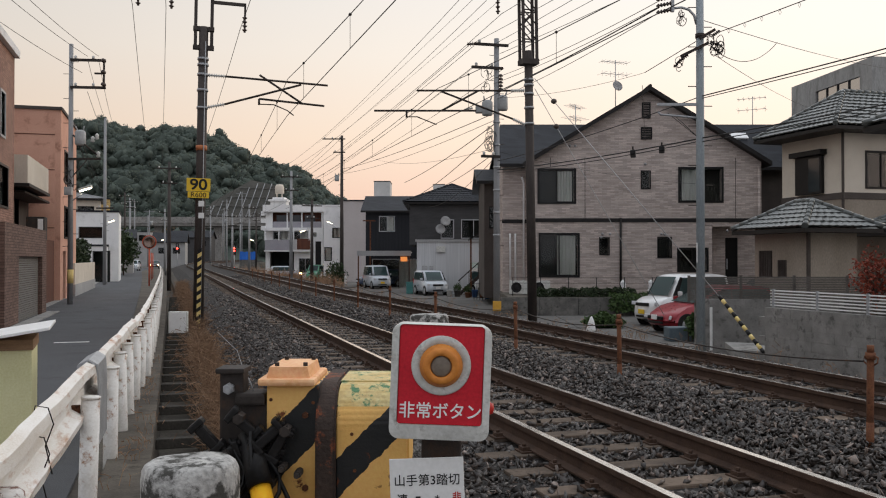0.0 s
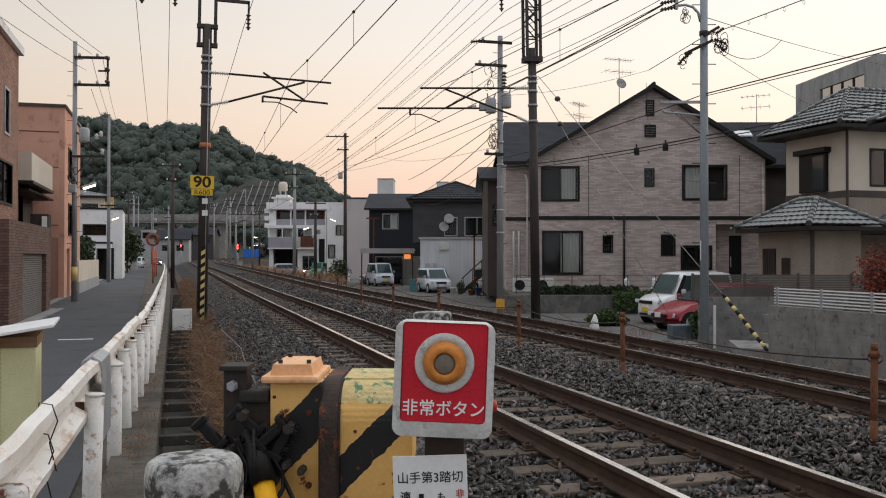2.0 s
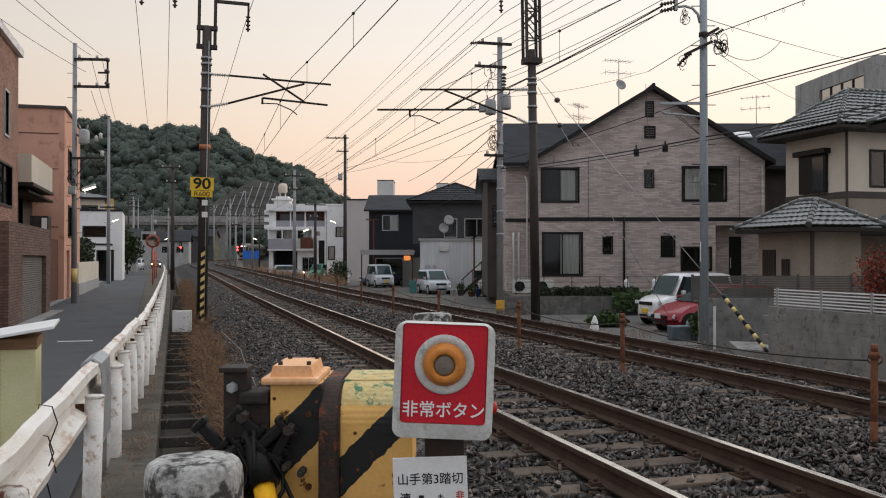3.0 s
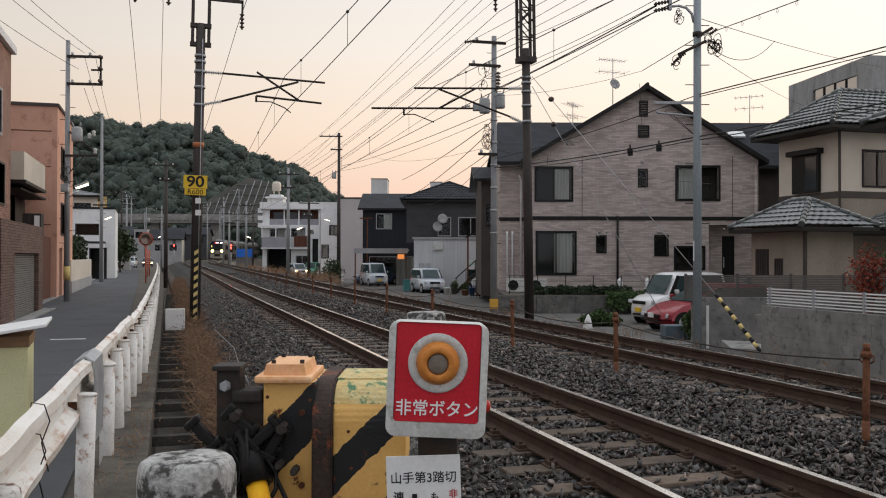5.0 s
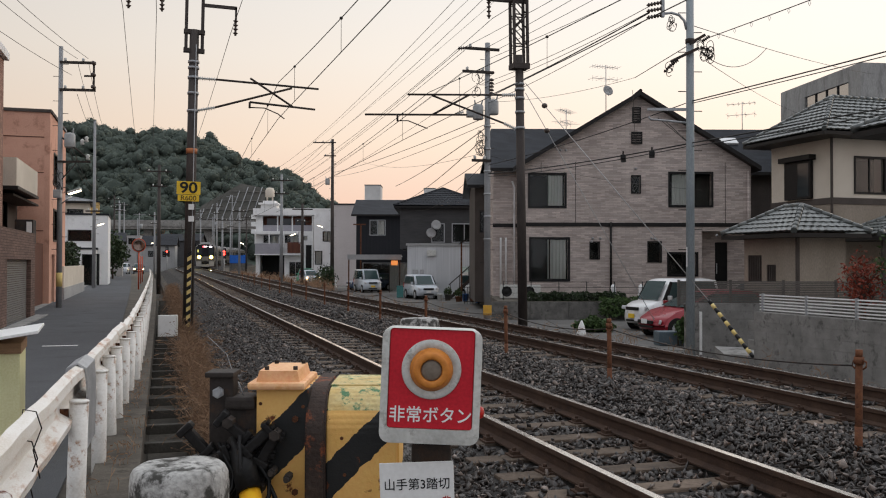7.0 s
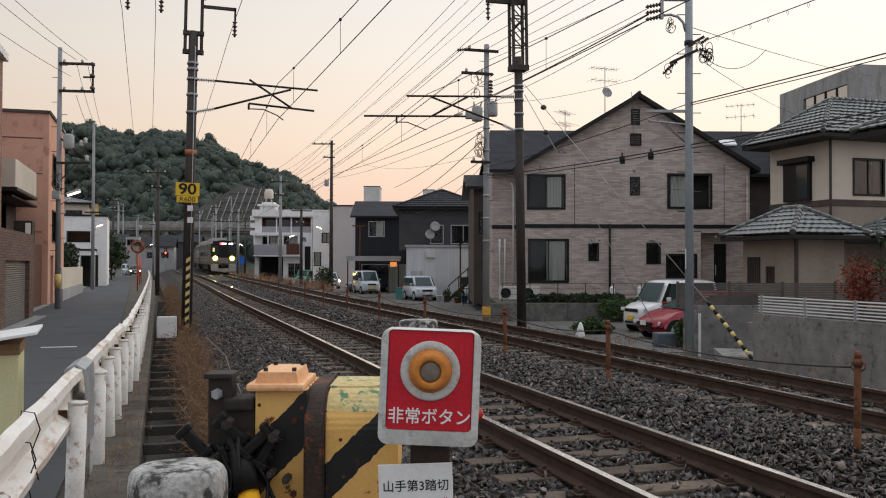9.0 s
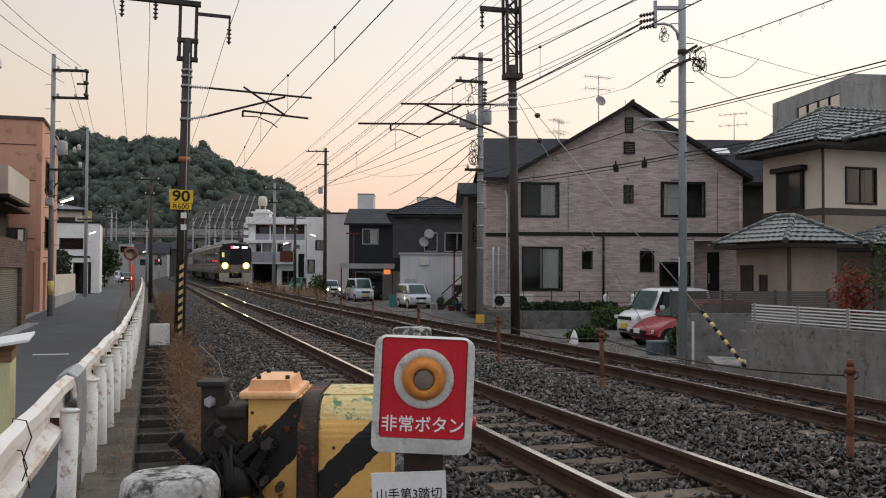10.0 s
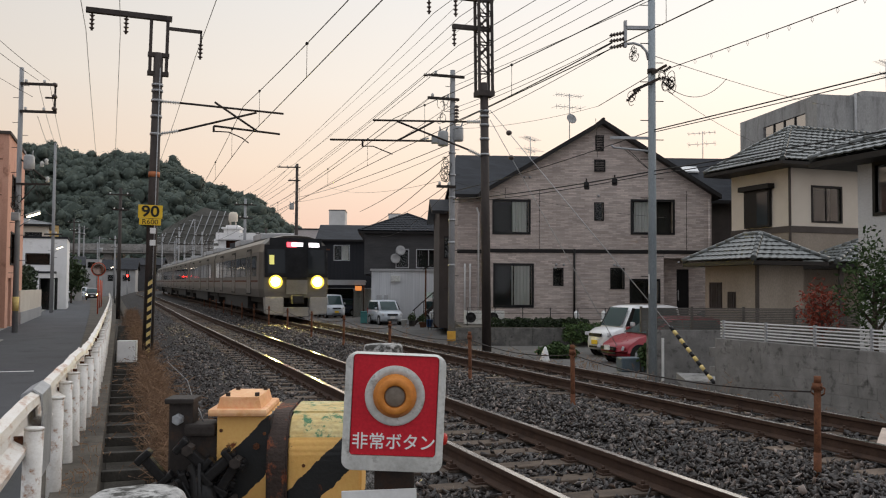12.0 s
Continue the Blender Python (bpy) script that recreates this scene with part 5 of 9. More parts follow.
# power and telephone wires of the streets
for a, b, drop, r in (
        (lp(-13.0, 33, 8.7), lp(-21.3, 58, 9.6), 0.4, 0.012), (lp(-12.6, 33, 8.7), lp(-21.0, 58, 9.6), 0.4, 0.012), (lp(-13.0, 33, 7.5), lp(-21.3, 58, 9.0), 0.4, 0.012),
        (lp(-13.0, 33, 8.8), lp(-9.5, 8, 9.2), 0.5, 0.012), (lp(-12.6, 33, 8.8), lp(-8.8, 8, 9.2), 0.5, 0.012), (lp(-13.4, 33, 6.3), lp(-21.7, 58, 6.2), 0.5, 0.018), (lp(-13.4, 33, 5.9), lp(-21.7, 58, 5.8), 0.5, 0.018),
        (lp(-13.2, 33, 8.2), lp(-10.2, 8, 8.7), 0.5, 0.012),
        # high wires across the line from the far brown pole
        (lp(-8.4, 75, 11.9), lp(6.0, 2, 7.2), 0.25, 0.008), (lp(-10.4, 75, 11.0), lp(5.7, 2, 7.5), 0.25, 0.008),
        # concrete pole to the pale pole's bracket
        (lp(1.7, 32, 7.75), lp(5.0, 20.85, 7.35), 0.12, 0.012), (lp(1.8, 32, 7.6), lp(5.0, 20.85, 7.22), 0.1, 0.012), (lp(1.9, 32, 7.3), lp(5.0, 20.85, 7.2), 0.06, 0.024), (lp(1.9, 32, 7.05), lp(5.0, 20.85, 7.08), 0.1, 0.012),
        # concrete pole over the crossing
        (lp(2.0, 32, 8.66), lp(10.8, 2, 7.2), 0.2, 0.012), (lp(2.25, 32, 8.97), lp(9.6, 2, 7.4), 0.2, 0.012), (lp(1.76, 32, 8.97), lp(10.5, 2, 8.4), 0.2, 0.012), (lp(1.1, 32, 9.05), lp(10.1, 2, 7.95), 0.2, 0.012),
        # concrete pole to the poles beyond the line
        (lp(1.1, 32, 8.95), lp(-16.4, 110, 11.6), 0.3, 0.014), (lp(0.9, 32, 8.95), lp(-17.0, 110, 11.2), 0.3, 0.014), (lp(1.0, 32, 8.15), lp(-16.0, 110, 10.6), 0.3, 0.014), (lp(2.1, 32, 8.1), lp(-15.4, 110, 10.2), 0.3, 0.014), (lp(1.05, 32, 8.15), lp(-16.6, 110, 10.9), 0.5, 0.01),
        (lp(1.82, 32, 6.55), lp(-8.2, 75, 8.9), 0.2, 0.02), (lp(1.82, 32, 6.3), lp(-8.3, 75, 8.5), 0.3, 0.014), (lp(1.8, 32, 6.15), lp(-2.6, 61.5, 6.6), 0.15, 0.022), (lp(1.7, 32, 5.75), lp(-1.5, 60, 5.7), 0.15, 0.022), (lp(1.9, 32, 5.2), lp(0.0, 61, 6.3), 0.1, 0.02), (lp(1.8, 32, 5.3), lp(-6.0, 77, 10.0), 0.5, 0.01), (lp(1.85, 32, 5.0), lp(-1.2, 61, 4.9), 0.5, 0.014),
        # pale pole: cables along the street and towards the houses
        (lp(5.84, 20.5, 6.83), lp(19.6, 40, 9.85), 0.12, 0.012), (lp(6.1, 20.5, 6.2), lp(8.9, 24, 7.15), 0.42, 0.012), (lp(6.2, 20.5, 6.0), lp(17.4, 42, 8.3), 0.15, 0.009),
        (lp(5.84, 20.5, 5.07), lp(13.6, 3, 5.45), 0.08, 0.02), (lp(5.84, 20.5, 5.02), lp(13.6, 3, 5.36), 0.1, 0.014), (lp(5.84, 20.5, 5.07), lp(1.9, 32, 4.85), 0.1, 0.016),
        (lp(5.84, 20.5, 4.12), lp(13.6, 3, 4.35), 0.08, 0.022), (lp(5.84, 20.5, 4.04), lp(13.6, 3, 4.3), 0.12, 0.016), (lp(5.84, 20.5, 4.12), lp(1.9, 32, 4.55), 0.08, 0.024), (lp(5.84, 20.5, 4.06), lp(1.9, 32, 4.45), 0.1, 0.016),
        (lp(1.9, 32, 5.2), lp(12.1, 41.9, 4.85), 0.2, 0.01), (lp(5.3, 20.5, 4.6), lp(5.84, 20.5, 4.1), 0.0, 0.012), (lp(5.84, 20.5, 4.1), lp(5.1, 20.5, 4.7), 0.0, 0.01), (lp(5.37, 24, 6.34), lp(1.95, 32, 7.1), 0.15, 0.008),
        (lp(5.3, 24, 6.0), lp(9.4, 41.9, 6.9), 0.2, 0.01),
        (lp(-8.4, 75, 11.5), lp(-26, 128, 11), 1, 0.018), (lp(-8.9, 75, 11.5), lp(-26.5, 128, 11), 1, 0.018), (lp(-8.4, 75, 8.5), lp(-26, 128, 8), 1, 0.025)):
    wire("street_wire", sag(a, b, drop), r, "dark street wire strung between poles")
hung = sag(lp(5.84, 20.5, 6.38), lp(9.86, 2, 5.7), 0.12, 30)
w_ = wire("telephone_cable", sag(lp(5.37, 24, 6.34), lp(5.84, 20.5, 6.38), 0.0, 4) + hung[1:], 0.014, "thin telephone cable with wire hangers")
for q in hung[2:20]:
    part("hanger", tube(bmesh.new(), [q, q + Vector((0.03, 0, -0.05)), q + Vector((0.0, 0, -0.1)), q + Vector((-0.03, 0, -0.05)), q], 0.005, 4), M_galv, w_)
# closures on the lower cable
for f_, w_x in ((0.13, 0.16), (0.24, 0.24)):
    q = lp(5.84, 20.5, 4.12).lerp(lp(1.9, 32, 4.55), f_)
    c_ = holder("cable_closure", pose(q.x, q.y, q.z - 0.12, 0, 4, 60), "black oblong splice case hung from a cable", "splice case", "splice cases")
    part("case", box(bmesh.new(), -w_x, w_x, -0.07, 0.07, -0.08, 0.05, 0.03), M_black, c_)
    for x in (-0.8 * w_x, 0.8 * w_x):
        part("strap", box(bmesh.new(), x - 0.015, x + 0.015, -0.02, 0.02, 0.04, 0.14), M_darksteel, c_)
# stays of the far mast
for a, b, f in ((lp(2.6, 25.6, 6.5), lp(6.1, 20.0, 0.56), 0.13), (lp(2.6, 25.6, 6.22), lp(6.6, 27.0, -0.3), 0.16)):
    w_ = wire("stay_wire", [a, b], 0.014, "thin pale steel stay wire of the mast", mat=M_stay)
    bm = bmesh.new()
    ball(bm, Vector(a).lerp(Vector(b), f), 0.085, 1, 1, 0.9)
    part("stay_insulator", bm, M_insul_dk, w_)


def make_guy():
    """Striped guy cover of the grey pole, and its wire."""
    g = holder("guy_wire", pose(0, 0, 0), "guy wire with a yellow and black striped cover", "guy wire")
    p0, p1 = Vector(lp(6.12, 20.05, 0.56)), Vector(lp(6.72, 18.9, -0.6))
    for k in range(13):
        bm = bmesh.new()
        rod(bm, p0.lerp(p1, k / 13), p0.lerp(p1, (k + 1) / 13), 0.042, n=10)
        part("stripe", bm, M_yellow_faded if k % 2 else M_black, g)


make_guy()


# ---- houses ----
def add_box(t, name, x0, x1, y0, y1, z0, z1, mat, label="", bevel=0.0):
    return part(name, box(bmesh.new(), x0, x1, y0, y1, z0, z1, bevel), mat, t, label)


def coursed(name, c1, c2, mortar, bw, bh, rough=0.85, bump=0.4, seam=0.004, stain=None):
    """Courses of siding, tile or brick too far off to be pieces: brick pattern with worn tones, on upright faces."""
    mt = surface(name, c1, c2, 0.9, rough, 0.15, 30, c3=stain)
    N, L = mt.node_tree.nodes, mt.node_tree.links
    b = N["Principled BSDF"]
    src = b.inputs["Base Color"].links[0].from_socket
    tc = N.new("ShaderNodeTexCoord")
    sp = N.new("ShaderNodeSeparateXYZ")
    cb = N.new("ShaderNodeCombineXYZ")
    ad = N.new("ShaderNodeMath")
    L.new(tc.outputs["Object"], sp.inputs[0])
    L.new(sp.outputs["X"], ad.inputs[0])
    L.new(sp.outputs["Y"], ad.inputs[1])
    L.new(ad.outputs[0], cb.inputs["X"])
    L.new(sp.outputs["Z"], cb.inputs["Y"])
    br = N.new("ShaderNodeTexBrick")
    br.inputs["Scale"].default_value = 1.0
    br.inputs["Brick Width"].default_value = bw
    br.inputs["Row Height"].default_value = bh
    br.inputs["Mortar Size"].default_value = seam
    br.inputs["Mortar Smooth"].default_value = 0.3
    br.inputs["Color1"].default_value = (0.74, 0.74, 0.74, 1)
    br.inputs["Color2"].default_value = (1.18, 1.18, 1.18, 1)
    k = sum(mortar) / max(1e-4, sum(c1) + sum(c2)) * 2
    br.inputs["Mortar"].default_value = (k, k, k, 1)
    L.new(cb.outputs[0], br.inputs["Vector"])
    mx = N.new("ShaderNodeMix")
    mx.data_type, mx.blend_type = "RGBA", "MULTIPLY"
    mx.inputs[0].default_value = 1
    L.new(src, mx.inputs[6])
    L.new(br.outputs["Color"], mx.inputs[7])
    L.new(mx.outputs[2], b.inputs["Base Color"])
    bp = N.new("ShaderNodeBump")
    bp.inputs["Strength"].default_value = bump
    bp.inputs["Distance"].default_value = 0.012
    bp.invert = True
    L.new(br.outputs["Fac"], bp.inputs["Height"])
    L.new(bp.outputs[0], b.inputs["Normal"])
    return mt


M_siding = coursed("tan_siding", (0.43, 0.365, 0.33), (0.54, 0.465, 0.425), (0.36, 0.31, 0.285), 0.38, 0.075, seam=0.008)
M_slate = coursed("dark_slate", (0.016, 0.018, 0.022), (0.03, 0.032, 0.038), (0.02, 0.02, 0.022), 0.6, 0.16, 0.8)
M_slate_side = surface("dark_trim", (0.009, 0.008, 0.008), (0.018, 0.016, 0.015), 3, 0.5, 0.1, 50)
M_brick = coursed("brown_brick_tile", (0.27, 0.155, 0.118), (0.39, 0.235, 0.18), (0.15, 0.1, 0.085), 0.22, 0.07, seam=0.008)
M_brick_dk = coursed("dark_brick_tile", (0.14, 0.09, 0.073), (0.21, 0.135, 0.11), (0.08, 0.055, 0.047), 0.22, 0.07, seam=0.008)
M_salmon = surface("salmon_render", (0.57, 0.31, 0.225), (0.67, 0.385, 0.285), 0.6, 0.9, 0.2, 30, c3=(0.36, 0.175, 0.12))
M_cream_wall = surface("cream_render", (0.56, 0.5, 0.42), (0.66, 0.6, 0.51), 0.7, 0.9, 0.2, 30)
M_beige_wall = surface("beige_render", (0.24, 0.205, 0.165), (0.33, 0.285, 0.235), 0.8, 0.9, 0.3, 30, stretch=(1, 1, 0.4))
M_wallwhite = surface("white_render", (0.74, 0.74, 0.74), (0.84, 0.84, 0.83), 0.5, 0.85, 0.15, 20, c3=(0.66, 0.66, 0.65))
M_wallgrey = surface("grey_render", (0.3, 0.3, 0.3), (0.4, 0.4, 0.395), 0.5, 0.85, 0.15, 20)
M_darkclad = surface("charcoal_cladding", (0.012, 0.013, 0.016), (0.022, 0.023, 0.027), 0.8, 0.8, 0.2, 25, stretch=(8, 8, 0.3))
M_brownclad = surface("brown_cladding", (0.06, 0.05, 0.045), (0.1, 0.085, 0.075), 0.8, 0.8, 0.2, 25)
M_greyclad = surface("dark_grey_cladding", (0.05, 0.05, 0.052), (0.078, 0.077, 0.078), 0.8, 0.8, 0.2, 25, stretch=(1, 1, 5))
M_corr = surface("corrugated_sheet", (0.5, 0.51, 0.52), (0.62, 0.63, 0.64), 1.0, 0.5, 0.6, 14, stretch=(1, 1, 0.02))
M_rawconc = surface("board_marked_concrete", (0.26, 0.26, 0.255), (0.38, 0.38, 0.37), 0.8, 0.9, 0.3, 22, c3=(0.13, 0.128, 0.122), stretch=(1.3, 1.3, 0.35), stain=(0.5, 0.72))
M_tile = surface("glazed_roof_tile", (0.06, 0.066, 0.063), (0.11, 0.118, 0.112), 2.5, 0.33, 0.1, 40, random_tint=0.3, spec=0.5)
M_pane = bpy.data.materials.new("clear_pane")
M_pane.use_nodes = True
pn, pl = M_pane.node_tree.nodes, M_pane.node_tree.links
p_mix, p_clear, p_gloss, p_fres = pn.new("ShaderNodeMixShader"), pn.new("ShaderNodeBsdfTransparent"), pn.new("ShaderNodeBsdfGlossy"), pn.new("ShaderNodeFresnel")
p_clear.inputs["Color"].default_value = (0.97, 0.98, 0.97, 1)
p_gloss.inputs["Roughness"].default_value = 0.03
p_fres.inputs["IOR"].default_value = 1.33
pl.new(p_fres.outputs[0], p_mix.inputs[0])
pl.new(p_clear.outputs[0], p_mix.inputs[1])
pl.new(p_gloss.outputs[0], p_mix.inputs[2])
pl.new(p_mix.outputs[0], pn["Material Output"].inputs["Surface"])
# Near-black colour that paints the shade inside unlit rooms.
M_room_shade = surface("painted_room_shade", (0.012, 0.014, 0.014), (0.022, 0.025, 0.025), 1, 0.9, 0, 20)


def pierced(bm, x0, x1, z0, z1, y0, y1, holes):
    """A straight wall from y0 (outside) to y1 with oblong holes right through it, in one closed skin."""
    xs = sorted({x0, x1, *[c for h in holes for c in h[:2] if x0 < c < x1]})
    zs = sorted({z0, z1, *[c for h in holes for c in h[2:4] if z0 < c < z1]})
    nx, nz = len(xs) - 1, len(zs) - 1

    def solid(i, j):
        if not (0 <= i < nx and 0 <= j < nz):
            return False
        cx, cz = (xs[i] + xs[i + 1]) / 2, (zs[j] + zs[j + 1]) / 2
        return not any(h[0] < cx < h[1] and h[2] < cz < h[3] for h in holes)
    vs = {}

    def v(i, j, k):
        if (i, j, k) not in vs:
            vs[i, j, k] = bm.verts.new((xs[i], (y0, y1)[k], zs[j]))
        return vs[i, j, k]
    made = []
    for i in range(nx):
        for j in range(nz):
            if not solid(i, j):
                continue
            made.append(bm.faces.new((v(i, j, 0), v(i + 1, j, 0), v(i + 1, j + 1, 0), v(i, j + 1, 0))))
            made.append(bm.faces.new((v(i, j, 1), v(i, j + 1, 1), v(i + 1, j + 1, 1), v(i + 1, j, 1))))
            for di, dj, p, q in ((-1, 0, (i, j), (i, j + 1)), (1, 0, (i + 1, j + 1), (i + 1, j)), (0, -1, (i + 1, j), (i, j)), (0, 1, (i, j + 1), (i + 1, j + 1))):
                if not solid(i + di, j + dj):
                    made.append(bm.faces.new((v(*p, 0), v(*q, 0), v(*q, 1), v(*p, 1))))
    bmesh.ops.recalc_face_normals(bm, faces=made)
    return bm


def window(parent, x0, x1, z0, z1, y, m=None, sashes=2, frame_mat=None, fw=0.07, curtain=None, proud=0.03):
    """A framed window in the hole x0..x1, z0..z1 of a wall whose outside is at y."""
    m = m or Matrix()
    fm = frame_mat or M_frame
    hub = part("window", pierced(bmesh.new(), x0 - fw, x1 + fw, z0 - fw, z1 + fw, y - proud, y + 0.06, [(x0, x1, z0, z1)]), fm, parent, "")
    hub.matrix_basis = m
    n = sashes
    w = (x1 - x0) / n
    for k in range(n):
        bm = bmesh.new()
        box(bm, x0 + k * w, x0 + (k + 1) * w, y + 0.035 + 0.02 * k, y + 0.04 + 0.02 * k, z0, z1)
        ob = part("pane", bm, M_pane, hub)
        ob.visible_shadow = False
        if k:
            bm = bmesh.new()
            box(bm, x0 + k * w - 0.025, x0 + k * w + 0.025, y + 0.01, y + 0.055, z0, z1)
            part("mullion", bm, fm, hub)
    # dark sheet added behind the panes in place of a shaded room
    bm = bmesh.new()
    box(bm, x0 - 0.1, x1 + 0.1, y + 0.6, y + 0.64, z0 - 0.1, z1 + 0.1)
    part("room_shade_sheet", bm, M_room_shade, hub)
    if curtain:
        c0, c1 = x0 + (x1 - x0) * curtain[0], x0 + (x1 - x0) * curtain[1]
        bm = bmesh.new()
        n = 16
        vs = [[bm.verts.new((c0 + (c1 - c0) * i / n, y + 0.1 + 0.02 * math.sin(i * 2.1), z)) for i in range(n + 1)] for z in (z0 + 0.02, z1 - 0.02)]
        for i in range(n):
            bm.faces.new((vs[0][i], vs[0][i + 1], vs[1][i + 1], vs[1][i]))
        bmesh.ops.solidify(bm, geom=bm.faces[:], thickness=0.008)
        part("curtain", bm, M_curtain, hub, "pale drawn curtain")
    return hub


def slab_roof(parent, pts, th, mats_, name="roof"):
    """A roof plane: four corners, thickened downwards."""
    bm = bmesh.new()
    top = [bm.verts.new(p) for p in pts]
    bot = [bm.verts.new(Vector(p) - Vector((0, 0, th))) for p in pts]
    bm.faces.new(top)
    bm.faces.new(bot[::-1]).material_index = 1
    n = len(pts)
    for k in range(n):
        bm.faces.new((top[k], bot[k], bot[(k + 1) % n], top[(k + 1) % n])).material_index = 1
    bmesh.ops.recalc_face_normals(bm, faces=bm.faces)
    return part(name, bm, mats_, parent)


def antenna(m, h, dish=False):
    t = holder("tv_antenna", m, "thin metal television antenna on a roof", "antenna", "roof antennas")
    bm = bmesh.new()
    rod(bm, (0, 0, -0.4), (0, 0, h), 0.022, n=6)
    part("mast", bm, M_galv, t)
    for z, n, w in ((h - 0.1, 6, 0.35), (h - 0.7, 4, 0.5)):
        bm = bmesh.new()
        rod(bm, (-0.8, 0, z), (0.7, 0, z), 0.014, n=5)
        for k in range(n):
            x = -0.75 + 1.4 * k / (n - 1)
            rod(bm, (x, -w, z), (x, w, z), 0.008, n=4)
            rod(bm, (x, 0, z - w * 0.3), (x, 0, z + w * 0.3), 0.008, n=4)
        part("aerial", bm, M_galv, t)
    if dish:
        make_dish(t, pose(0, -0.1, h - 1.35, 70, 0, 0), 0.27)
    return t


def make_dish(parent, m, r):
    bm = bmesh.new()
    lathe(bm, [(0.01, 0), (r * 0.5, 0.03), (r, 0.11), (r, 0.125), (r * 0.5, 0.045), (0.01, 0.015)], 20)
    rod(bm, (0, -r, 0.05), (0, 0, 0.35), 0.012, n=6)
    ball(bm, (0, 0, 0.36), 0.04, sub=1)
    part("dish", bm, M_wallgrey, parent, "pale satellite dish").matrix_basis = m


def ac_unit(m):
    t = holder("air_conditioner", m, "white outdoor air conditioner unit with a round grille", "air conditioner", "outdoor units")
    bm = bmesh.new()
    box(bm, -0.4, 0.4, -0.14, 0.14, 0.04, 0.62, 0.015)
    part("case", bm, M_case, t)
    bm = bmesh.new()
    lathe(bm, [(0.22, 0), (0.23, 0.012), (0.2, 0.02), (0.19, 0.008), (0.1, 0.008), (0.09, 0.016), (0.01, 0.016)], 24)
    part("fan_grille", bm, M_black, t).matrix_basis = pose(-0.1, -0.14, 0.33, 90)
    for x in (-0.3, 0.3):
        bm = bmesh.new()
        box(bm, x - 0.03, x + 0.03, -0.15, 0.15, 0, 0.045)
        part("foot", bm, M_conc_dark, t)


def gable_house():
    h = holder("house", lot(0, 42, -0.2), "two-storey tan brick-clad house with a dark slate gable roof", "house", "houses")
    xl, xr, ridge, ez, az = 4.1, 14.8, 9.55, 6.2, 9.45
    cut = [(4.49, 6.09, 4.25, 5.7), (11.03, 12.94, 4.3, 5.77), (9.24, 9.61, 4.88, 5.65), (4.54, 6.25, 0.84, 2.7), (7.3, 7.69, 1.81, 2.55), (10.0, 10.58, 1.68, 2.57), (10.97, 12.23, 1.08, 2.02)]
    part("front_wall", pierced(bmesh.new(), xl, xr, 0, ez, 0, 0.18, cut + [(12.5, xr - 0.1, -1, 3.1)]), M_siding, h, "tan brick-patterned cladding")
    part("porch_wall", pierced(bmesh.new(), 12.5, xr, 0, 3.1, 0.9, 1.08, [(13.39, 13.99, 0.15, 2.6)]), M_siding, h)
    part("porch_side", box(bmesh.new(), 12.4, 12.5, 0.18, 0.9, 0, 3.1), M_siding, h)
    part("porch_ceiling", box(bmesh.new(), 12.5, xr - 0.1, 0.18, 0.9, 3.1, 3.2), M_siding, h)
    part("gable", prism(bmesh.new(), [(xl, ez), (xr, ez), (ridge, az)], 0, 0.18), M_siding, h)
    for x0, x1, y0, y1 in ((xl, xl + 0.18, 0.18, 9.8), (xr - 0.18, xr, 1.08, 9.8), (xl, xr, 9.8, 10)):
        part("wall", box(bmesh.new(), x0, x1, y0, y1, 0, ez), M_siding, h)
    part("gable", prism(bmesh.new(), [(xl, ez), (xr, ez), (ridge, az)], 9.8, 10), M_siding, h)
    bm = bmesh.new()
    box(bm, 2.86, xl, 1.2, 9.6, 0, 6.1)
    part("side_wing", bm, M_siding, h)
    bm = bmesh.new()
    box(bm, xl - 0.04, xr + 0.04, -0.035, 0.0, 3.3, 3.48, 0.008)
    part("belt_course", bm, M_slate_side, h, "dark horizontal trim band")
    bm = bmesh.new()
    box(bm, 2.82, xl - 0.04, 1.165, 1.2, 3.3, 3.48, 0.008)
    part("belt_course", bm, M_slate_side, h)
    sl = (az - ez) / (ridge - xl)
    for a, sgn in ((xl - 0.35, 1), (xr + 0.35, -1)):
        z = ez - 0.35 * sl + 0.1
        slab_roof(h, [(a, -0.45, z), (ridge, -0.45, az + 0.12), (ridge, 10.3, az + 0.12), (a, 10.3, z)], 0.2, [M_slate, M_slate_side])
    bm = bmesh.new()
    rod(bm, (ridge, -0.46, az + 0.12), (ridge, 10.3, az + 0.12), 0.08, n=8)
    part("ridge_cap", bm, M_slate_side, h)
    # cross roof to both sides
    slab_roof(h, [(2.5, 0.7, 6.1), (8.2, 0.7, 6.1), (8.2, 5.4, 8.65), (3.0, 5.4, 8.65)], 0.16, [M_slate, M_slate_side])
    slab_roof(h, [(2.5, 10.1, 6.1), (8.2, 10.1, 6.1), (8.2, 5.4, 8.65), (3.0, 5.4, 8.65)], 0.16, [M_slate, M_slate_side])
    slab_roof(h, [(11.5, 2.2, 6.1), (18.9, 2.2, 6.1), (18.9, 6.4, 8.8), (11.5, 6.4, 8.8)], 0.16, [M_slate, M_slate_side])
    slab_roof(h, [(11.5, 10.3, 6.1), (18.9, 10.3, 6.1), (18.9, 6.4, 8.8), (11.5, 6.4, 8.8)], 0.16, [M_slate, M_slate_side])
    bm = bmesh.new()
    box(bm, -0.42, 0.42, -0.3, 0.3, 0, 0.1, 0.01)
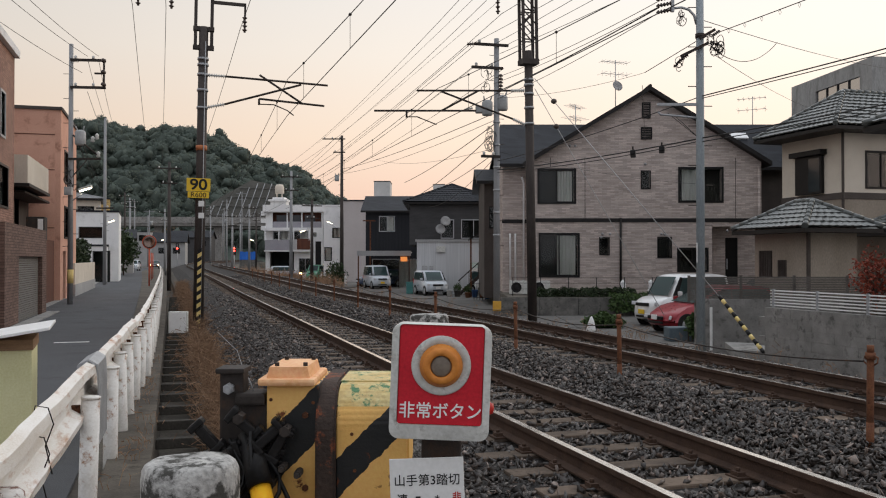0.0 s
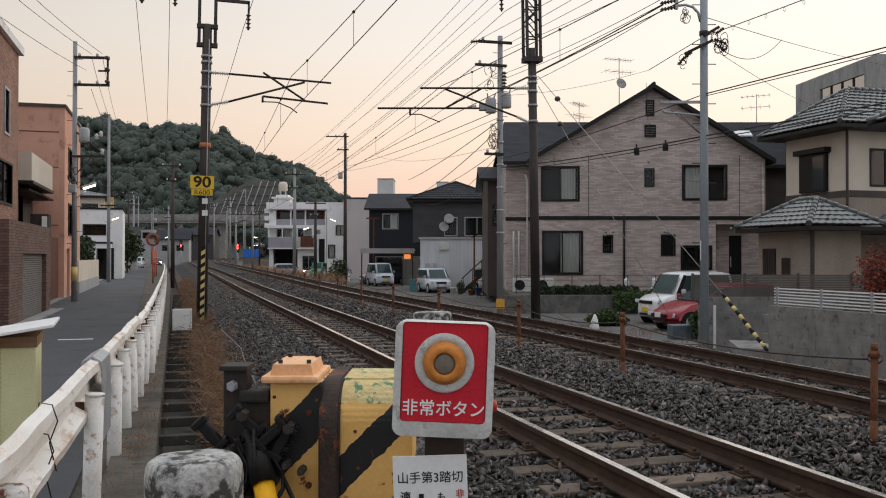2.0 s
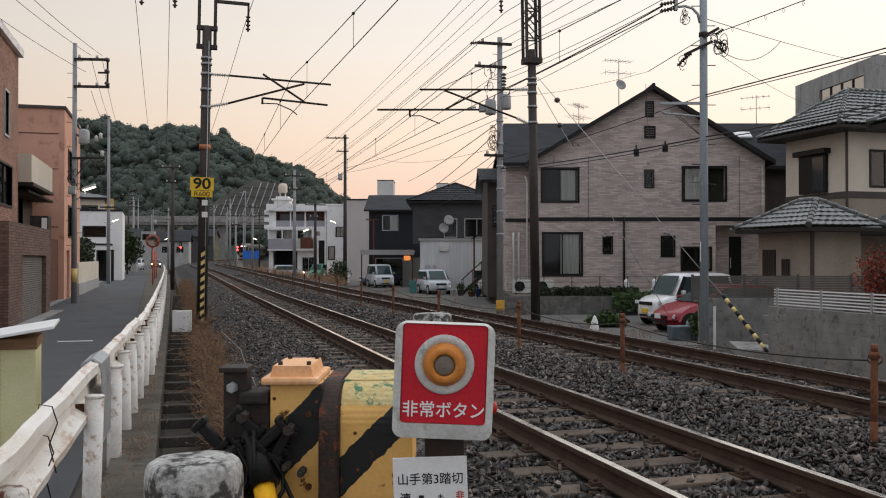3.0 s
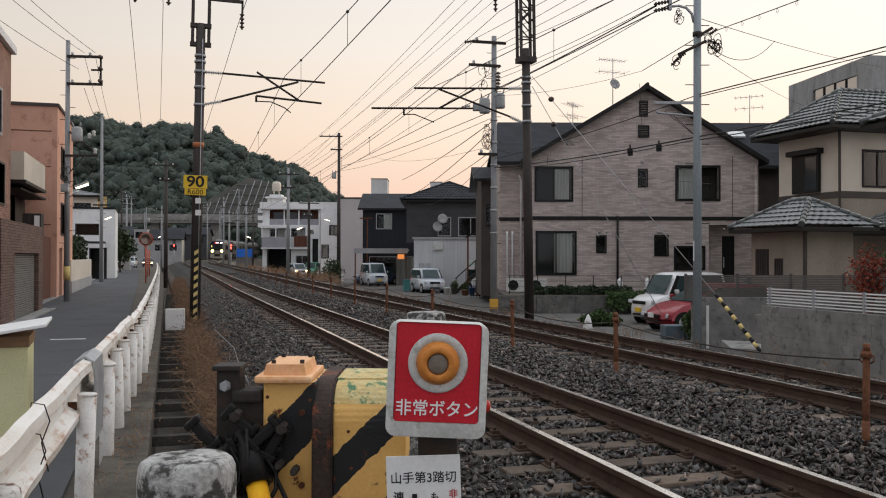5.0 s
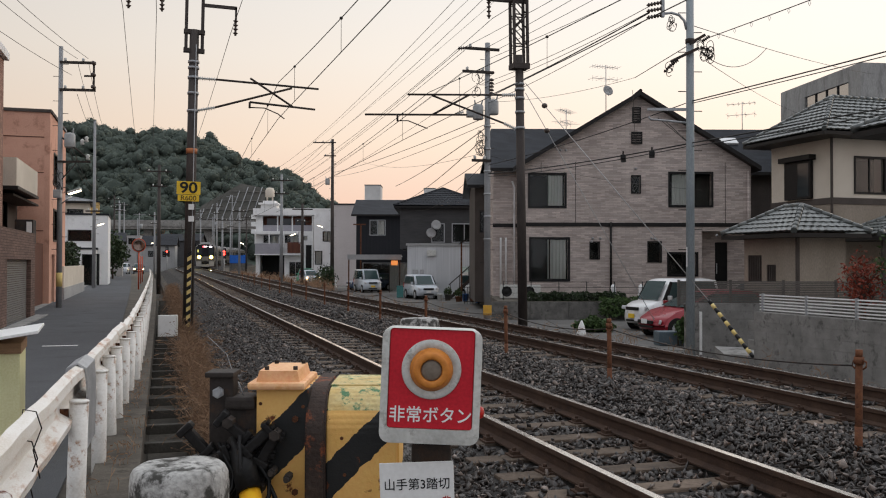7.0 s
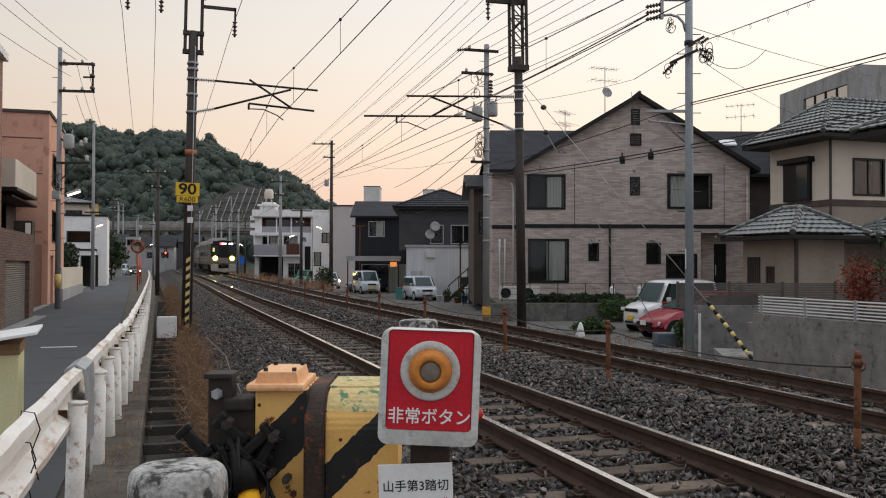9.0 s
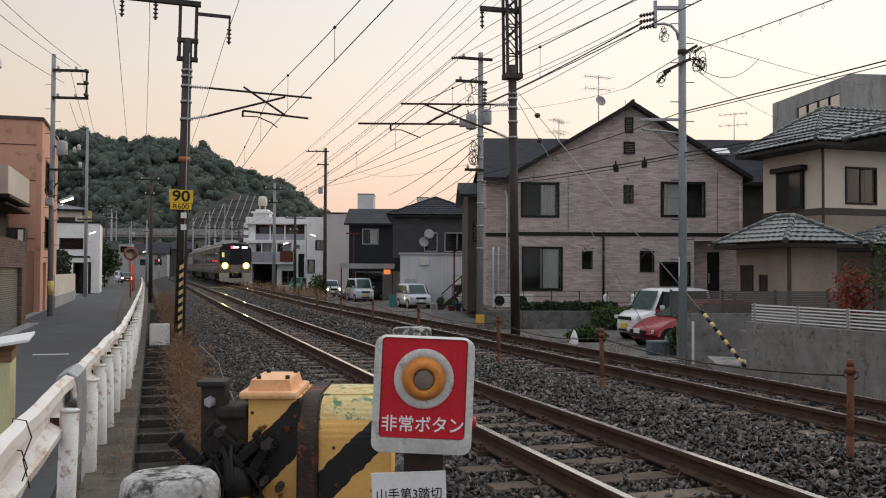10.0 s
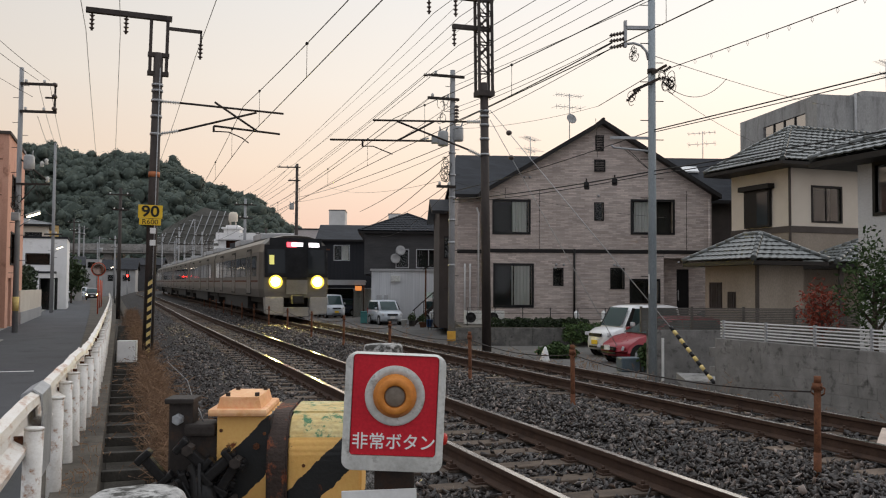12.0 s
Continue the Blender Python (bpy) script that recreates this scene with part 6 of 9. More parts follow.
    part("roof_light", bm, M_sheet, h, "pale roof light").matrix_basis = pose(15.4, 5.0, 7.94, 32.7)
    bm = bmesh.new()
    box(bm, xr, 18.5, 3, 9.6, 0, 6.05)
    part("rear_wing", bm, M_brownclad, h, "dark brown rear wing")
    for c, cu in zip(cut, ((0.5, 0.95), (0.05, 0.45), None, (0.45, 0.95), None, None, None)):
        wide = c[1] - c[0] > 0.8
        window(h, *c, 0.0, sashes=2 if wide else 1, curtain=cu, fw=0.1 if wide else 0.05)
    for x0, x1, z0, z1 in ((9.25, 9.65, 8.13, 8.87), (9.2, 9.72, 7.15, 7.72)):
        hub = part("vent", pierced(bmesh.new(), x0, x1, z0, z1, -0.05, 0.0, [(x0 + 0.05, x1 - 0.05, z0 + 0.05, z1 - 0.05)]), M_frame, h)
        k = 0
        while z0 + 0.07 + k * 0.08 < z1 - 0.06:
            bm = bmesh.new()
            box(bm, x0 + 0.05, x1 - 0.05, -0.035, -0.008, z0 + 0.06 + k * 0.08, z0 + 0.11 + k * 0.08)
            part("slat", bm, M_frame, hub)
            k += 1
    for x in (5.0, 6.6, 8.26, 11.9, 13.6):
        if x != 8.26:
            add_box(h, "panel_joint", x - 0.012, x + 0.012, -0.006, 0.0, 3.48 if x not in (5.0, 11.9) else 5.85, 6.3, M_slate_side)
    # door in the recess
    d = part("door", box(bmesh.new(), 13.39, 13.99, 0.95, 1.0, 0.15, 2.6, 0.01), M_frame, h, "dark entrance door")
    bm = bmesh.new()
    box(bm, 13.46, 13.5, 0.9, 0.95, 1.1, 1.6, 0.008)
    part("door_handle", bm, M_galv, d)
    for x, z0, z1, mt in ((8.24, 0.1, 3.5, M_slate_side), (14.65, 0.1, 5.9, M_siding)):
        bm = bmesh.new()
        rod(bm, (x, -0.08, z0), (x, -0.08, z1), 0.05, n=10)
        for z in (z0 + 0.3, (z0 + z1) / 2, z1 - 0.2):
            box(bm, x - 0.06, x + 0.06, -0.1, 0.01, z, z + 0.03)
        part("downpipe", bm, mt, h)
    for x in (3.2, 3.45, 3.85):
        bm = bmesh.new()
        tube(bm, [(x, 1.1, 0.1), (x, 1.1, 2.6 if x < 3.8 else 5.2), (x - 0.1, 1.1, 5.5) if x > 3.8 else (x, 1.1, 2.8)], 0.045, 8)
        part("pipe", bm, M_wallwhite, h, "white plastic pipe")
    for x, z in ((7.4, 2.75), (7.75, 2.75), (7.35, 2.6), (10.15, 2.75), (10.3, 2.72), (9.4, 6.0), (5.9, 6.85), (6.15, 6.85), (13.2, 2.9)):
        bm = bmesh.new()
        lathe(bm, [(0.06, 0), (0.065, 0.03), (0.03, 0.07), (0.002, 0.075)], 10)
        part("vent_cap", bm, M_wallgrey, h).matrix_basis = pose(x, 0, z, 90)
    for m in (lot(8.6, 45, 9.0, 20), lot(6.9, 47, 7.8, 60), lot(16.6, 48.4, 8.5, -30)):
        antenna(m, 2.3 if m.translation.z > 8.8 else 1.6, m.translation.z > 8.8)
    for x in (3.35, 4.35):
        ac_unit(lot(x, 40.2, -0.2))


gable_house()


def house_ground():
    bm = bmesh.new()
    box(bm, 2.7, 19.5, 37.6, 60, -1.2, -0.2)
    ob = part("house_plot", bm, [M_soil])
    ob.matrix_basis = lot(0, 0)
    tagged(ob, "raised earth plot under the tan house", "ground", kind="structure")
    w = holder("retaining_wall", lot(0, 37.38, -1.0), "low grey concrete retaining wall below the hedge", "wall")
    for k in range(6):
        bm = bmesh.new()
        box(bm, 2.4 + k * 1.6, 2.4 + (k + 1) * 1.6 - 0.012, 0, 0.2, 0, 0.78, 0.008)
        part("panel", bm, M_conc_dark, w)


house_ground()


def foliage(name, m, size, n, leaf, mat, label, category, shape=None, seed=1, group="", trunk=False):
    """A bush, hedge or crown: many small leaf blades through an uneven volume."""
    rg = np.random.default_rng(seed)
    t = holder(name, m, label, category, group)
    c = rg.uniform(-0.5, 0.5, (n, 3))
    if shape != "box":
        c = rg.normal(size=(n, 3))
        c /= np.linalg.norm(c, axis=1, keepdims=True)
        c *= (rg.random((n, 1)) ** 0.4) * 0.5
        c *= 1 + 0.35 * np.sin(c[:, [1]] * 9 + 1) * np.cos(c[:, [0]] * 11)
    else:
        c[:, 2] += 0.06 * np.sin(c[:, 0] * 23) + 0.05 * np.cos(c[:, 0] * 57)
    c = c * np.array(size) + np.array([0, 0, size[2] / 2])
    a = rg.normal(size=(n, 3))
    a /= np.linalg.norm(a, axis=1, keepdims=True)
    b = np.cross(a, rg.normal(size=(n, 3)))
    b /= np.linalg.norm(b, axis=1, keepdims=True)
    ln = leaf * rg.uniform(0.6, 1.4, (n, 1))
    v = np.stack([c - a * ln, c + b * ln * 0.45, c + a * ln, c - b * ln * 0.45], 1).reshape(-1, 3)
    me = bpy.data.meshes.new("leaves")
    me.from_pydata(v.tolist(), [], np.arange(n * 4).reshape(-1, 4).tolist())
    part("leaves", me, mat, t)
    bm = bmesh.new()
    if trunk:
        rod(bm, (0, 0, -trunk), (0, 0, size[2] * 0.6), 0.09, 0.03, n=8)
        for k in range(7):
            an = k * 2.4
            rod(bm, (0, 0, size[2] * (0.05 + 0.07 * k)), (math.cos(an) * size[0] * 0.33, math.sin(an) * size[1] * 0.33, size[2] * (0.35 + 0.07 * k)), 0.035, 0.012, n=6)
    else:
        for k in range(5):
            rod(bm, ((k - 2) * size[0] * 0.18, 0, -0.1), ((k - 2) * size[0] * 0.2, 0, size[2] * 0.7), 0.02, 0.01, n=5)
    tagged(part("stem", bm, M_bark, t), kind="stuff" if not trunk else "")
    return t


M_bark = surface("bark", (0.06, 0.045, 0.035), (0.12, 0.09, 0.07), 5, 0.9, 0.5, 50)
M_leafdark = surface("dark_leaf", (0.018, 0.032, 0.014), (0.045, 0.068, 0.026), 4, 0.6, 0.1, 30, random_tint=0.5)
M_leafred = surface("red_leaf", (0.15, 0.03, 0.022), (0.27, 0.065, 0.035), 4, 0.7, 0.1, 30, random_tint=0.4)
foliage("hedge", lot(6.0, 38.2, -0.35), (4.2, 0.9, 0.5), 3600, 0.07, M_leafdark, "clipped dark green hedge along the plot", "hedge", "box", 3)
foliage("hedge", lot(8.1, 36.8, -0.75), (2.6, 0.9, 0.75), 2600, 0.07, M_grass, "low green hedge beside the parking place", "hedge", "box", 4)
foliage("shrub", lot(5.4, 30.4, -0.95), (1.3, 0.9, 0.5), 1300, 0.09, M_grass, "leafy green plants at the edge of the parking place", "plant", None, 5)
foliage("shrub", lot(7.05, 25.2, -0.8), (0.6, 0.5, 0.7), 500, 0.08, M_grass, "leafy green plants at the edge of the parking place", "plant", None, 6)
foliage("maple", lot(8.35, 17.5, 0.45), (0.85, 0.85, 1.15), 1100, 0.04, M_leafred, "small maple with red autumn leaves", "tree", None, 8, trunk=1.3)
foliage("garden_tree", lot(8.85, 16.4, 0.5), (1.35, 1.35, 1.9), 2400, 0.045, M_grass, "green garden tree beside the house", "tree", None, 9, trunk=1.4)


def hip_roof(parent, x0, x1, y0, y1, ez, rz, mat, course=0.24, lift=0.03, name="roof"):
    """A hipped tile roof: stepped courses up each slope, and round caps on the hips and the ridge."""
    w, d = x1 - x0, y1 - y0
    r = min(w, d) / 2
    if w >= d:
        a, b = Vector((x0 + r, (y0 + y1) / 2, rz)), Vector((x1 - r, (y0 + y1) / 2, rz))
    else:
        a, b = Vector(((x0 + x1) / 2, y0 + r, rz)), Vector(((x0 + x1) / 2, y1 - r, rz))
    c = [Vector((x0, y0, ez)), Vector((x1, y0, ez)), Vector((x1, y1, ez)), Vector((x0, y1, ez))]
    if w >= d:
        sides = [(c[0], c[1], b, a), (c[1], c[2], b, b), (c[2], c[3], a, b), (c[3], c[0], a, a)]
    else:
        sides = [(c[0], c[1], a, a), (c[1], c[2], b, a), (c[2], c[3], b, b), (c[3], c[0], a, b)]
    for p0, p1, q1, q0 in sides:
        n = max(3, int((((p0 + p1) / 2) - ((q0 + q1) / 2)).length / course))
        nor = (p1 - p0).cross(q0 - p0).normalized()
        along = (p1 - p0).normalized()
        bm = bmesh.new()
        for k in range(n):
            l0, r0 = p0.lerp(q0, k / n), p1.lerp(q1, k / n)
            l1, r1 = p0.lerp(q0, (k + 1) / n), p1.lerp(q1, (k + 1) / n)
            m = max(1, int((r0 - l0).length / 0.27))
            for j in range(m):
                t0, t1 = j / m, (j + 1) / m
                row = []
                for i in range(4):
                    t = t0 + (t1 - t0) * i / 3
                    hgt = (0.018, 0.0, 0.004, 0.018)[i]
                    row.append((l0.lerp(r0, t) + nor * (lift + hgt), l1.lerp(r1, t) + nor * hgt))
                vs = [(bm.verts.new(p), bm.verts.new(q), bm.verts.new(p - nor * lift)) for p, q in row]
                for i in range(3):
                    bm.faces.new((vs[i][0], vs[i + 1][0], vs[i + 1][1], vs[i][1]))
                    bm.faces.new((vs[i][2], vs[i + 1][2], vs[i + 1][0], vs[i][0]))
        tagged(part("roof_slope", bm, mat, parent), kind="stuff")
    bm = bmesh.new()
    v = [bm.verts.new(p - Vector((0, 0, 0.06))) for p in c]
    v2 = [bm.verts.new(p - Vector((0, 0, 0.18))) for p in c]
    bm.faces.new(v)
    bm.faces.new(v2[::-1])
    for k in range(4):
        bm.faces.new((v[k], v2[k], v2[(k + 1) % 4], v[(k + 1) % 4]))
    part("eaves_board", bm, M_slate_side, parent, "dark eaves board")
    for p, q in ((c[0], a), (c[3], a if w >= d else b), (c[1], b if w >= d else a), (c[2], b), (a, b)):
        if (p - q).length > 0.1:
            k_ = max(2, int((p - q).length / 0.3))
            bm = bmesh.new()
            for k in range(k_):
                rod(bm, p.lerp(q, k / k_), p.lerp(q, (k + 1.05) / k_), 0.1, 0.085, n=8)
            part("ridge_tiles", bm, mat, parent)


def tiled_house():
    h = holder("house", pose(23.4, 27.4, -0.9), "cream and beige two-storey house with glazed tile hip roofs", "house", "houses")
    part("upper_wall", pierced(bmesh.new(), 0, 8.5, 4.55, 7.1, 0, 0.15, [(1.05, 2.35, 4.95, 6.2)]), M_cream_wall, h, "cream rendered upper wall")
    for x0, x1, y0, y1 in ((0, 0.15, 0.15, 3.3), (8.35, 8.5, 0.15, 3.3), (0, 8.5, 3.3, 3.45)):
        part("wall", box(bmesh.new(), x0, x1, y0, y1, 4.55, 7.1), M_cream_wall, h)
    bm = bmesh.new()
    box(bm, 0, 8.5, 0, 3.45, 0, 4.55)
    part("lower_wall", bm, M_beige_wall, h, "beige rendered lower wall")
    bm = bmesh.new()
    box(bm, -0.03, 8.53, -0.03, 3.48, 4.48, 4.72, 0.01)
    part("belt_course", bm, M_brownclad, h)
    window(h, 1.05, 2.35, 4.95, 6.2, 0.0, sashes=2, fw=0.08)
    hub = part("window_box", box(bmesh.new(), -0.14, -0.01, 1.0, 2.5, 4.75, 6.2, 0.01), M_frame, h, "dark shuttered side window")
    bm = bmesh.new()
    box(bm, -0.155, -0.14, 1.08, 1.7, 4.83, 6.1)
    part("pane", bm, M_glass, hub)
    bm = bmesh.new()
    box(bm, -0.32, 0.0, 0.85, 2.65, 6.2, 6.4, 0.02)
    part("shutter_box", bm, M_frame, h)
    bm = bmesh.new()
    tube(bm, [(-0.12, -0.12, 6.95), (-0.1, -0.1, 6.5), (-0.1, -0.1, 0.1)], 0.05, 8)
    part("downpipe", bm, M_brownclad, h, "brown downpipe")
    hip_roof(h, -1.05, 9.3, -0.85, 3.85, 7.08, 8.75, M_tile, 0.27, 0.04)
    # low wing in front
    w = holder("low_wing", pose(18.2, 25.4, -0.9, 0, 0, -90), "low beige garden wing with a small tiled roof", "house", "houses")
    part("front_wall", pierced(bmesh.new(), 0, 2.6, 0, 3.25, 0, 0.15, [(0.2, 0.9, 1.7, 2.55), (1.15, 1.6, 1.7, 2.25)]), M_beige_wall, w)
    for x0, x1, y0, y1 in ((0, 0.15, 0.15, 1.6), (2.45, 2.6, 0.15, 1.6), (0, 2.6, 1.6, 1.75)):
        part("wall", box(bmesh.new(), x0, x1, y0, y1, 0, 3.25), M_beige_wall, w)
    for x0, x1, z0, z1 in ((0.2, 0.9, 1.7, 2.55), (1.15, 1.6, 1.7, 2.25)):
        hub = part("shutter", box(bmesh.new(), x0, x1, 0.05, 0.1, z0, z1), M_frame, w, "dark lattice shutter")
        for k in range(int((x1 - x0) / 0.09)):
            part("bar", box(bmesh.new(), x0 + 0.03 + k * 0.09, x0 + 0.06 + k * 0.09, 0.0, 0.05, z0, z1), M_brownclad, hub)
    part("corner_post", box(bmesh.new(), 2.56, 2.64, -0.04, 0.05, 0, 3.25), M_brownclad, w)
    part("link_wall", box(bmesh.new(), 0.3, 0.5, 1.75, 6.0, 0, 3.2), M_beige_wall, w)
    hip_roof(w, -0.4, 3.2, -0.6, 2.2, 3.25, 4.1, M_tile)
    w2 = holder("porch_roof", lot(13.6, 27.8, -0.9), "small tiled porch roof on the beige house", "roof", "house roofs")
    hip_roof(w2, 0, 3.6, -0.4, 3.0, 3.2, 4.0, M_tile)
    for x in (0.3, 3.3):
        bm = bmesh.new()
        box(bm, x - 0.06, x + 0.06, -0.1, 0.02, 0, 3.2)
        part("porch_post", bm, M_brownclad, w2)
    # third house at the edge of the view
    g = holder("house", pose(15.0, 15.45, -0.9, 0, 0, -90), "pale grey house with a tiled roof at the crossing", "house", "houses")
    part("front_wall", pierced(bmesh.new(), 0, 9, 0, 5.25, 0, 0.15, [(0.5, 1.95, 3.95, 4.95)]), M_palewall, g)
    for x0, x1, y0, y1 in ((0, 0.15, 0.15, 5.85), (8.85, 9, 0.15, 5.85), (0, 9, 5.85, 6)):
        part("wall", box(bmesh.new(), x0, x1, y0, y1, 0, 5.25), M_palewall, g)
    window(g, 0.5, 1.95, 3.95, 4.95, 0.0, sashes=2)
    hip_roof(g, -0.75, 9.6, -0.65, 6.6, 5.2, 6.9, M_tile, 0.27, 0.035)


M_palewall = surface("pale_render", (0.5, 0.5, 0.49), (0.6, 0.6, 0.59), 0.6, 0.9, 0.2, 30)
tiled_house()


M_mirrorglass = glass("reflecting_glass", (0.42, 0.42, 0.42), 0.05)
M_mirrorglass.node_tree.nodes["Principled BSDF"].inputs["Metallic"].default_value = 0.85


def concrete_block():
    h = holder("concrete_building", lot(19.5, 41, -0.9, 6), "raw grey concrete building with a strip of tall windows", "building")
    b2 = bmesh.new()
    pierced(b2, 0, 7.5, 0, 11.5, 0, 0.2, [(1.0, 5.0, 8.6, 10.8)])
    wall = part("side_wall", b2, M_rawconc, h)
    wall.matrix_basis = pose(0, 0, 0, 0, 0, 90) @ Matrix.Diagonal((1, -1, 1, 1))
    for x0, x1, y0, y1, z0, z1 in ((0.2, 14, 0, 0.2, 0, 11.5), (13.8, 14, 0.2, 7.3, 0, 11.5), (0.2, 14, 7.3, 7.5, 0, 11.5), (0.2, 13.8, 0.2, 7.3, 11.1, 11.3)):
        part("wall", box(bmesh.new(), x0, x1, y0, y1, z0, z1), M_rawconc, h)
    for k in range(4):
        b3 = bmesh.new()
        box(b3, 0.08, 0.1, 1.0 + k * 1.0, 2.0 + k * 1.0, 8.6, 10.8)
        part("pane", b3, M_mirrorglass, h, "tall reflecting pane")
        b3 = bmesh.new()
        box(b3, 0.03, 0.14, 0.97 + k * 1.0, 1.05 + k * 1.0, 8.6, 10.8)
        part("mullion", b3, M_frame, h)
    b3 = bmesh.new()
    box(b3, 3, 4.4, 1, 2.2, 11.5, 12.0, 0.02)
    part("roof_hatch", b3, M_rawconc, h)
    b3 = bmesh.new()
    tube(b3, [(1.9, -0.08, 11.6), (1.9, -0.08, 7)], 0.06, 8)
    part("downpipe", b3, M_wallgrey, h)
    antenna(lot(24.5, 44, 10.6, 40), 2.4)


concrete_block()


def walls_and_fences():
    # block wall along the railway, then the one that turns towards the parking place
    w = holder("block_wall", pose(11.4, 9.0, -0.75), "grey concrete block wall beside the railway", "wall", "block walls")
    bm = bmesh.new()
    box(bm, 0, 0.15, 0, 0.396, 0, 0.191, 0.003)
    blk = mesh_of("block", bm)
    blk.materials.append(M_block)
    for r in range(6):
        for k in range(17):
            y = k * 0.4 - (0.2 if r % 2 else 0)
            if -0.1 <= y < 6.5:
                part("block", blk, M_block, w).matrix_basis = pose(random.uniform(-0.003, 0.003), y, r * 0.194)
    bm = bmesh.new()
    box(bm, 0.006, 0.14, 0, 6.6, 0, 1.15)
    part("mortar", bm, M_block, w)
    f = holder("louvre_fence", pose(11.47, 9.0, 0.42), "silver louvre fence on the block wall", "fence", "fences")
    for k in range(6):
        bm = bmesh.new()
        box(bm, -0.025, 0.025, k * 1.28 - 0.02, k * 1.28 + 0.02, 0, 0.36)
        part("post", bm, M_galv, f)
    for k in range(6):
        bm = bmesh.new()
        box(bm, -0.007, 0.007, 0, 6.5, -0.0125, 0.0125)
        part("slat", bm, M_galv_light, f).matrix_basis = pose(0, 0, 0.04 + k * 0.058, 0, 25, 0)
    w2 = holder("block_wall", lot(6.15, 22, -0.95), "grey concrete block wall of the parking place", "wall", "block walls")
    for r in range(7):
        for k in range(9):
            x = k * 0.4 - (0.2 if r % 2 else 0)
            if x >= -0.1:
                part("block", blk, M_block, w2).matrix_basis = pose(x, 0.15, r * 0.194, 0, 0, -90)
    bm = bmesh.new()
    box(bm, 0, 3.5, 0.006, 0.14, 0, 1.35)
    part("mortar", bm, M_block, w2)
    f2 = holder("slat_fence", lot(5.98, 22.07, 0.34), "dark bronze slatted fence on the block wall", "fence", "fences")
    for k in range(14):
        bm = bmesh.new()
        box(bm, 0, 5.8, -0.012, 0.012, 0.03 + k * 0.042, 0.062 + k * 0.042)
        part("slat", bm, M_bronze, f2)
    for x in (0.03, 1.3, 2.6, 3.9, 5.2):
        bm = bmesh.new()
        box(bm, x - 0.03, x + 0.03, 0.013, 0.06, 0, 0.64)
        part("post", bm, M_bronze, f2)
    bm = bmesh.new()
    box(bm, 3.3, 6.0, 0.0, 0.15, -1.3, 0.0)
    part("base_wall", bm, M_conc_dark, f2)
    bm = bmesh.new()
    prism(bm, [(6.25, 19.4), (7.15, 18.5), (7.8, 20.6), (6.6, 21.2)], -0.74, -0.56, "z")
    ob = part("concrete_slab", bm, M_concrete)
    ob.matrix_basis = lot(0, 0)
    tagged(ob, "pale concrete slab at the foot of the wall", "pavement", kind="structure")
    bm = bmesh.new()
    box(bm, 4.6, 16, 24.0, 37, -1.1, -0.93)
    ob = part("parking_pad", bm, M_lot)
    ob.matrix_basis = lot(0, 0)
    tagged(ob, "worn concrete parking pad", "pavement", kind="structure")


M_block = surface("concrete_block", (0.17, 0.164, 0.154), (0.275, 0.265, 0.25), 2.2, 0.92, 0.5, 80, c3=(0.1, 0.097, 0.09), random_tint=0.09, across=True)
M_bronze = surface("bronze_aluminium", (0.1, 0.09, 0.08), (0.14, 0.127, 0.115), 3, 0.5, 0.05, 50)
M_galv_light = surface("silver_aluminium", (0.5, 0.49, 0.47), (0.6, 0.59, 0.57), 3, 0.45, 0.05, 50)
walls_and_fences()


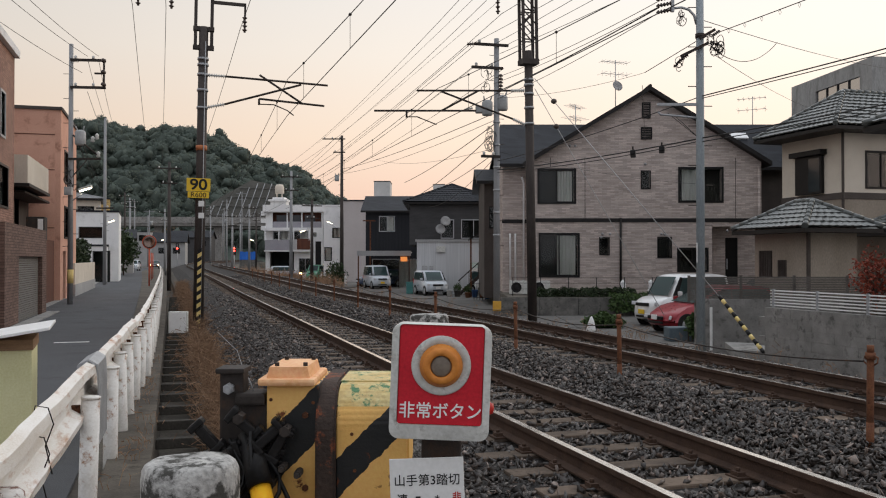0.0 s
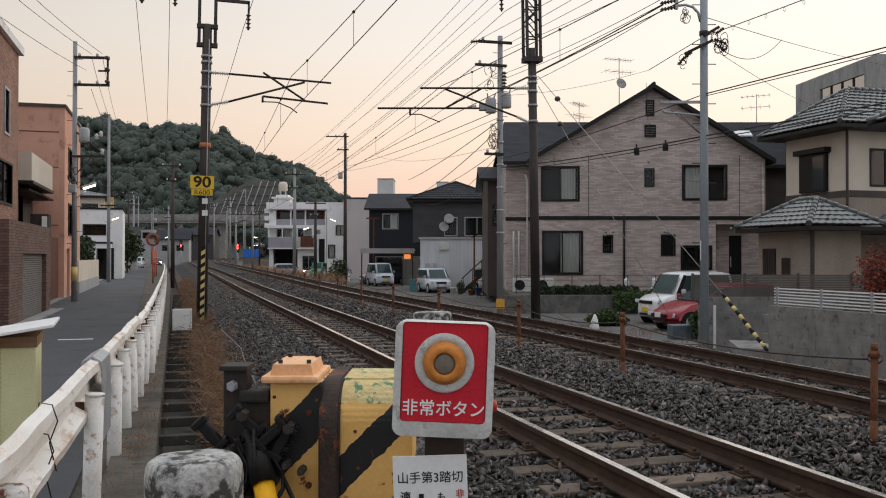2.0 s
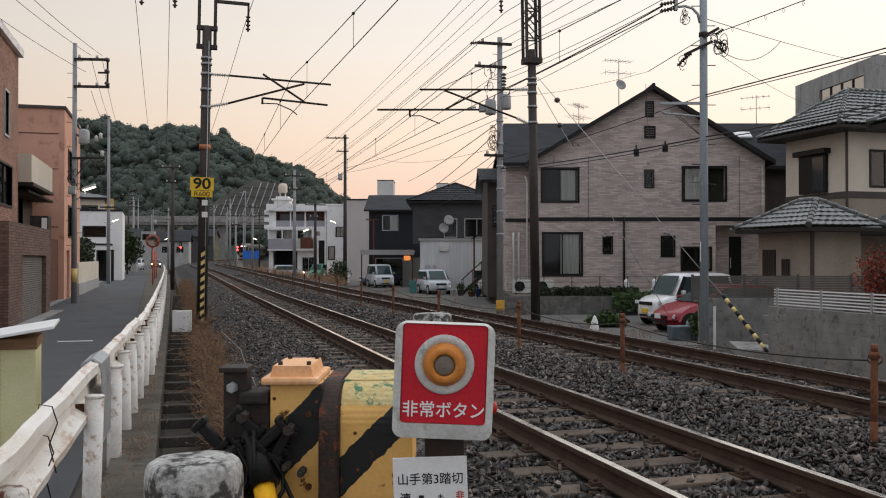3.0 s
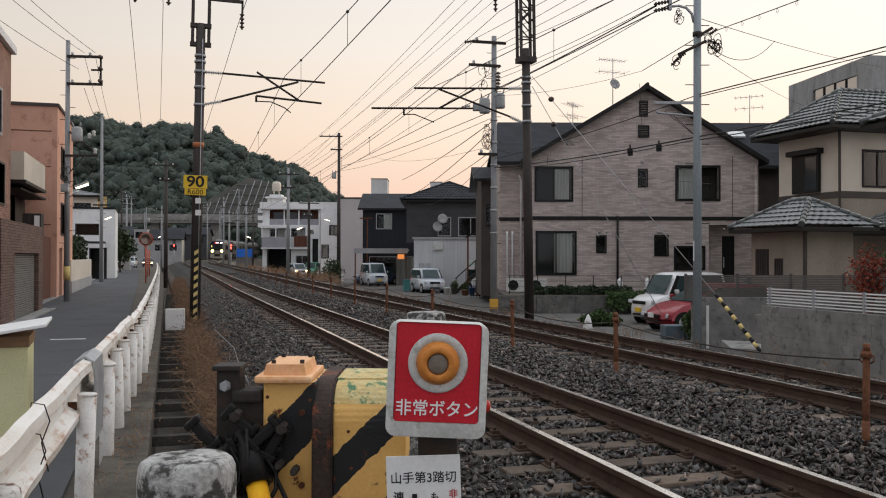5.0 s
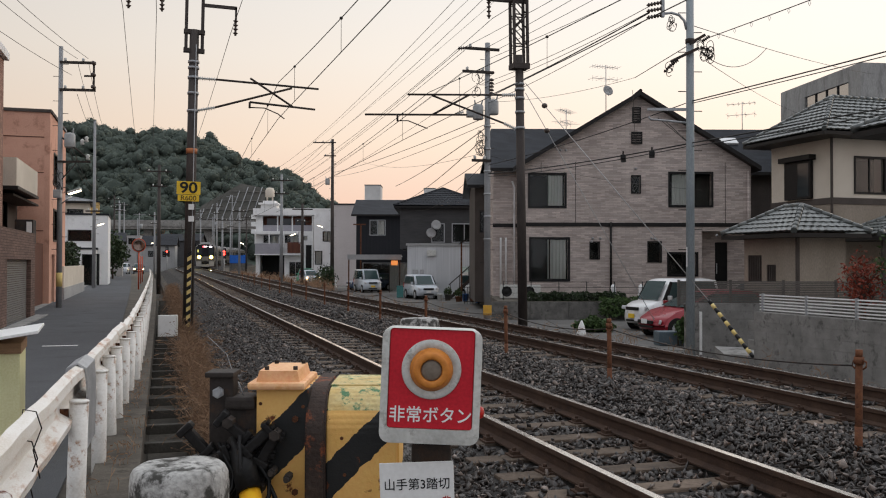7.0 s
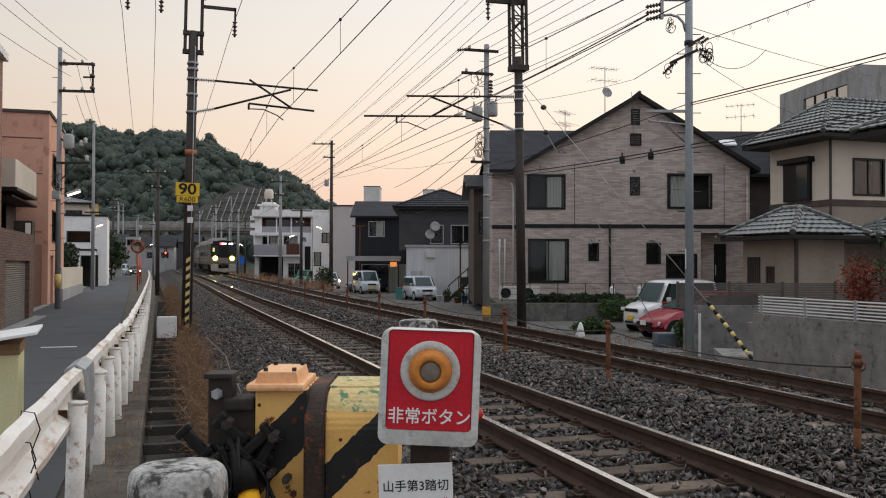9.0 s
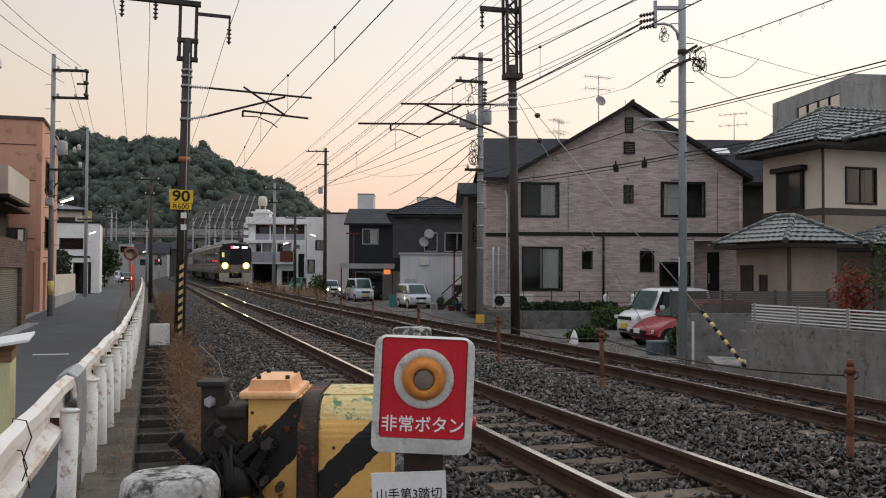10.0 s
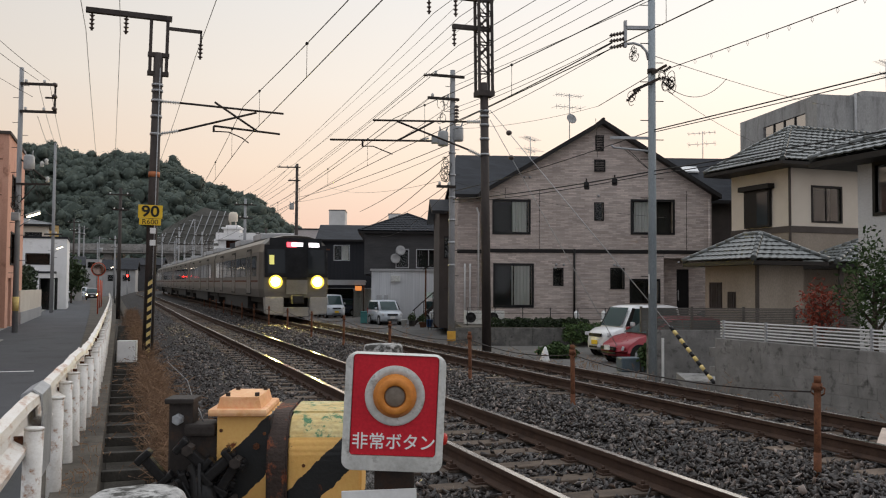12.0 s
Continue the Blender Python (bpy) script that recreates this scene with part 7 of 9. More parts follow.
# ---- the lane's houses, the far side and the hill ----
def plain_house(m, w, d, h, wall, label, holes=(), roof="flat", roof_mat=None, rise=1.4, curtain=None, frame_mat=None, over=0.4, name="house", extra=None, sashes=2):
    """A house as a shell: pierced front, three solid sides, windows, and a flat, gabled or hipped roof."""
    t = holder(name, m, label, "house", "houses")
    roof_mat = roof_mat or M_slate
    part("front_wall", pierced(bmesh.new(), 0, w, 0, h, 0, 0.16, list(holes)), wall, t)
    for x0, x1, y0, y1 in ((0, 0.16, 0.16, d), (w - 0.16, w, 0.16, d), (0.16, w - 0.16, d - 0.16, d)):
        part("wall", box(bmesh.new(), x0, x1, y0, y1, 0, h), wall, t)
    for c in holes:
        window(t, *c, 0.0, sashes=sashes if c[1] - c[0] > 0.8 else 1, curtain=curtain, frame_mat=frame_mat, fw=0.06)
    if roof == "flat":
        part("roof", box(bmesh.new(), 0.16, w - 0.16, 0.16, d - 0.16, h - 0.3, h - 0.15), M_wallgrey, t)
        for x0, x1, y0, y1 in ((-0.06, w + 0.06, -0.06, 0.2), (-0.06, w + 0.06, d - 0.2, d + 0.06), (-0.06, 0.2, 0.2, d - 0.2), (w - 0.2, w + 0.06, 0.2, d - 0.2)):
            part("parapet", box(bmesh.new(), x0, x1, y0, y1, h, h + 0.14, 0.01), roof_mat, t)
    elif roof == "side":  # ridge along the front
        for y in (-over, d + over):
            slab_roof(t, [(-over, y, h - 0.05), (w + over, y, h - 0.05), (w + over, d / 2, h + rise), (-over, d / 2, h + rise)], 0.16, [roof_mat, M_slate_side])
        for x in (0, w - 0.16):
            part("gable", prism(bmesh.new(), [(0, h), (d, h), (d / 2, h + rise - 0.15)], x, x + 0.16, "x"), wall, t)
    elif roof == "gable":
        for x in (-over, w + over):
            slab_roof(t, [(x, -over, h - 0.05), (w / 2, -over, h + rise), (w / 2, d + over, h + rise), (x, d + over, h - 0.05)], 0.16, [roof_mat, M_slate_side])
        for y in (0, d - 0.16):
            part("gable", prism(bmesh.new(), [(0, h), (w, h), (w / 2, h + rise - 0.15)], y, y + 0.16), wall, t)
    else:
        hip_roof(t, -over, w + over, -over, d + over, h - 0.02, h + rise, roof_mat, 0.4)
    return t


def lane_side():
    # brown brick-tile building with its garage (faces the lane: local x runs along the lane)
    b = holder("brick_building", pose(-4.8, 17.0, -0.3, 0, 0, 90), "brown brick-tiled building with a pale cornice beside the lane", "building", "houses")
    holes = [(11.6, 12.3, 5.3, 6.55), (10.6, 12.8, 3.25, 4.4)]
    part("front_wall", pierced(bmesh.new(), 0, 14, 0, 8.0, 0, 0.2, holes), M_brick, b)
    for x0, x1, y0, y1 in ((0, 0.2, 0.2, 8), (13.8, 14, 0.2, 8), (0.2, 13.8, 7.8, 8)):
        add_box(b, "wall", x0, x1, y0, y1, 0, 8.0, M_brick)
    add_box(b, "cornice", -0.3, 14.1, -0.15, 8.2, 8.0, 8.25, M_wallwhite, "pale overhanging cornice", 0.02)
    window(b, 11.6, 12.3, 5.3, 6.55, 0, sashes=1, frame_mat=M_galv)
    window(b, 10.6, 12.8, 3.25, 4.4, 0, sashes=2)
    g = holder("garage", pose(-3.75, 23.0, -0.3, 0, 0, 90), "dark brick garage with a grey roller shutter", "garage")
    part("front_wall", pierced(bmesh.new(), 0, 7.2, 0, 2.55, 0, 0.25, [(2.0, 6.3, 0, 1.75)]), M_brick_dk, g)
    for x0, x1 in ((0, 0.2), (7.0, 7.2)):
        add_box(g, "wall", x0, x1, 0.25, 1.05, 0, 2.55, M_brick_dk)
    add_box(g, "roof", 0.2, 7.0, 0.25, 1.05, 2.35, 2.5, M_brick_dk)
    bm = bmesh.new()
    box(bm, 0, 4.3, 0, 0.03, 0, 0.05, 0.008)
    sl = mesh_of("shutter_slat", bm)
    sl.materials.append(M_shutter)
    for k in range(29):
        part("shutter_slat", sl, M_shutter, g).matrix_basis = pose(2.0, 0.12, 0.01 + k * 0.06)
    add_box(g, "sill", -0.3, 7.5, -0.35, 0.0, -0.1, 0.06, M_concrete, "concrete threshold")
    # timber-fronted house with a balcony
    m = holder("house", pose(-5.45, 31.1, -0.3, 0, 0, 90), "dark brown house front with a beige balcony", "house", "houses")
    part("front_wall", pierced(bmesh.new(), 0, 7.5, 0, 4.75, 0, 0.2, [(0.8, 2.4, 2.75, 4.0), (3.6, 5.0, 2.75, 4.0)]), M_brownclad, m)
    for x0, x1, y0, y1 in ((0, 0.2, 0.2, 7), (7.3, 7.5, 0.2, 7), (0.2, 7.3, 6.8, 7)):
        add_box(m, "wall", x0, x1, y0, y1, 0, 4.75, M_brownclad)
    add_box(m, "roof", -0.0, 7.5, -0.1, 7.1, 4.75, 4.88, M_slate)
    window(m, 0.8, 2.4, 2.75, 4.0, 0, frame_mat=M_wood)
    window(m, 3.6, 5.0, 2.75, 4.0, 0)
    for x0, x1, y0, y1 in ((0.2, 5.2, -1.0, -0.9), (0.2, 0.3, -0.9, 0), (5.1, 5.2, -0.9, 0)):
        add_box(m, "balcony_panel", x0, x1, y0, y1, 4.1, 5.0, M_cream_wall, "beige balcony panel")
    add_box(m, "balcony_floor", 0.2, 5.2, -1.05, 0, 4.0, 4.1, M_slate_side)
    add_box(m, "awning", 1.0, 7.2, -0.8, 0, 3.85, 3.92, M_darksteel)
    add_box(m, "panel", 0.1, 7.4, -0.95, 0, 0, 2.4, M_redbrown, "red-brown timber panel")
    s = holder("sign_lantern", pose(-4.1, 31.9, 2.0), "hanging box lantern sign on a bracket", "sign")
    add_box(s, "case", -0.45, 0.1, -0.2, 0.5, 0, 0.75, M_darksteel, "", 0.02)
    add_box(s, "face", -0.1, 0.06, -0.215, -0.2, 0.06, 0.68, M_sheet, "pale sign face")
    part("bracket", tube(bmesh.new(), [(-0.2, 0.2, 0), (-0.2, 0.2, -0.3), (-0.45, 0.2, -0.5)], 0.025), M_darksteel, s)
    # salmon house
    h = holder("house", pose(-12.3, 38.7, -0.3), "salmon rendered two-storey house with a flat roof", "house", "houses")
    add_box(h, "front_wall", 0, 7.8, 0, 0.2, 0, 7.6, M_salmon)
    sw = part("lane_wall", pierced(bmesh.new(), 0, 6.0, 0, 7.6, 0, 0.2, [(1.3, 2.4, 4.9, 6.1), (1.3, 2.4, 2.6, 3.8), (0.9, 1.9, 0, 2.0), (3.5, 4.6, 4.9, 6.1)]), M_salmon, h)
    sw.matrix_basis = pose(8.0, 0, 0, 0, 0, 90)
    add_box(h, "wall", 0, 0.2, 0.2, 6, 0, 7.6, M_salmon)
    add_box(h, "wall", 0.2, 7.8, 5.8, 6, 0, 7.6, M_salmon)
    add_box(h, "roof", 0.2, 7.8, 0.2, 5.8, 7.2, 7.4, M_salmon)
    for x0, x1, y0, y1 in ((-0.05, 8.05, -0.06, 0.2), (7.8, 8.06, 0.2, 6)):
        add_box(h, "coping", x0, x1, y0, y1, 7.6, 7.72, M_brownclad, "dark coping")
    for z in (2.9, 5.2, 6.6):
        add_box(h, "joint_band", 0.0, 7.78, -0.012, 0.0, z, z + 0.035, M_redbrown)
    for c in ((1.3, 2.4, 4.9, 6.1), (1.3, 2.4, 2.6, 3.8), (3.5, 4.6, 4.9, 6.1)):
        window(h, *c, 0.0, m=pose(8.0, 0, 0, 0, 0, 90))
    # garden wall with a hedge, then the white house
    w = holder("garden_wall", pose(-4.15, 43.0, -0.3, 0, 0, 90.8), "cream rendered garden wall along the lane", "wall")
    add_box(w, "lower_wall", 0, 13, 0, 0.2, 0, 0.55, M_wallgrey)
    add_box(w, "upper_wall", 0, 13, 0.03, 0.18, 0.55, 1.5, M_cream_wall)
    add_box(w, "end_wall", 0, 0.18, 0.2, 3, 0, 1.5, M_cream_wall)
    foliage("hedge", pose(-5.2, 49.5, 1.0), (1.3, 12, 1.35), 6500, 0.13, M_leafdark, "dark green garden hedge behind the cream wall", "hedge", "box", 12)
    plain_house(lot(-27.5, 66, -0.3, 18), 3.6, 6, 5.15, M_wallwhite, "small white rendered house beside the lane", [(0.9, 2.4, 3.3, 4.0)], "flat")
    plain_house(lot(-26.1, 64.5, -0.3, 18), 2.0, 2, 2.6, M_wallwhite, "white carport beside the small house", [(1.1, 2.1, 0, 2.2)], "flat")
    plain_house(lot(-36, 82, -0.3, 20), 4.6, 6, 7.3, M_cream_wall, "beige two-storey house with a balcony", [(0.8, 2.0, 5.2, 6.5), (2.7, 4.0, 5.2, 6.5)], "hip", M_pole_conc, 0.6)
    plain_house(lot(-39.0, 96, -0.3, 20), 3.4, 6, 8.1, M_ochre, "ochre two-storey house beside the lane", [(1.0, 2.2, 5.6, 6.8)], "flat")
    plain_house(lot(-39.5, 106, -0.3, 18), 3.0, 6, 4.2, M_wallgrey, "grey house beside the lane", [(0.8, 1.8, 2.2, 3.2)], "side", M_slate, 1.1)
    plain_house(lot(-54.5, 170, -0.3, 12), 5.8, 7, 5.0, M_wallgrey, "grey house at the bend of the lane", [(3.6, 4.8, 2.8, 3.8), (1, 2.2, 2.8, 3.8)], "side", M_slate, 1.8)
    plain_house(lot(-55, 128, -0.3, 5), 6, 7, 5.4, M_cream_wall, "cream house behind the lane", [(1, 2.4, 3, 4.2), (3.6, 4.8, 3, 4.2)], "hip", M_slate, 1.6)
    foliage("garden_tree", lot(-32.5, 92, 0.6), (3, 3, 3.6), 1400, 0.22, M_leafdark, "dark green garden tree beside the lane", "tree", None, 21, trunk=1.0)
    # mirror on a red post
    mi = holder("traffic_mirror", pose(-1.45, 59.5, -0.3), "convex traffic mirror on an orange-red post", "traffic mirror")
    part("post", rod(bmesh.new(), (0, 0, 0), (0, 0, 2.9), 0.045, n=10), M_redpost, mi)
    bm = bmesh.new()
    lathe(bm, [(0.36, 0), (0.38, 0.03), (0.35, 0.05), (0.3, 0.04), (0.01, 0.04)], 24)
    part("mirror", bm, M_mirror, mi).matrix_basis = pose(0, -0.05, 2.75, 90)
    bm = bmesh.new()
    lathe(bm, [(0.42, -0.06), (0.43, 0.05), (0.39, 0.06), (0.38, 0.0)], 24)
    part("hood", bm, M_redpost, mi).matrix_basis = pose(0, -0.03, 2.75, 90)
    for s in (70, 76, 82):
        p_ = holder("marker_post", pose(-1.7, s, -0.3), "slim orange-red post beside the guardrail", "post", "marker posts")
        part("shaft", rod(bmesh.new(), (0, 0, 0), (0, 0, 2.2), 0.04, n=8), M_redpost, p_)
    bm = bmesh.new()
    box(bm, -2.25, -1.6, 19.2, 19.32, -0.268, -0.264)
    tagged(part("lane_mark", bm, M_sheet), "short worn white line across the lane", "road marking", kind="structure")


M_shutter = surface("shutter_grey", (0.16, 0.15, 0.14), (0.22, 0.205, 0.19), 3, 0.5, 0.1, 40)
M_redbrown = surface("red_brown_panel", (0.09, 0.035, 0.022), (0.14, 0.055, 0.035), 1.5, 0.7, 0.2, 30, stretch=(3, 3, 0.3))
M_ochre = surface("ochre_render", (0.5, 0.33, 0.12), (0.58, 0.4, 0.17), 0.8, 0.9, 0.2, 30)
M_redpost = surface("orange_red_paint", (0.45, 0.07, 0.03), (0.55, 0.1, 0.045), 4, 0.5, 0.05, 40)
M_mirror = surface("mirror_face", (0.2, 0.15, 0.13), (0.25, 0.19, 0.16), 4, 0.12, 0, 40, metal=1.0)
lane_side()

M_lamp = glow("lamp_white", (1.0, 0.86, 0.62), 9.0)
M_red_light = glow("signal_red", (1.0, 0.03, 0.02), 14.0)
M_blue = surface("blue_sheet", (0.02, 0.12, 0.5), (0.03, 0.16, 0.6), 1, 0.5, 0.2, 10)


def street_lamp(m, label="lit street lamp on a slanting bracket", post=0.0):
    t = holder("street_lamp", m, label, "street lamp", "street lamps")
    part("bracket", tube(bmesh.new(), [(0, 0, -0.25), (0.2, 0, -0.1), (0.35, 0, 0.0)], 0.02), M_galv, t)
    if post:
        part("pole", rod(bmesh.new(), (0, 0, -post), (0, 0, 0.3), 0.06, n=8), M_galv, t)
    head = part("head", box(bmesh.new(), 0.25, 0.75, -0.09, 0.09, 0.02, 0.1, 0.02), M_case, t)
    head.matrix_basis = pose(0, 0, 0, 0, -18, 0)
    tb = part("tube", box(bmesh.new(), 0.28, 0.72, -0.06, 0.06, -0.02, 0.018, 0.01), M_lamp, t, "glowing lamp tube")
    tb.matrix_basis = pose(0, 0, 0, 0, -18, 0)


street_lamp(lot(-13.45, 32.8, 3.75))
street_lamp(lot(-23.95, 64.0, 3.9), post=4.2)
street_lamp(lot(-39.6, 111, 4.8))
street_lamp(lot(-43.5, 124, 4.0), post=4.3)
street_lamp(lot(-8.9, 74.8, 4.25, 180))
street_lamp(lot(-12.9, 80, 3.7, 0))
street_lamp(lot(-23.2, 112, 3.6, 180))
street_lamp(lot(-47, 150, 4.4))


def signal(m, aspects, label):
    t = holder("railway_signal", m, label, "railway signal", "railway signals")
    part("post", rod(bmesh.new(), (0, 0, 0), (0, 0, 4.2), 0.07, n=8), M_galv, t)
    add_box(t, "backboard", -0.22, 0.22, -0.06, 0.02, 2.9, 4.3, M_black, "", 0.05)
    for z, lit in aspects:
        bm = bmesh.new()
        lathe(bm, [(0.12, 0), (0.12, 0.02), (0.01, 0.03)], 16)
        part("lamp", bm, lit, t).matrix_basis = pose(0, -0.06, z, 90)


signal(lot(-27.7, 120, -1.0), ((3.85, M_red_light), (3.5, M_red_light), (3.1, M_black)), "railway signal showing red beside the far track")
signal(lot(-38.2, 130, -0.6), ((3.55, M_red_light), (3.1, M_black)), "railway signal showing red beside the lane")


def far_side():
    plain_house(lot(-6.5, 76, -0.95), 5.9, 9, 6.45, M_darkclad, "charcoal clad two-storey house with a slate roof", [(1.18, 2.4, 4.7, 5.9), (0.6, 5.0, 0, 2.3)], "side", M_slate, 1.5, frame_mat=M_galv, curtain=(0.5, 0.95))
    c = holder("carport", lot(-6.8, 72, -0.95), "pale metal carport roof before the charcoal house", "carport")
    for k in range(6):
        add_box(c, "roof_sheet", k * 0.7, k * 0.7 + 0.69, 0, 3.5, 2.85, 2.92, M_corr)
    add_box(c, "fascia", -0.05, 4.25, -0.06, 0.0, 2.6, 3.0, M_wallgrey)
    for x in (0.05, 1.0, 4.1):
        add_box(c, "post", x - 0.05, x + 0.05, 0.05, 0.15, 0, 2.8 if x != 1.0 else 5.4, M_rust)
    add_box(c, "post_arm", 0.4, 1.4, 0.05, 0.15, 5.35, 5.45, M_rust)
    h = plain_house(lot(-2.3, 62, 2.35), 5.9, 8, 3.0, M_greyclad, "dark grey house storey with a hipped slate roof", [(3.6, 5.2, 0.5, 1.7), (2.2, 3.0, 0.5, 1.7)], "hip", M_slate, 1.4, frame_mat=M_galv)
    w = holder("workshop", lot(-1.75, 60.5, -0.95), "white corrugated workshop under the dark grey house", "building")
    part("front_wall", pierced(bmesh.new(), 0, 4.6, 0, 3.6, 0, 0.12, [(3.6, 4.4, 0, 2.1)]), M_corr, w)
    for k in range(23):
        add_box(w, "rib", k * 0.2, k * 0.2 + 0.05, -0.02, 0.0, 0.05, 3.55 if k < 18 else 3.55, M_corr) if not 17 < k < 22 else None
    add_box(w, "side_wall", 0, 0.12, 0.12, 9, 0, 3.3, M_corr)
    add_box(w, "side_wall", 4.48, 4.6, 0.12, 9, 0, 3.3, M_corr)
    add_box(w, "fascia", -0.1, 4.75, -0.1, 0.0, 3.5, 3.65, M_wallgrey)
    add_box(w, "meter_box", 0.35, 0.7, -0.16, -0.02, 1.4, 1.9, M_wallgrey, "", 0.02)
    add_box(w, "meter_box", 0.85, 1.1, -0.16, -0.02, 1.4, 1.9, M_wallgrey, "", 0.02)
    add_box(w, "wall_box", 1.3, 1.9, -0.2, -0.02, 2.8, 3.2, M_case, "", 0.02)
    for x, z in ((-0.2, 5.3), (0.15, 5.85)):
        d = holder("satellite_dish", lot(x, 61.4, z - 1.9), "pale round satellite dish on the house wall", "satellite dish", "satellite dishes")
        make_dish(d, pose(0, 0, 0, 75, 0, 15), 0.34)
        part("arm", rod(bmesh.new(), (0, 0.05, -0.1), (0, 0.6, -0.3), 0.02, n=6), M_galv, d)
    st = holder("outdoor_stair", lot(1.0, 58.6, -0.95), "steep dark steel outdoor stair", "stair")
    for k in range(14):
        add_box(st, "tread", k * 0.2, k * 0.2 + 0.24, 0, 0.8, 0.18 * k, 0.18 * k + 0.03, M_darksteel)
    for y in (0, 0.8):
        part("stringer", prism(bmesh.new(), [(-0.1, 0), (0.15, 0), (2.95, 2.55), (2.7, 2.55)], y - 0.02, y + 0.02), M_darksteel, st)
        part("handrail", tube(bmesh.new(), [(0, y, 0.9), (2.75, y, 3.4)], 0.025), M_darksteel, st)
        for k in range(0, 14, 3):
            part("baluster", rod(bmesh.new(), (k * 0.2 + 0.1, y, 0.18 * k), (k * 0.2 + 0.1, y, 0.18 * k + 1.0), 0.015, n=5), M_darksteel, st)
    lean = holder("lean_to", lot(1.6, 55, -0.95), "weathered lean-to shed roof beside the workshop", "shed")
    slab_roof(lean, [(0, 0, 3.6), (2.6, 0, 5.0), (2.6, 3, 5.0), (0, 3, 3.6)], 0.1, [M_corr, M_slate_side])
    add_box(lean, "post", 0.05, 0.15, 0.1, 0.2, 0, 3.6, M_rust)
    add_box(lean, "post", 2.45, 2.55, 0.1, 0.2, 0, 4.9, M_rust)
    part("rail_frame", tube(bmesh.new(), [(1.2, 0.1, 5.5), (2.5, 0.1, 5.5), (2.5, 2.8, 5.5)], 0.04), M_wallgrey, lean)
    n = plain_house(lot(2.1, 46, -0.6), 1.3, 7, 6.0, M_brownclad, "narrow brown house edge behind the poles", [(0.3, 0.9, 3.6, 4.6)], "side", M_slate, 0.9)
    # white three-storey building with red-brown recesses
    b = holder("apartment_building", lot(-20.6, 105, -0.95), "white three-storey building with balconies and a roof tank", "building", "houses")
    deep, plain = [(0.8, 6.5, 6.0, 7.75), (0.5, 3.3, 0, 3.2), (5.77, 6.5, 1.35, 4.4)], [(0.9, 2.6, 4.65, 5.5), (3.1, 4.9, 4.65, 5.5), (5.3, 5.9, 5.0, 5.4), (3.9, 5.3, 0.8, 2.4)]
    part("front_wall", pierced(bmesh.new(), 0, 6.63, 0, 8.0, 0, 0.2, deep + plain), M_wallwhite, b)
    for x0, x1, y0, y1 in ((0, 0.2, 0.2, 8), (6.43, 6.63, 0.2, 8), (0.2, 6.43, 7.8, 8)):
        add_box(b, "wall", x0, x1, y0, y1, 0, 8.0, M_wallwhite)
    for c in plain:
        window(b, *c, 0.0, fw=0.05, frame_mat=M_galv, curtain=(0.5, 0.98) if c[2] > 4 else None)
    add_box(b, "recess_wall", 0.6, 6.43, 1.0, 1.1, 5.9, 7.9, M_redbrown, "red-brown recessed wall")
    for x0 in (1.1, 2.7, 4.4):
        add_box(b, "recess_window", x0, x0 + 1.2, 0.95, 0.99, 6.3, 7.5, M_glass)
    for x in (2.5, 4.2):
        add_box(b, "pier", x - 0.07, x + 0.07, 0.02, 0.2, 6.0, 7.75, M_wallwhite)
    add_box(b, "recess_rail", 0.8, 6.5, 0.06, 0.1, 6.0, 6.7, M_lilac)
    # same near-black sheet, painting the shade inside the garage opening
    add_box(b, "garage_shade_sheet", 0.4, 3.4, 2.2, 2.3, 0, 3.3, M_room_shade)
    add_box(b, "stair_screen", 5.7, 6.43, 0.3, 0.36, 1.3, 4.5, M_black)
    add_box(b, "roof", -0.25, 6.9, -0.45, 8.1, 8.0, 8.15, M_wallgrey)
    add_box(b, "parapet", -0.25, 6.9, -0.5, -0.38, 7.83, 8.62, M_wallwhite, "white roof parapet")
    add_box(b, "parapet", 6.78, 6.9, -0.38, 8.1, 7.9, 8.62, M_wallwhite)
    add_box(b, "balcony_panel", 0.1, 3.3, -0.95, -0.85, 3.35, 4.55, M_lilac, "grey-lilac balcony panel")
    add_box(b, "balcony_panel", 3.8, 5.3, -0.95, -0.85, 3.45, 4.7, M_redbrown, "red-brown balcony panel")
    add_box(b, "balcony_floor", 0, 5.4, -0.95, 0, 3.22, 3.35, M_wallwhite)
    add_box(b, "ledge", -0.1, 5.0, -0.95, 0, 5.62, 5.95, M_wallwhite)
    for x in (0.1, 1.7, 3.4, 5.2):
        add_box(b, "balcony_post", x - 0.06, x + 0.06, -0.95, -0.83, 4.5, 5.62, M_wallwhite)
    for k in range(3):
        add_box(b, "side_fin", -0.5, 0.0, -0.3, 0.1, 5.7 + 0.85 * k, 6.2 + 0.85 * k, M_wallwhite)
    add_box(b, "stair_tower", 0.35, 2.2, 1, 3, 8.15, 9.15, M_wallwhite)
    add_box(b, "tower_slab", 0.1, 2.4, 0.7, 3.2, 9.15, 9.35, M_wallwhite)
    add_box(b, "tower_slab", 0.6, 2.0, 1.0, 2.8, 9.35, 9.6, M_wallwhite)
    bm = bmesh.new()
    lathe(bm, [(0.5, 0), (0.54, 0.06), (0.54, 0.75), (0.4, 1.05), (0.02, 1.12)], 16, pose(1.25, 2, 10.1))
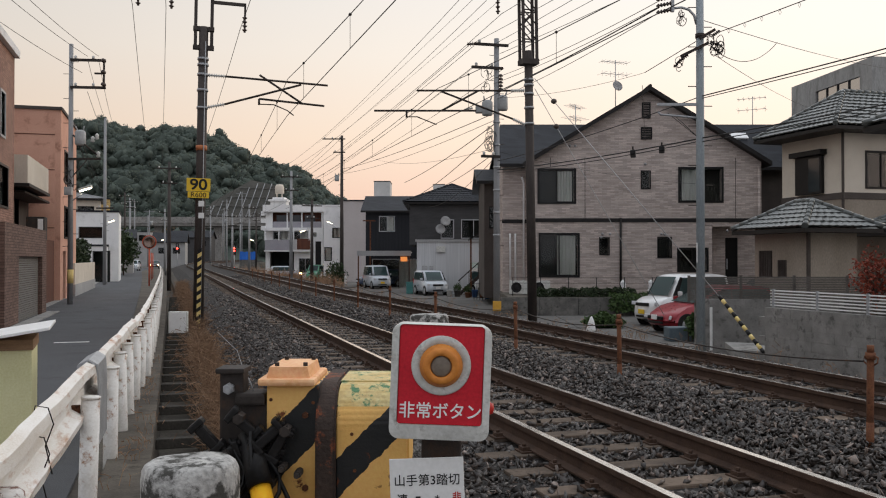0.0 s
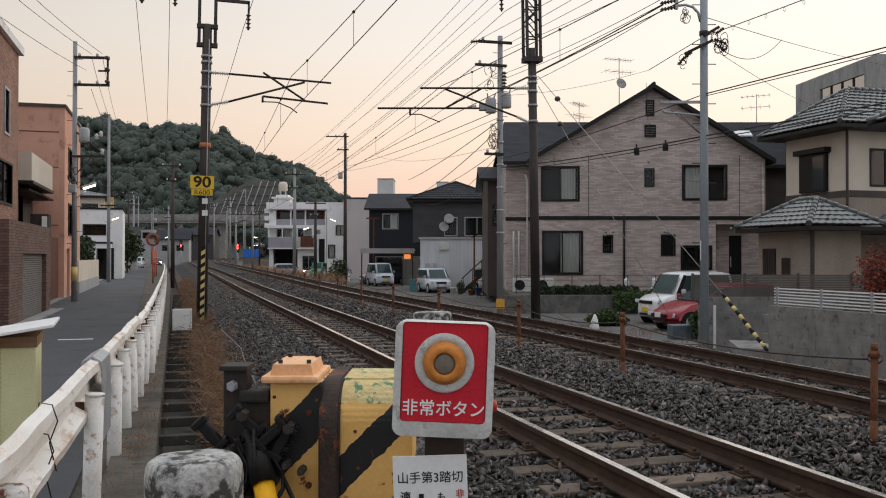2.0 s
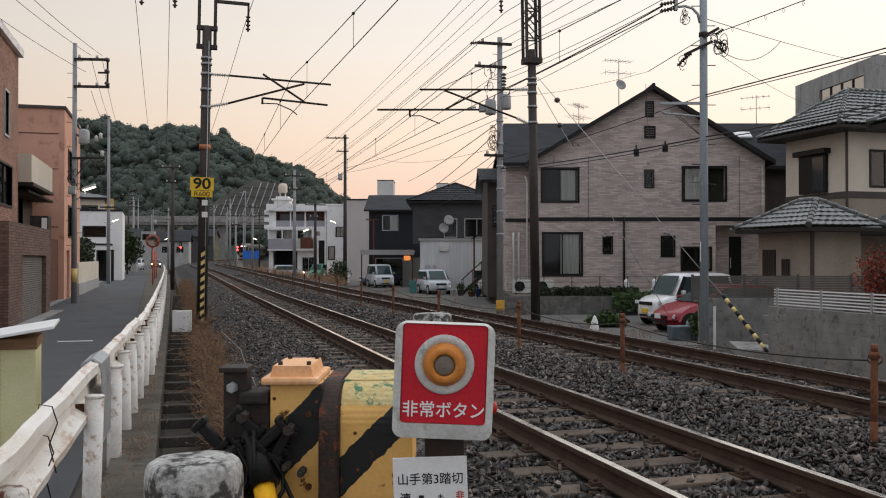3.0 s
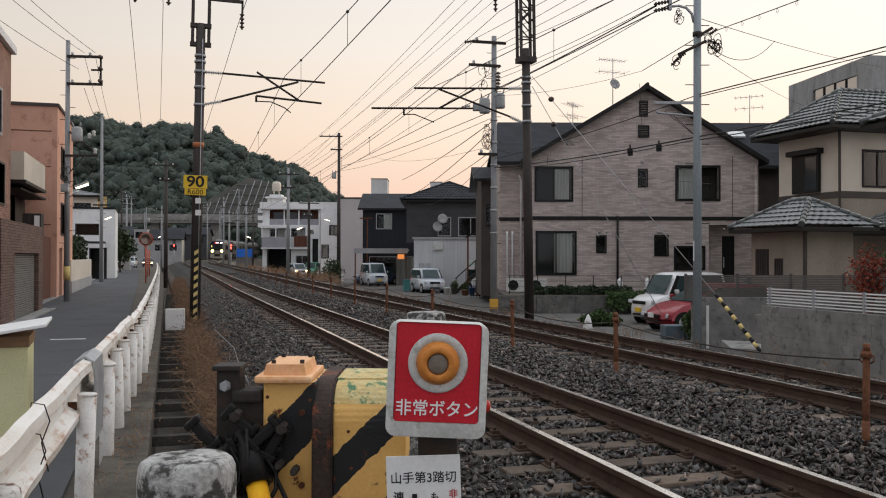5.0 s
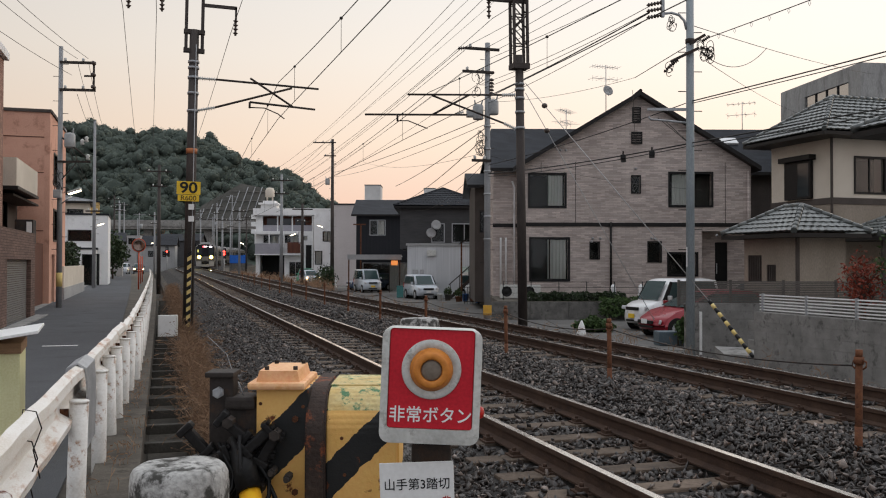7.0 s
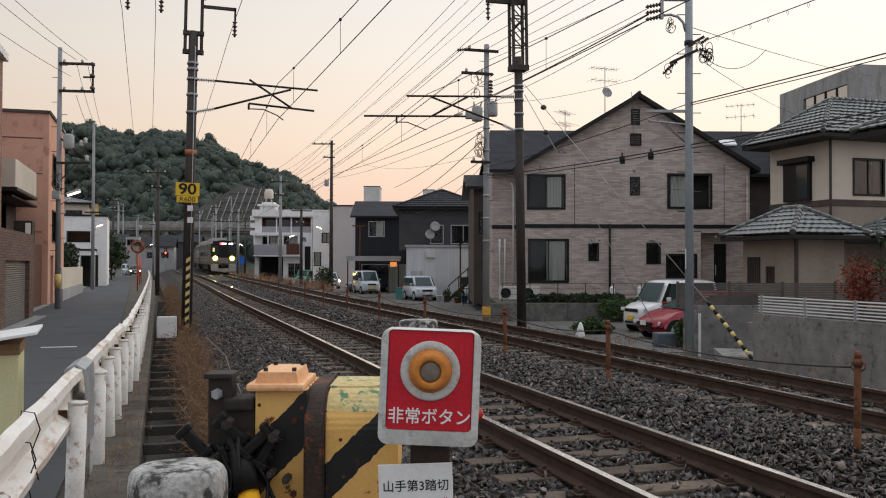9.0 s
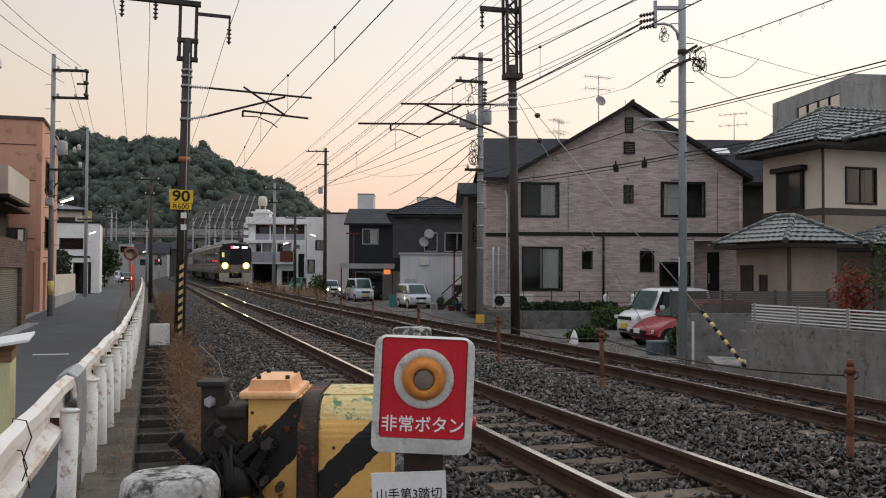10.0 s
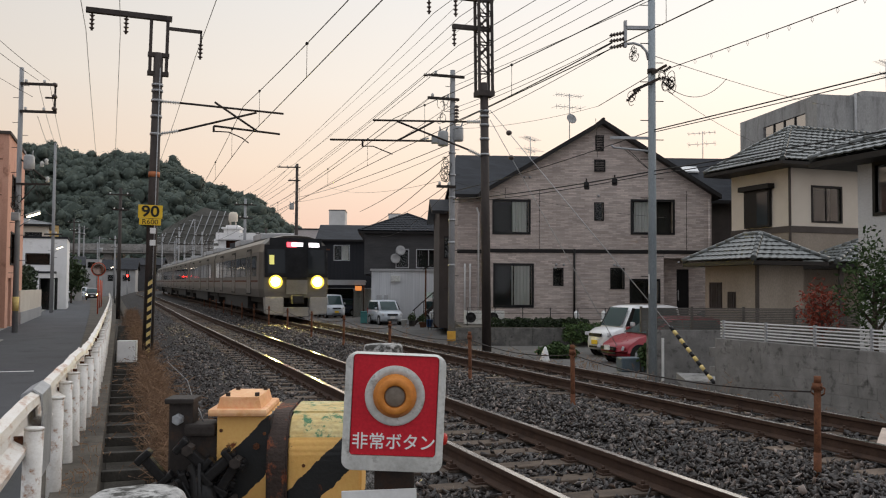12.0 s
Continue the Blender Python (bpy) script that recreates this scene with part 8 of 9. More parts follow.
    for a in range(4):
        rod(bm, (1.25 + 0.45 * math.cos(a * 1.57 + 0.8), 2 + 0.45 * math.sin(a * 1.57 + 0.8), 9.55), (1.25 + 0.45 * math.cos(a * 1.57 + 0.8), 2 + 0.45 * math.sin(a * 1.57 + 0.8), 10.15), 0.05, n=6)
    part("roof_tank", bm, M_cream_wall, b, "pale roof water tank")
    plain_house(lot(-13.2, 100, -0.95), 3.0, 8, 8.2, M_wallwhite, "white rendered house with a flat roof", [(1.0, 1.95, 4.75, 5.75), (0.15, 0.85, 2.2, 3.6), (1.4, 2.5, 0.2, 1.9)], "flat", M_wallwhite, curtain=(0.1, 0.9))
    plain_house(lot(-10.6, 93, -0.95), 2.9, 9, 8.3, M_pinkgrey, "plain pinkish grey rendered block beside the charcoal house", [], "flat")
    sg = holder("lit_sign", lot(-3.1, 71.7, -0.95), "small lit orange sign under the carport", "sign")
    add_box(sg, "panel", -0.26, 0.26, -0.08, 0.08, 2.15, 2.52, M_orange_sign, "", 0.02)
    for x in (-0.4, 0.4):
        add_box(sg, "leg", x - 0.03, x + 0.03, -0.03, 0.03, 0, 2.15, M_darksteel)
    tree = foliage("potted_shrub", lot(-8.7, 73.5, -0.95), (1.6, 1.2, 2.2), 700, 0.12, M_leafdark, "dark shrub beside the carport", "plant", None, 31)
    # towers and roofs in the distance
    for x, d, w, hgt, lab in ((-12.6, 165, 2.9, 16.5, "plain pale stair tower above the roofs"), (-2.4, 220, 2.9, 20.5, "distant grey apartment tower"), (-12, 230, 13, 17, "distant long grey apartment block")):
        plain_house(lot(x, d, -0.95), w, 6, hgt, M_palewall, lab, [], "flat", name="tower" if w < 5 else "apartment_block")
    for k, (x, d, w, hh, mt) in enumerate(((-62, 205, 9, 7, M_greyclad), (-73, 200, 8, 8, M_wallgrey), (-22, 168, 6, 6, M_brownclad), (-68, 170, 7, 6, M_wallwhite), (-20, 150, 7, 6, M_wallgrey), (-14, 140, 6, 6.5, M_brownclad), (-80, 150, 9, 8, M_cream_wall), (-60, 150, 6, 5, M_wallgrey))):
        plain_house(lot(x, d, -0.6, 6), w, 8, hh, mt, "distant low house along the railway", [(0.8, 2.2, hh - 1.9, hh - 0.7), (w - 2.4, w - 1.0, hh - 1.9, hh - 0.7)], ("side", "flat", "hip")[k % 3], M_slate, 1.6)
    bl = holder("blue_tarpaulin", lot(-33.7, 150, -0.95), "bright blue sheeting on a low grey wall", "tarpaulin")
    add_box(bl, "base_wall", 0, 2.7, 0, 0.2, 0, 2.3, M_conc_dark, "grey concrete wall")
    for k in range(5):
        add_box(bl, "sheet", k * 0.54, k * 0.54 + 0.52, -0.08, 0.0, 2.25, 3.6 - 0.05 * (k % 2), M_blue)
    # road viaduct before the hill
    v = holder("viaduct", lot(-105, 225, -0.6, 3), "concrete road viaduct before the hill", "bridge", kind="structure")
    add_box(v, "deck", 0, 75, 0, 8, 10.4, 11.5, M_concrete)
    add_box(v, "parapet", 0, 75, -0.3, 0, 11.0, 12.6, M_concrete)
    for k in range(5):
        add_box(v, "pier", 2 + 15 * k, 4 + 15 * k, 2, 6, 0, 10.4, M_concrete)
    for k in range(14):
        p_ = holder("line_mast", lot(-92 + 4.6 * k + 1.5 * math.sin(k * 2.3), 212 - 9 * (k % 4), -0.6, 15), "distant grey line mast with short arms", "line mast", "line masts")
        hh = 11 + (k * 5 % 7) * 0.8
        part("post", rod(bmesh.new(), (0, 0, 0), (0, 0, hh), 0.13, 0.1, n=6), M_pole_conc, p_)
        for z, w in ((hh - 0.4, 1.2), (hh - 1.6, 0.9)):
            part("arm", box(bmesh.new(), -w, w, -0.06, 0.06, z, z + 0.1), M_pole_conc, p_)
        if k % 3 == 0:
            part("transformer", rod(bmesh.new(), (0.4, 0, hh - 3.4), (0.4, 0, hh - 2.4), 0.3, n=10), M_trafo, p_)


M_pinkgrey = surface("pinkish_grey_render", (0.46, 0.42, 0.41), (0.54, 0.5, 0.49), 0.5, 0.9, 0.15, 20, stretch=(1, 1, 0.4))
M_orange_sign = glow("orange_sign_glow", (1.0, 0.33, 0.08), 0.55)
M_lilac = surface("lilac_panel", (0.3, 0.29, 0.32), (0.36, 0.35, 0.38), 1, 0.7, 0.1, 20)
far_side()


def make_hill():
    """A wooded hill: bare slope, and tree crowns of leaf blades over it in one mesh."""
    prof = [(-420, 58), (-330, 60), (-195, 52), (-161, 54), (-137, 52), (-129, 54), (-112, 50), (-95, 51), (-79, 46), (-69, 41), (-56, 38), (-49, 34), (-42, 27), (-34, 18), (-22, 11), (0, 9), (60, 8), (200, 6)]

    def ridge(x):
        for (a, za), (b, zb) in zip(prof, prof[1:]):
            if x <= b:
                return za + (zb - za) * (x - a) / (b - a)
        return 6.0

    def height(x, y):
        f = max(0.0, min(1.0, (y - 232) / 100))
        f = f * f * (3 - 2 * f)
        back = max(0.0, 1 - max(0.0, y - 350) / 150)
        return (ridge(x) - 5) * f * back - 1 + 2.5 * f * noise.noise((x * 0.03, y * 0.03, 5))
    bm = bmesh.new()
    xs = [-420 + 4 * i for i in range(156)]
    ys = [232 + 4 * j for j in range(68)]
    g = [[bm.verts.new((x * y / 330, y, height(x, y) + (2.2 * abs(noise.noise((x * 0.11, y * 0.11, 8))) + 0.9 * noise.noise((x * 0.35, y * 0.35, 2))) * min(1, max(0, height(x, y) / 6)))) for x in xs] for y in ys]
    for j in range(len(ys) - 1):
        for i in range(len(xs) - 1):
            bm.faces.new((g[j][i], g[j][i + 1], g[j + 1][i + 1], g[j + 1][i])).smooth = True
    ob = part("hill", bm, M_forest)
    ob.matrix_basis = lot(0, 0)
    tagged(ob, "dark wooded hill closing the view", "hill", kind="structure")
    rg = np.random.default_rng(11)
    bm = bmesh.new()
    bmesh.ops.create_icosphere(bm, subdivisions=2, radius=1)
    lump = np.array([v.co[:] for v in bm.verts])
    tris = np.array([[v.index for v in f.verts] for f in bm.faces])
    bm.free()
    vs, fs, mi, base = [], [], [], 0
    n = 0
    while n < 3400:
        x, y = rg.uniform(-330, 80), rg.uniform(236, 352)
        n += 1
        z = height(x, y)
        if z < 2 or (-86 < x < -66 and 238 < y < 256):
            continue
        r = rg.uniform(2.4, 4.6)
        kind = 1 if (rg.random() < 0.006 or (-112 < x < -98 and 240 < y < 258)) else (2 if rg.random() < 0.35 else 0)
        for j in range(4):
            q = r * (0.75 if j == 0 else rg.uniform(0.3, 0.55))
            c = np.array([x * y / 330, y, z + r * 0.45]) + (0 if j == 0 else 1) * rg.normal(0, 0.5, 3) * r * np.array([1, 1, 0.7])
            # inner lump in a darker leaf colour, painting the shade between the sprays
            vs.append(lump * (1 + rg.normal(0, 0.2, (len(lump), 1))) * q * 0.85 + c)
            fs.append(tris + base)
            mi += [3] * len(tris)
            base += len(lump)
            # sprays of leaves that cover the lump and break its outline
            m = 64
            o = rg.normal(size=(m, 3))
            o[:, 2] = np.abs(o[:, 2]) * 1.2 - 0.3
            o /= np.linalg.norm(o, axis=1, keepdims=True)
            face = o + rg.normal(0, 0.3, (m, 3))
            a = np.cross(face, rg.normal(size=(m, 3)))
            a /= np.linalg.norm(a, axis=1, keepdims=True)
            b = np.cross(face, a)
            b /= np.linalg.norm(b, axis=1, keepdims=True)
            cc = c + o * q * rg.uniform(0.75, 1.2, (m, 1))
            ln = rg.uniform(0.2, 0.5, (m, 1))
            vs.append(np.stack([cc - a * ln, cc + b * ln * 0.9, cc + a * ln], 1).reshape(-1, 3))
            fs.append(np.arange(3 * m).reshape(-1, 3) + base)
            mi += [kind] * m
            base += 3 * m
    v, f = np.concatenate(vs), np.concatenate(fs)
    me = bpy.data.meshes.new("forest")
    me.vertices.add(len(v))
    me.vertices.foreach_set("co", v.ravel())
    me.loops.add(len(f) * 3)
    me.loops.foreach_set("vertex_index", f.ravel().astype(np.int32))
    me.polygons.add(len(f))
    me.polygons.foreach_set("loop_start", np.arange(0, len(f) * 3, 3, dtype=np.int32))
    me.update(calc_edges=True)
    for mt in (M_forest, M_autumn, M_forest2, M_forest_inner_shade):
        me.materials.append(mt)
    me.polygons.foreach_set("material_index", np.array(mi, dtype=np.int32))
    ob = part("forest", me, M_forest)
    ob.matrix_basis = lot(0, 0)
    tagged(ob, "dense dark evergreen wood with a few autumn trees", "forest", kind="stuff")
    # concrete-framed cutting on the hillside
    s = holder("hillside_frame", lot(-64.5, 238, 9.5, 8), "grey concrete frame holding the cut hillside", "retaining slope", kind="structure")
    bm = bmesh.new()
    prism(bm, [(-0.6, 0), (16, 0), (20.5, 15), (13, 17), (3, 9)], 0, 0.5)
    part("slope", bm, M_cut, s).matrix_basis = pose(0, 0, 0, -36)
    for k in range(9):
        bm = bmesh.new()
        x = k * 1.9
        top = min(15.5, max(4.0, 6 + x * 0.85))
        rod(bm, (x, -0.3, 0.2), (x + 3.6 * top / 16, -0.3, top), 0.13, n=5)
        part("rib", bm, M_pole_conc, s).matrix_basis = pose(0, 0, 0, -36)
    for k in range(5):
        bm = bmesh.new()
        rod(bm, (max(0, k * 3.0 - 2), -0.3, 1 + k * 3.2), (16 + k * 0.9, -0.3, 1 + k * 3.2), 0.12, n=5)
        part("waler", bm, M_conc_dark, s).matrix_basis = pose(0, 0, 0, -36)


# Darker leaf tone for the inner lumps: crown shade put into the colour.
M_forest_inner_shade = surface("forest_leaf_painted_shade", (0.055, 0.071, 0.06), (0.078, 0.096, 0.08), 0.12, 0.9, 0.3, 1.2)
# Lighter trees, with the same distance haze mixed into their leaf colour.
M_forest2 = surface("hazed_forest_leaf_light", (0.088, 0.106, 0.082), (0.12, 0.136, 0.104), 0.12, 0.85, 0.2, 1.2, random_tint=0.08)
M_autumn = surface("autumn_leaf", (0.13, 0.075, 0.045), (0.17, 0.1, 0.06), 0.2, 0.85, 0.1, 2, random_tint=0.4)
M_cut = surface("cut_slope", (0.06, 0.06, 0.052), (0.1, 0.095, 0.085), 0.15, 0.95, 0.3, 2)
make_hill()


# ---- vehicles ----
M_tyre = surface("tyre", (0.015, 0.015, 0.015), (0.025, 0.025, 0.025), 8, 0.85, 0.1, 60)
M_carglass = glass("car_glass", (0.07, 0.115, 0.115), 0.05)
M_lampglass = surface("lamp_glass", (0.5, 0.5, 0.51), (0.62, 0.62, 0.63), 6, 0.18, 0, 40)
M_tail = surface("tail_lens", (0.3, 0.01, 0.01), (0.4, 0.02, 0.02), 6, 0.25, 0, 40)


def car_paint(name, c):
    mt = surface(name, tuple(0.92 * v for v in c), c, 2, 0.3, 0, 40, amount=0.08, spec=0.6)
    mt.node_tree.nodes["Principled BSDF"].inputs["Coat Weight"].default_value = 0.6
    return mt


def sliced(bm, outline, hw, nose=0.2, tail=0.12, lean=0.0, crown=0.03, n=12):
    """A car shell: the side outline carried across its width, ends rounded in plan, sides leaning in."""
    x0, x1 = min(p[0] for p in outline), max(p[0] for p in outline)
    z0, z1 = min(p[1] for p in outline), max(p[1] for p in outline)
    rings = []
    for j in range(n + 1):
        t = math.sin(math.pi * (j / n - 0.5))
        row = []
        for x, z in outline:
            f, b = max(0.0, 1 - (x - x0) / 0.8), max(0.0, 1 - (x1 - x) / 0.6)
            up = (z - z0) / (z1 - z0)
            row.append(bm.verts.new((x + nose * f * abs(t) ** 3 - tail * b * abs(t) ** 3, hw * t * (1 - lean * up) * (1 - 0.03 * f - 0.03 * b), z - crown * up * t * t)))
        rings.append(row)
    m = len(outline)
    for q0, q1 in zip(rings, rings[1:]):
        for k in range(m):
            bm.faces.new((q0[k], q0[(k + 1) % m], q1[(k + 1) % m], q1[k]))
    bm.faces.new(rings[0])
    bm.faces.new(rings[-1][::-1])
    bmesh.ops.recalc_face_normals(bm, faces=bm.faces)
    side = [e for e in bm.edges if len({round(v.co.y, 3) for v in e.verts}) == 1 and abs(e.verts[0].co.y) > 0.7 * hw and len(e.link_faces) == 2 and any(len(f.verts) == m for f in e.link_faces)]
    bmesh.ops.bevel(bm, geom=side, offset=0.03, segments=2, affect="EDGES")
    return bm


def make_car(m, paint, label, L=3.4, W=1.48, H=1.78, hood=0.72, hood_z=1.02, screen=0.55, rear=0.12, glowing=None, group="parked cars", category="car", drop=0.06):
    """A small car, front towards -x: rounded nose, hood, raked screen, roof; tapered cabin, glass, lamps, wheels."""
    t = holder("car", m, label, category, group)
    hw = W / 2
    nz = hood_z - drop
    body = [(0.12, 0.24), (0.03, 0.3), (0.0, 0.45), (0.015, nz - 0.34), (0.05, nz - 0.2), (0.12, nz - 0.09), (0.26, nz - 0.03), (hood * 0.6, hood_z - drop * 0.35 - 0.01), (hood, hood_z),
            (L - 0.08, hood_z), (L - 0.02, hood_z - 0.12), (L, 0.6), (L - 0.02, 0.34), (L - 0.1, 0.24)]
    part("body", sliced(bmesh.new(), body, hw, 0.22, 0.12, 0.03), paint, t, smooth=True)
    cab = [(hood - 0.05, hood_z - 0.04), (hood + screen * 0.5 - 0.025, (hood_z + H) / 2 - 0.05), (hood + screen, H - 0.06), (hood + screen + 0.3, H), (L - rear - 0.4, H - 0.005), (L - rear - 0.06, H - 0.06), (L - rear * 0.5 - 0.02, hood_z + 0.3), (L - 0.04, hood_z - 0.04)]
    part("cabin", sliced(bmesh.new(), cab, hw - 0.02, 0.07, 0.06, 0.13, 0.03), paint, t, smooth=True)

    def skin(name, pts, mat, lab=""):
        bm = bmesh.new()
        f = bm.faces.new([bm.verts.new(p) for p in pts])
        bmesh.ops.solidify(bm, geom=[f], thickness=0.012)
        return part(name, bm, mat, t, lab)
    z0, z1 = hood_z + 0.03, H - 0.13

    def side_y(z):
        return (hw - 0.02) * (1 - 0.13 * (z - hood_z + 0.04) / (H - hood_z + 0.04)) + 0.006
    ws = [(hood - 0.06 + (screen * 0.93) * f, y, hood_z + 0.02 + (H - hood_z - 0.12) * f) for f, y in ((0, -hw + 0.2), (0, hw - 0.2), (1, hw * 0.87 - 0.13), (1, -hw * 0.87 + 0.13))]
    skin("windscreen", ws, M_carglass)
    for sg in (-1, 1):
        q = [(hood + 0.24, z0), (hood + screen + 0.08, z1), (L * 0.55, z1), (L * 0.55, z0)]
        r_ = [(L * 0.555, z0), (L * 0.555, z1), (L - rear - 0.22, z1), (L - 0.2, z0)]
        for poly in (q, r_):
            pts = [(x, sg * side_y(z), z) for x, z in poly]
            skin("side_window", pts if sg > 0 else pts[::-1], M_carglass)
        bm = bmesh.new()
        prism(bm, [(hood + 0.02, z0 - 0.01), (hood + screen - 0.04, z1 + 0.02), (hood + screen + 0.06, z1), (hood + 0.22, z0 - 0.01)], sg * side_y(z0) - 0.03, sg * side_y(z0) + 0.002)
        for v in bm.verts:
            v.co.y *= side_y(v.co.z) / side_y(z0)
        part("pillar", bm, M_black, t)
        bm = bmesh.new()
        box(bm, hood + 0.2, hood + 0.3, sg * (hw - 0.01), sg * (hw + 0.16), hood_z + 0.03, hood_z + 0.17, 0.03)
        part("wing_mirror", bm, paint, t)
        bm = bmesh.new()
        box(bm, -0.03, 0.05, -0.15, 0.15, -0.065, 0.065, 0.03)
        part("headlight", bm, glowing or M_lampglass, t).matrix_basis = pose(0.155, sg * (hw - 0.19), nz - 0.19, 0, 14, sg * 32)
        bm = bmesh.new()
        box(bm, L - 0.14, L - 0.03, sg * (hw - 0.16), sg * (hw - 0.03), 0.7, 1.05, 0.02)
        part("tail_light", bm, M_tail, t)
        bm = bmesh.new()
        box(bm, 1.15, L * 0.55, sg * (hw - 0.01), sg * (hw + 0.002), hood_z - 0.16, hood_z - 0.13, 0.002)
        part("door_line", bm, paint, t)
        for x in (0.66, L - 0.62):
            wheel = part("wheel", rod(bmesh.new(), (0, 0, -0.08), (0, 0, 0.08), 0.285, n=24), M_tyre, t)
            wheel.matrix_basis = pose(x, sg * (hw - 0.085), 0.285, 90)
            bm = bmesh.new()
            lathe(bm, [(0.19, -0.09), (0.19, 0.09), (0.15, 0.085), (0.05, 0.095), (0.01, 0.095)], 18)
            part("rim", bm, M_galv, wheel).matrix_basis = pose(0, 0, 0.0, 180 if sg > 0 else 0)
            arch = part("wheel_arch", rod(bmesh.new(), (0, 0, -0.02), (0, 0, 0.02), 0.335, n=24), M_black, t)
            arch.matrix_basis = pose(x, sg * (hw - 0.022), 0.3, 90)
    bm = bmesh.new()
    box(bm, -0.012, 0.05, -hw + 0.4, hw - 0.4, nz - 0.27, nz - 0.16, 0.015)
    part("grille", bm, M_black, t)
    bm = bmesh.new()
    box(bm, -0.008, 0.05, -hw + 0.4, hw - 0.4, 0.31, 0.38, 0.02)
    part("air_intake", bm, M_black, t)
    bm = bmesh.new()
    box(bm, -0.035, -0.01, -0.165, 0.165, 0.43, 0.58, 0.006)
    part("number_plate", bm, M_yellow_clean if H > 1.7 else M_sheet, t)
    return t


P_white = car_paint("white_car_paint", (0.75, 0.75, 0.74))
P_red = car_paint("red_car_paint", (0.27, 0.008, 0.018))
P_red.node_tree.nodes["Principled BSDF"].inputs["Coat Weight"].default_value = 0.25
P_red.node_tree.nodes["Principled BSDF"].inputs["Specular IOR Level"].default_value = 0.3
P_silver = car_paint("silver_car_paint", (0.5, 0.54, 0.58))
P_blue = car_paint("dark_blue_car_paint", (0.04, 0.07, 0.14))
P_green = car_paint("green_car_paint", (0.12, 0.4, 0.25))
P_black = car_paint("black_car_paint", (0.02, 0.02, 0.022))
make_car(lot(6.85, 31.2, -0.93, 24), P_white, "white boxy small car on the parking pad", H=1.8, hood=0.74, hood_z=1.04, screen=0.42, drop=0.07)
make_car(lot(6.62, 28.3, -0.93, 17), P_red, "red compact car on the parking pad", L=4.1, W=1.66, H=1.48, hood=1.05, hood_z=0.94, screen=0.95, rear=0.35, drop=0.24)
make_car(lot(11.2, 36.2, -0.93, 10), P_black, "dark car parked behind the fence", L=4.2, W=1.7, H=1.6, hood=1.0, hood_z=0.95, screen=0.7)
make_car(lot(15.0, 35.5, -0.93, 10), P_white, "white car parked behind the fence", L=4.2, W=1.7, H=1.75, hood=1.0, hood_z=0.95, screen=0.7)
make_car(lot(-4.7, 70.5, -0.95, 110), P_silver, "pale silver-blue small van parked on the gravel", H=1.85, hood=0.45, hood_z=1.05, screen=0.5)
make_car(lot(-0.3, 57.6, -0.95, 108), P_silver, "pale silver small van parked by the workshop", H=1.6, hood=0.75, hood_z=0.95, screen=0.55)
make_car(lot(3.0, 61.0, -0.95, 130), P_white, "white car parked by the outdoor stair", L=3.9, W=1.65, H=1.55, hood=0.9, hood_z=0.95, screen=0.6)
make_car(lot(-7.2, 76, -0.95, 20), P_blue, "dark blue car under the carport", L=4.0, W=1.65, H=1.5, hood=0.9, hood_z=0.92, screen=0.7)
make_car(lot(-15.0, 103, -0.95, 80), P_green, "green and white small car by the white building", H=1.7, hood=0.6, hood_z=1.0, screen=0.5)
make_car(lot(-13.0, 101, -0.95, 80), P_black, "dark car parked by the white building", L=4.0, W=1.65, H=1.8, hood=0.9, hood_z=0.95, screen=0.5)
make_car(lot(-32.0, 88, -0.3, 120), P_white, "white small van at the side of the lane", H=1.85, hood=0.45, hood_z=1.05, screen=0.5)
make_car(lot(-44, 128, -0.3, 100), P_silver, "small pale car at the side of the lane", H=1.6)


def blades(name, places, mat, label, category, hmin, hmax, seed, per=1, lean=0.35, width=0.006):
    """Tufts of thin upright blades in one mesh."""
    rg = np.random.default_rng(seed)
    p = np.repeat(np.array(places, float), per, axis=0)
    n = len(p)
    p[:, :2] += rg.normal(0, 0.07, (n, 2))
    h = rg.uniform(hmin, hmax, (n, 1))
    d = rg.normal(0, lean, (n, 2))
    w = rg.normal(size=(n, 2))
    w = w / np.linalg.norm(w, axis=1, keepdims=True) * width
    h *= 0.55 + 0.9 * np.abs(np.sin(p[:, [1]] * 2.3 + 3 * p[:, [0]])) * rg.uniform(0.5, 1.0, (n, 1))
    z = np.zeros((n, 1))
    mid = p + np.concatenate([d * h * 0.35, h * 0.6], 1)
    tip = p + np.concatenate([d * h + rg.normal(0, 0.06, (n, 2)), h * rg.uniform(0.75, 1.0, (n, 1))], 1)
    w3 = np.concatenate([w, z], 1)
    reach = np.minimum(1.0, h / 0.45)
    out1 = mid + reach * np.concatenate([rg.normal(0, 0.09, (n, 2)), rg.uniform(0.0, 0.16, (n, 1))], 1)
    out2 = tip + reach * np.concatenate([rg.normal(0, 0.07, (n, 2)), rg.uniform(-0.12, 0.04, (n, 1))], 1)
    w2 = np.concatenate([z, z, np.abs(w[:, :1]) + 0.002], 1)
    v = np.stack([p - w3, p + w3, mid + w3 * 0.8, mid - w3 * 0.8, tip + w3 * 0.3, tip - w3 * 0.3, mid - w2, out1 - w2, out1 + w2, mid + w2, tip - w2, out2 - w2, out2 + w2, tip + w2], 1).reshape(-1, 3)
    f = []
    for k in range(0, 14 * n, 14):
        f += [(k, k + 1, k + 2, k + 3), (k + 3, k + 2, k + 4, k + 5), (k + 6, k + 7, k + 8, k + 9), (k + 10, k + 11, k + 12, k + 13)]
    me = bpy.data.meshes.new(name)
    me.from_pydata(v.tolist(), [], f)
    return tagged(part(name, me, mat), label, category, kind="stuff")


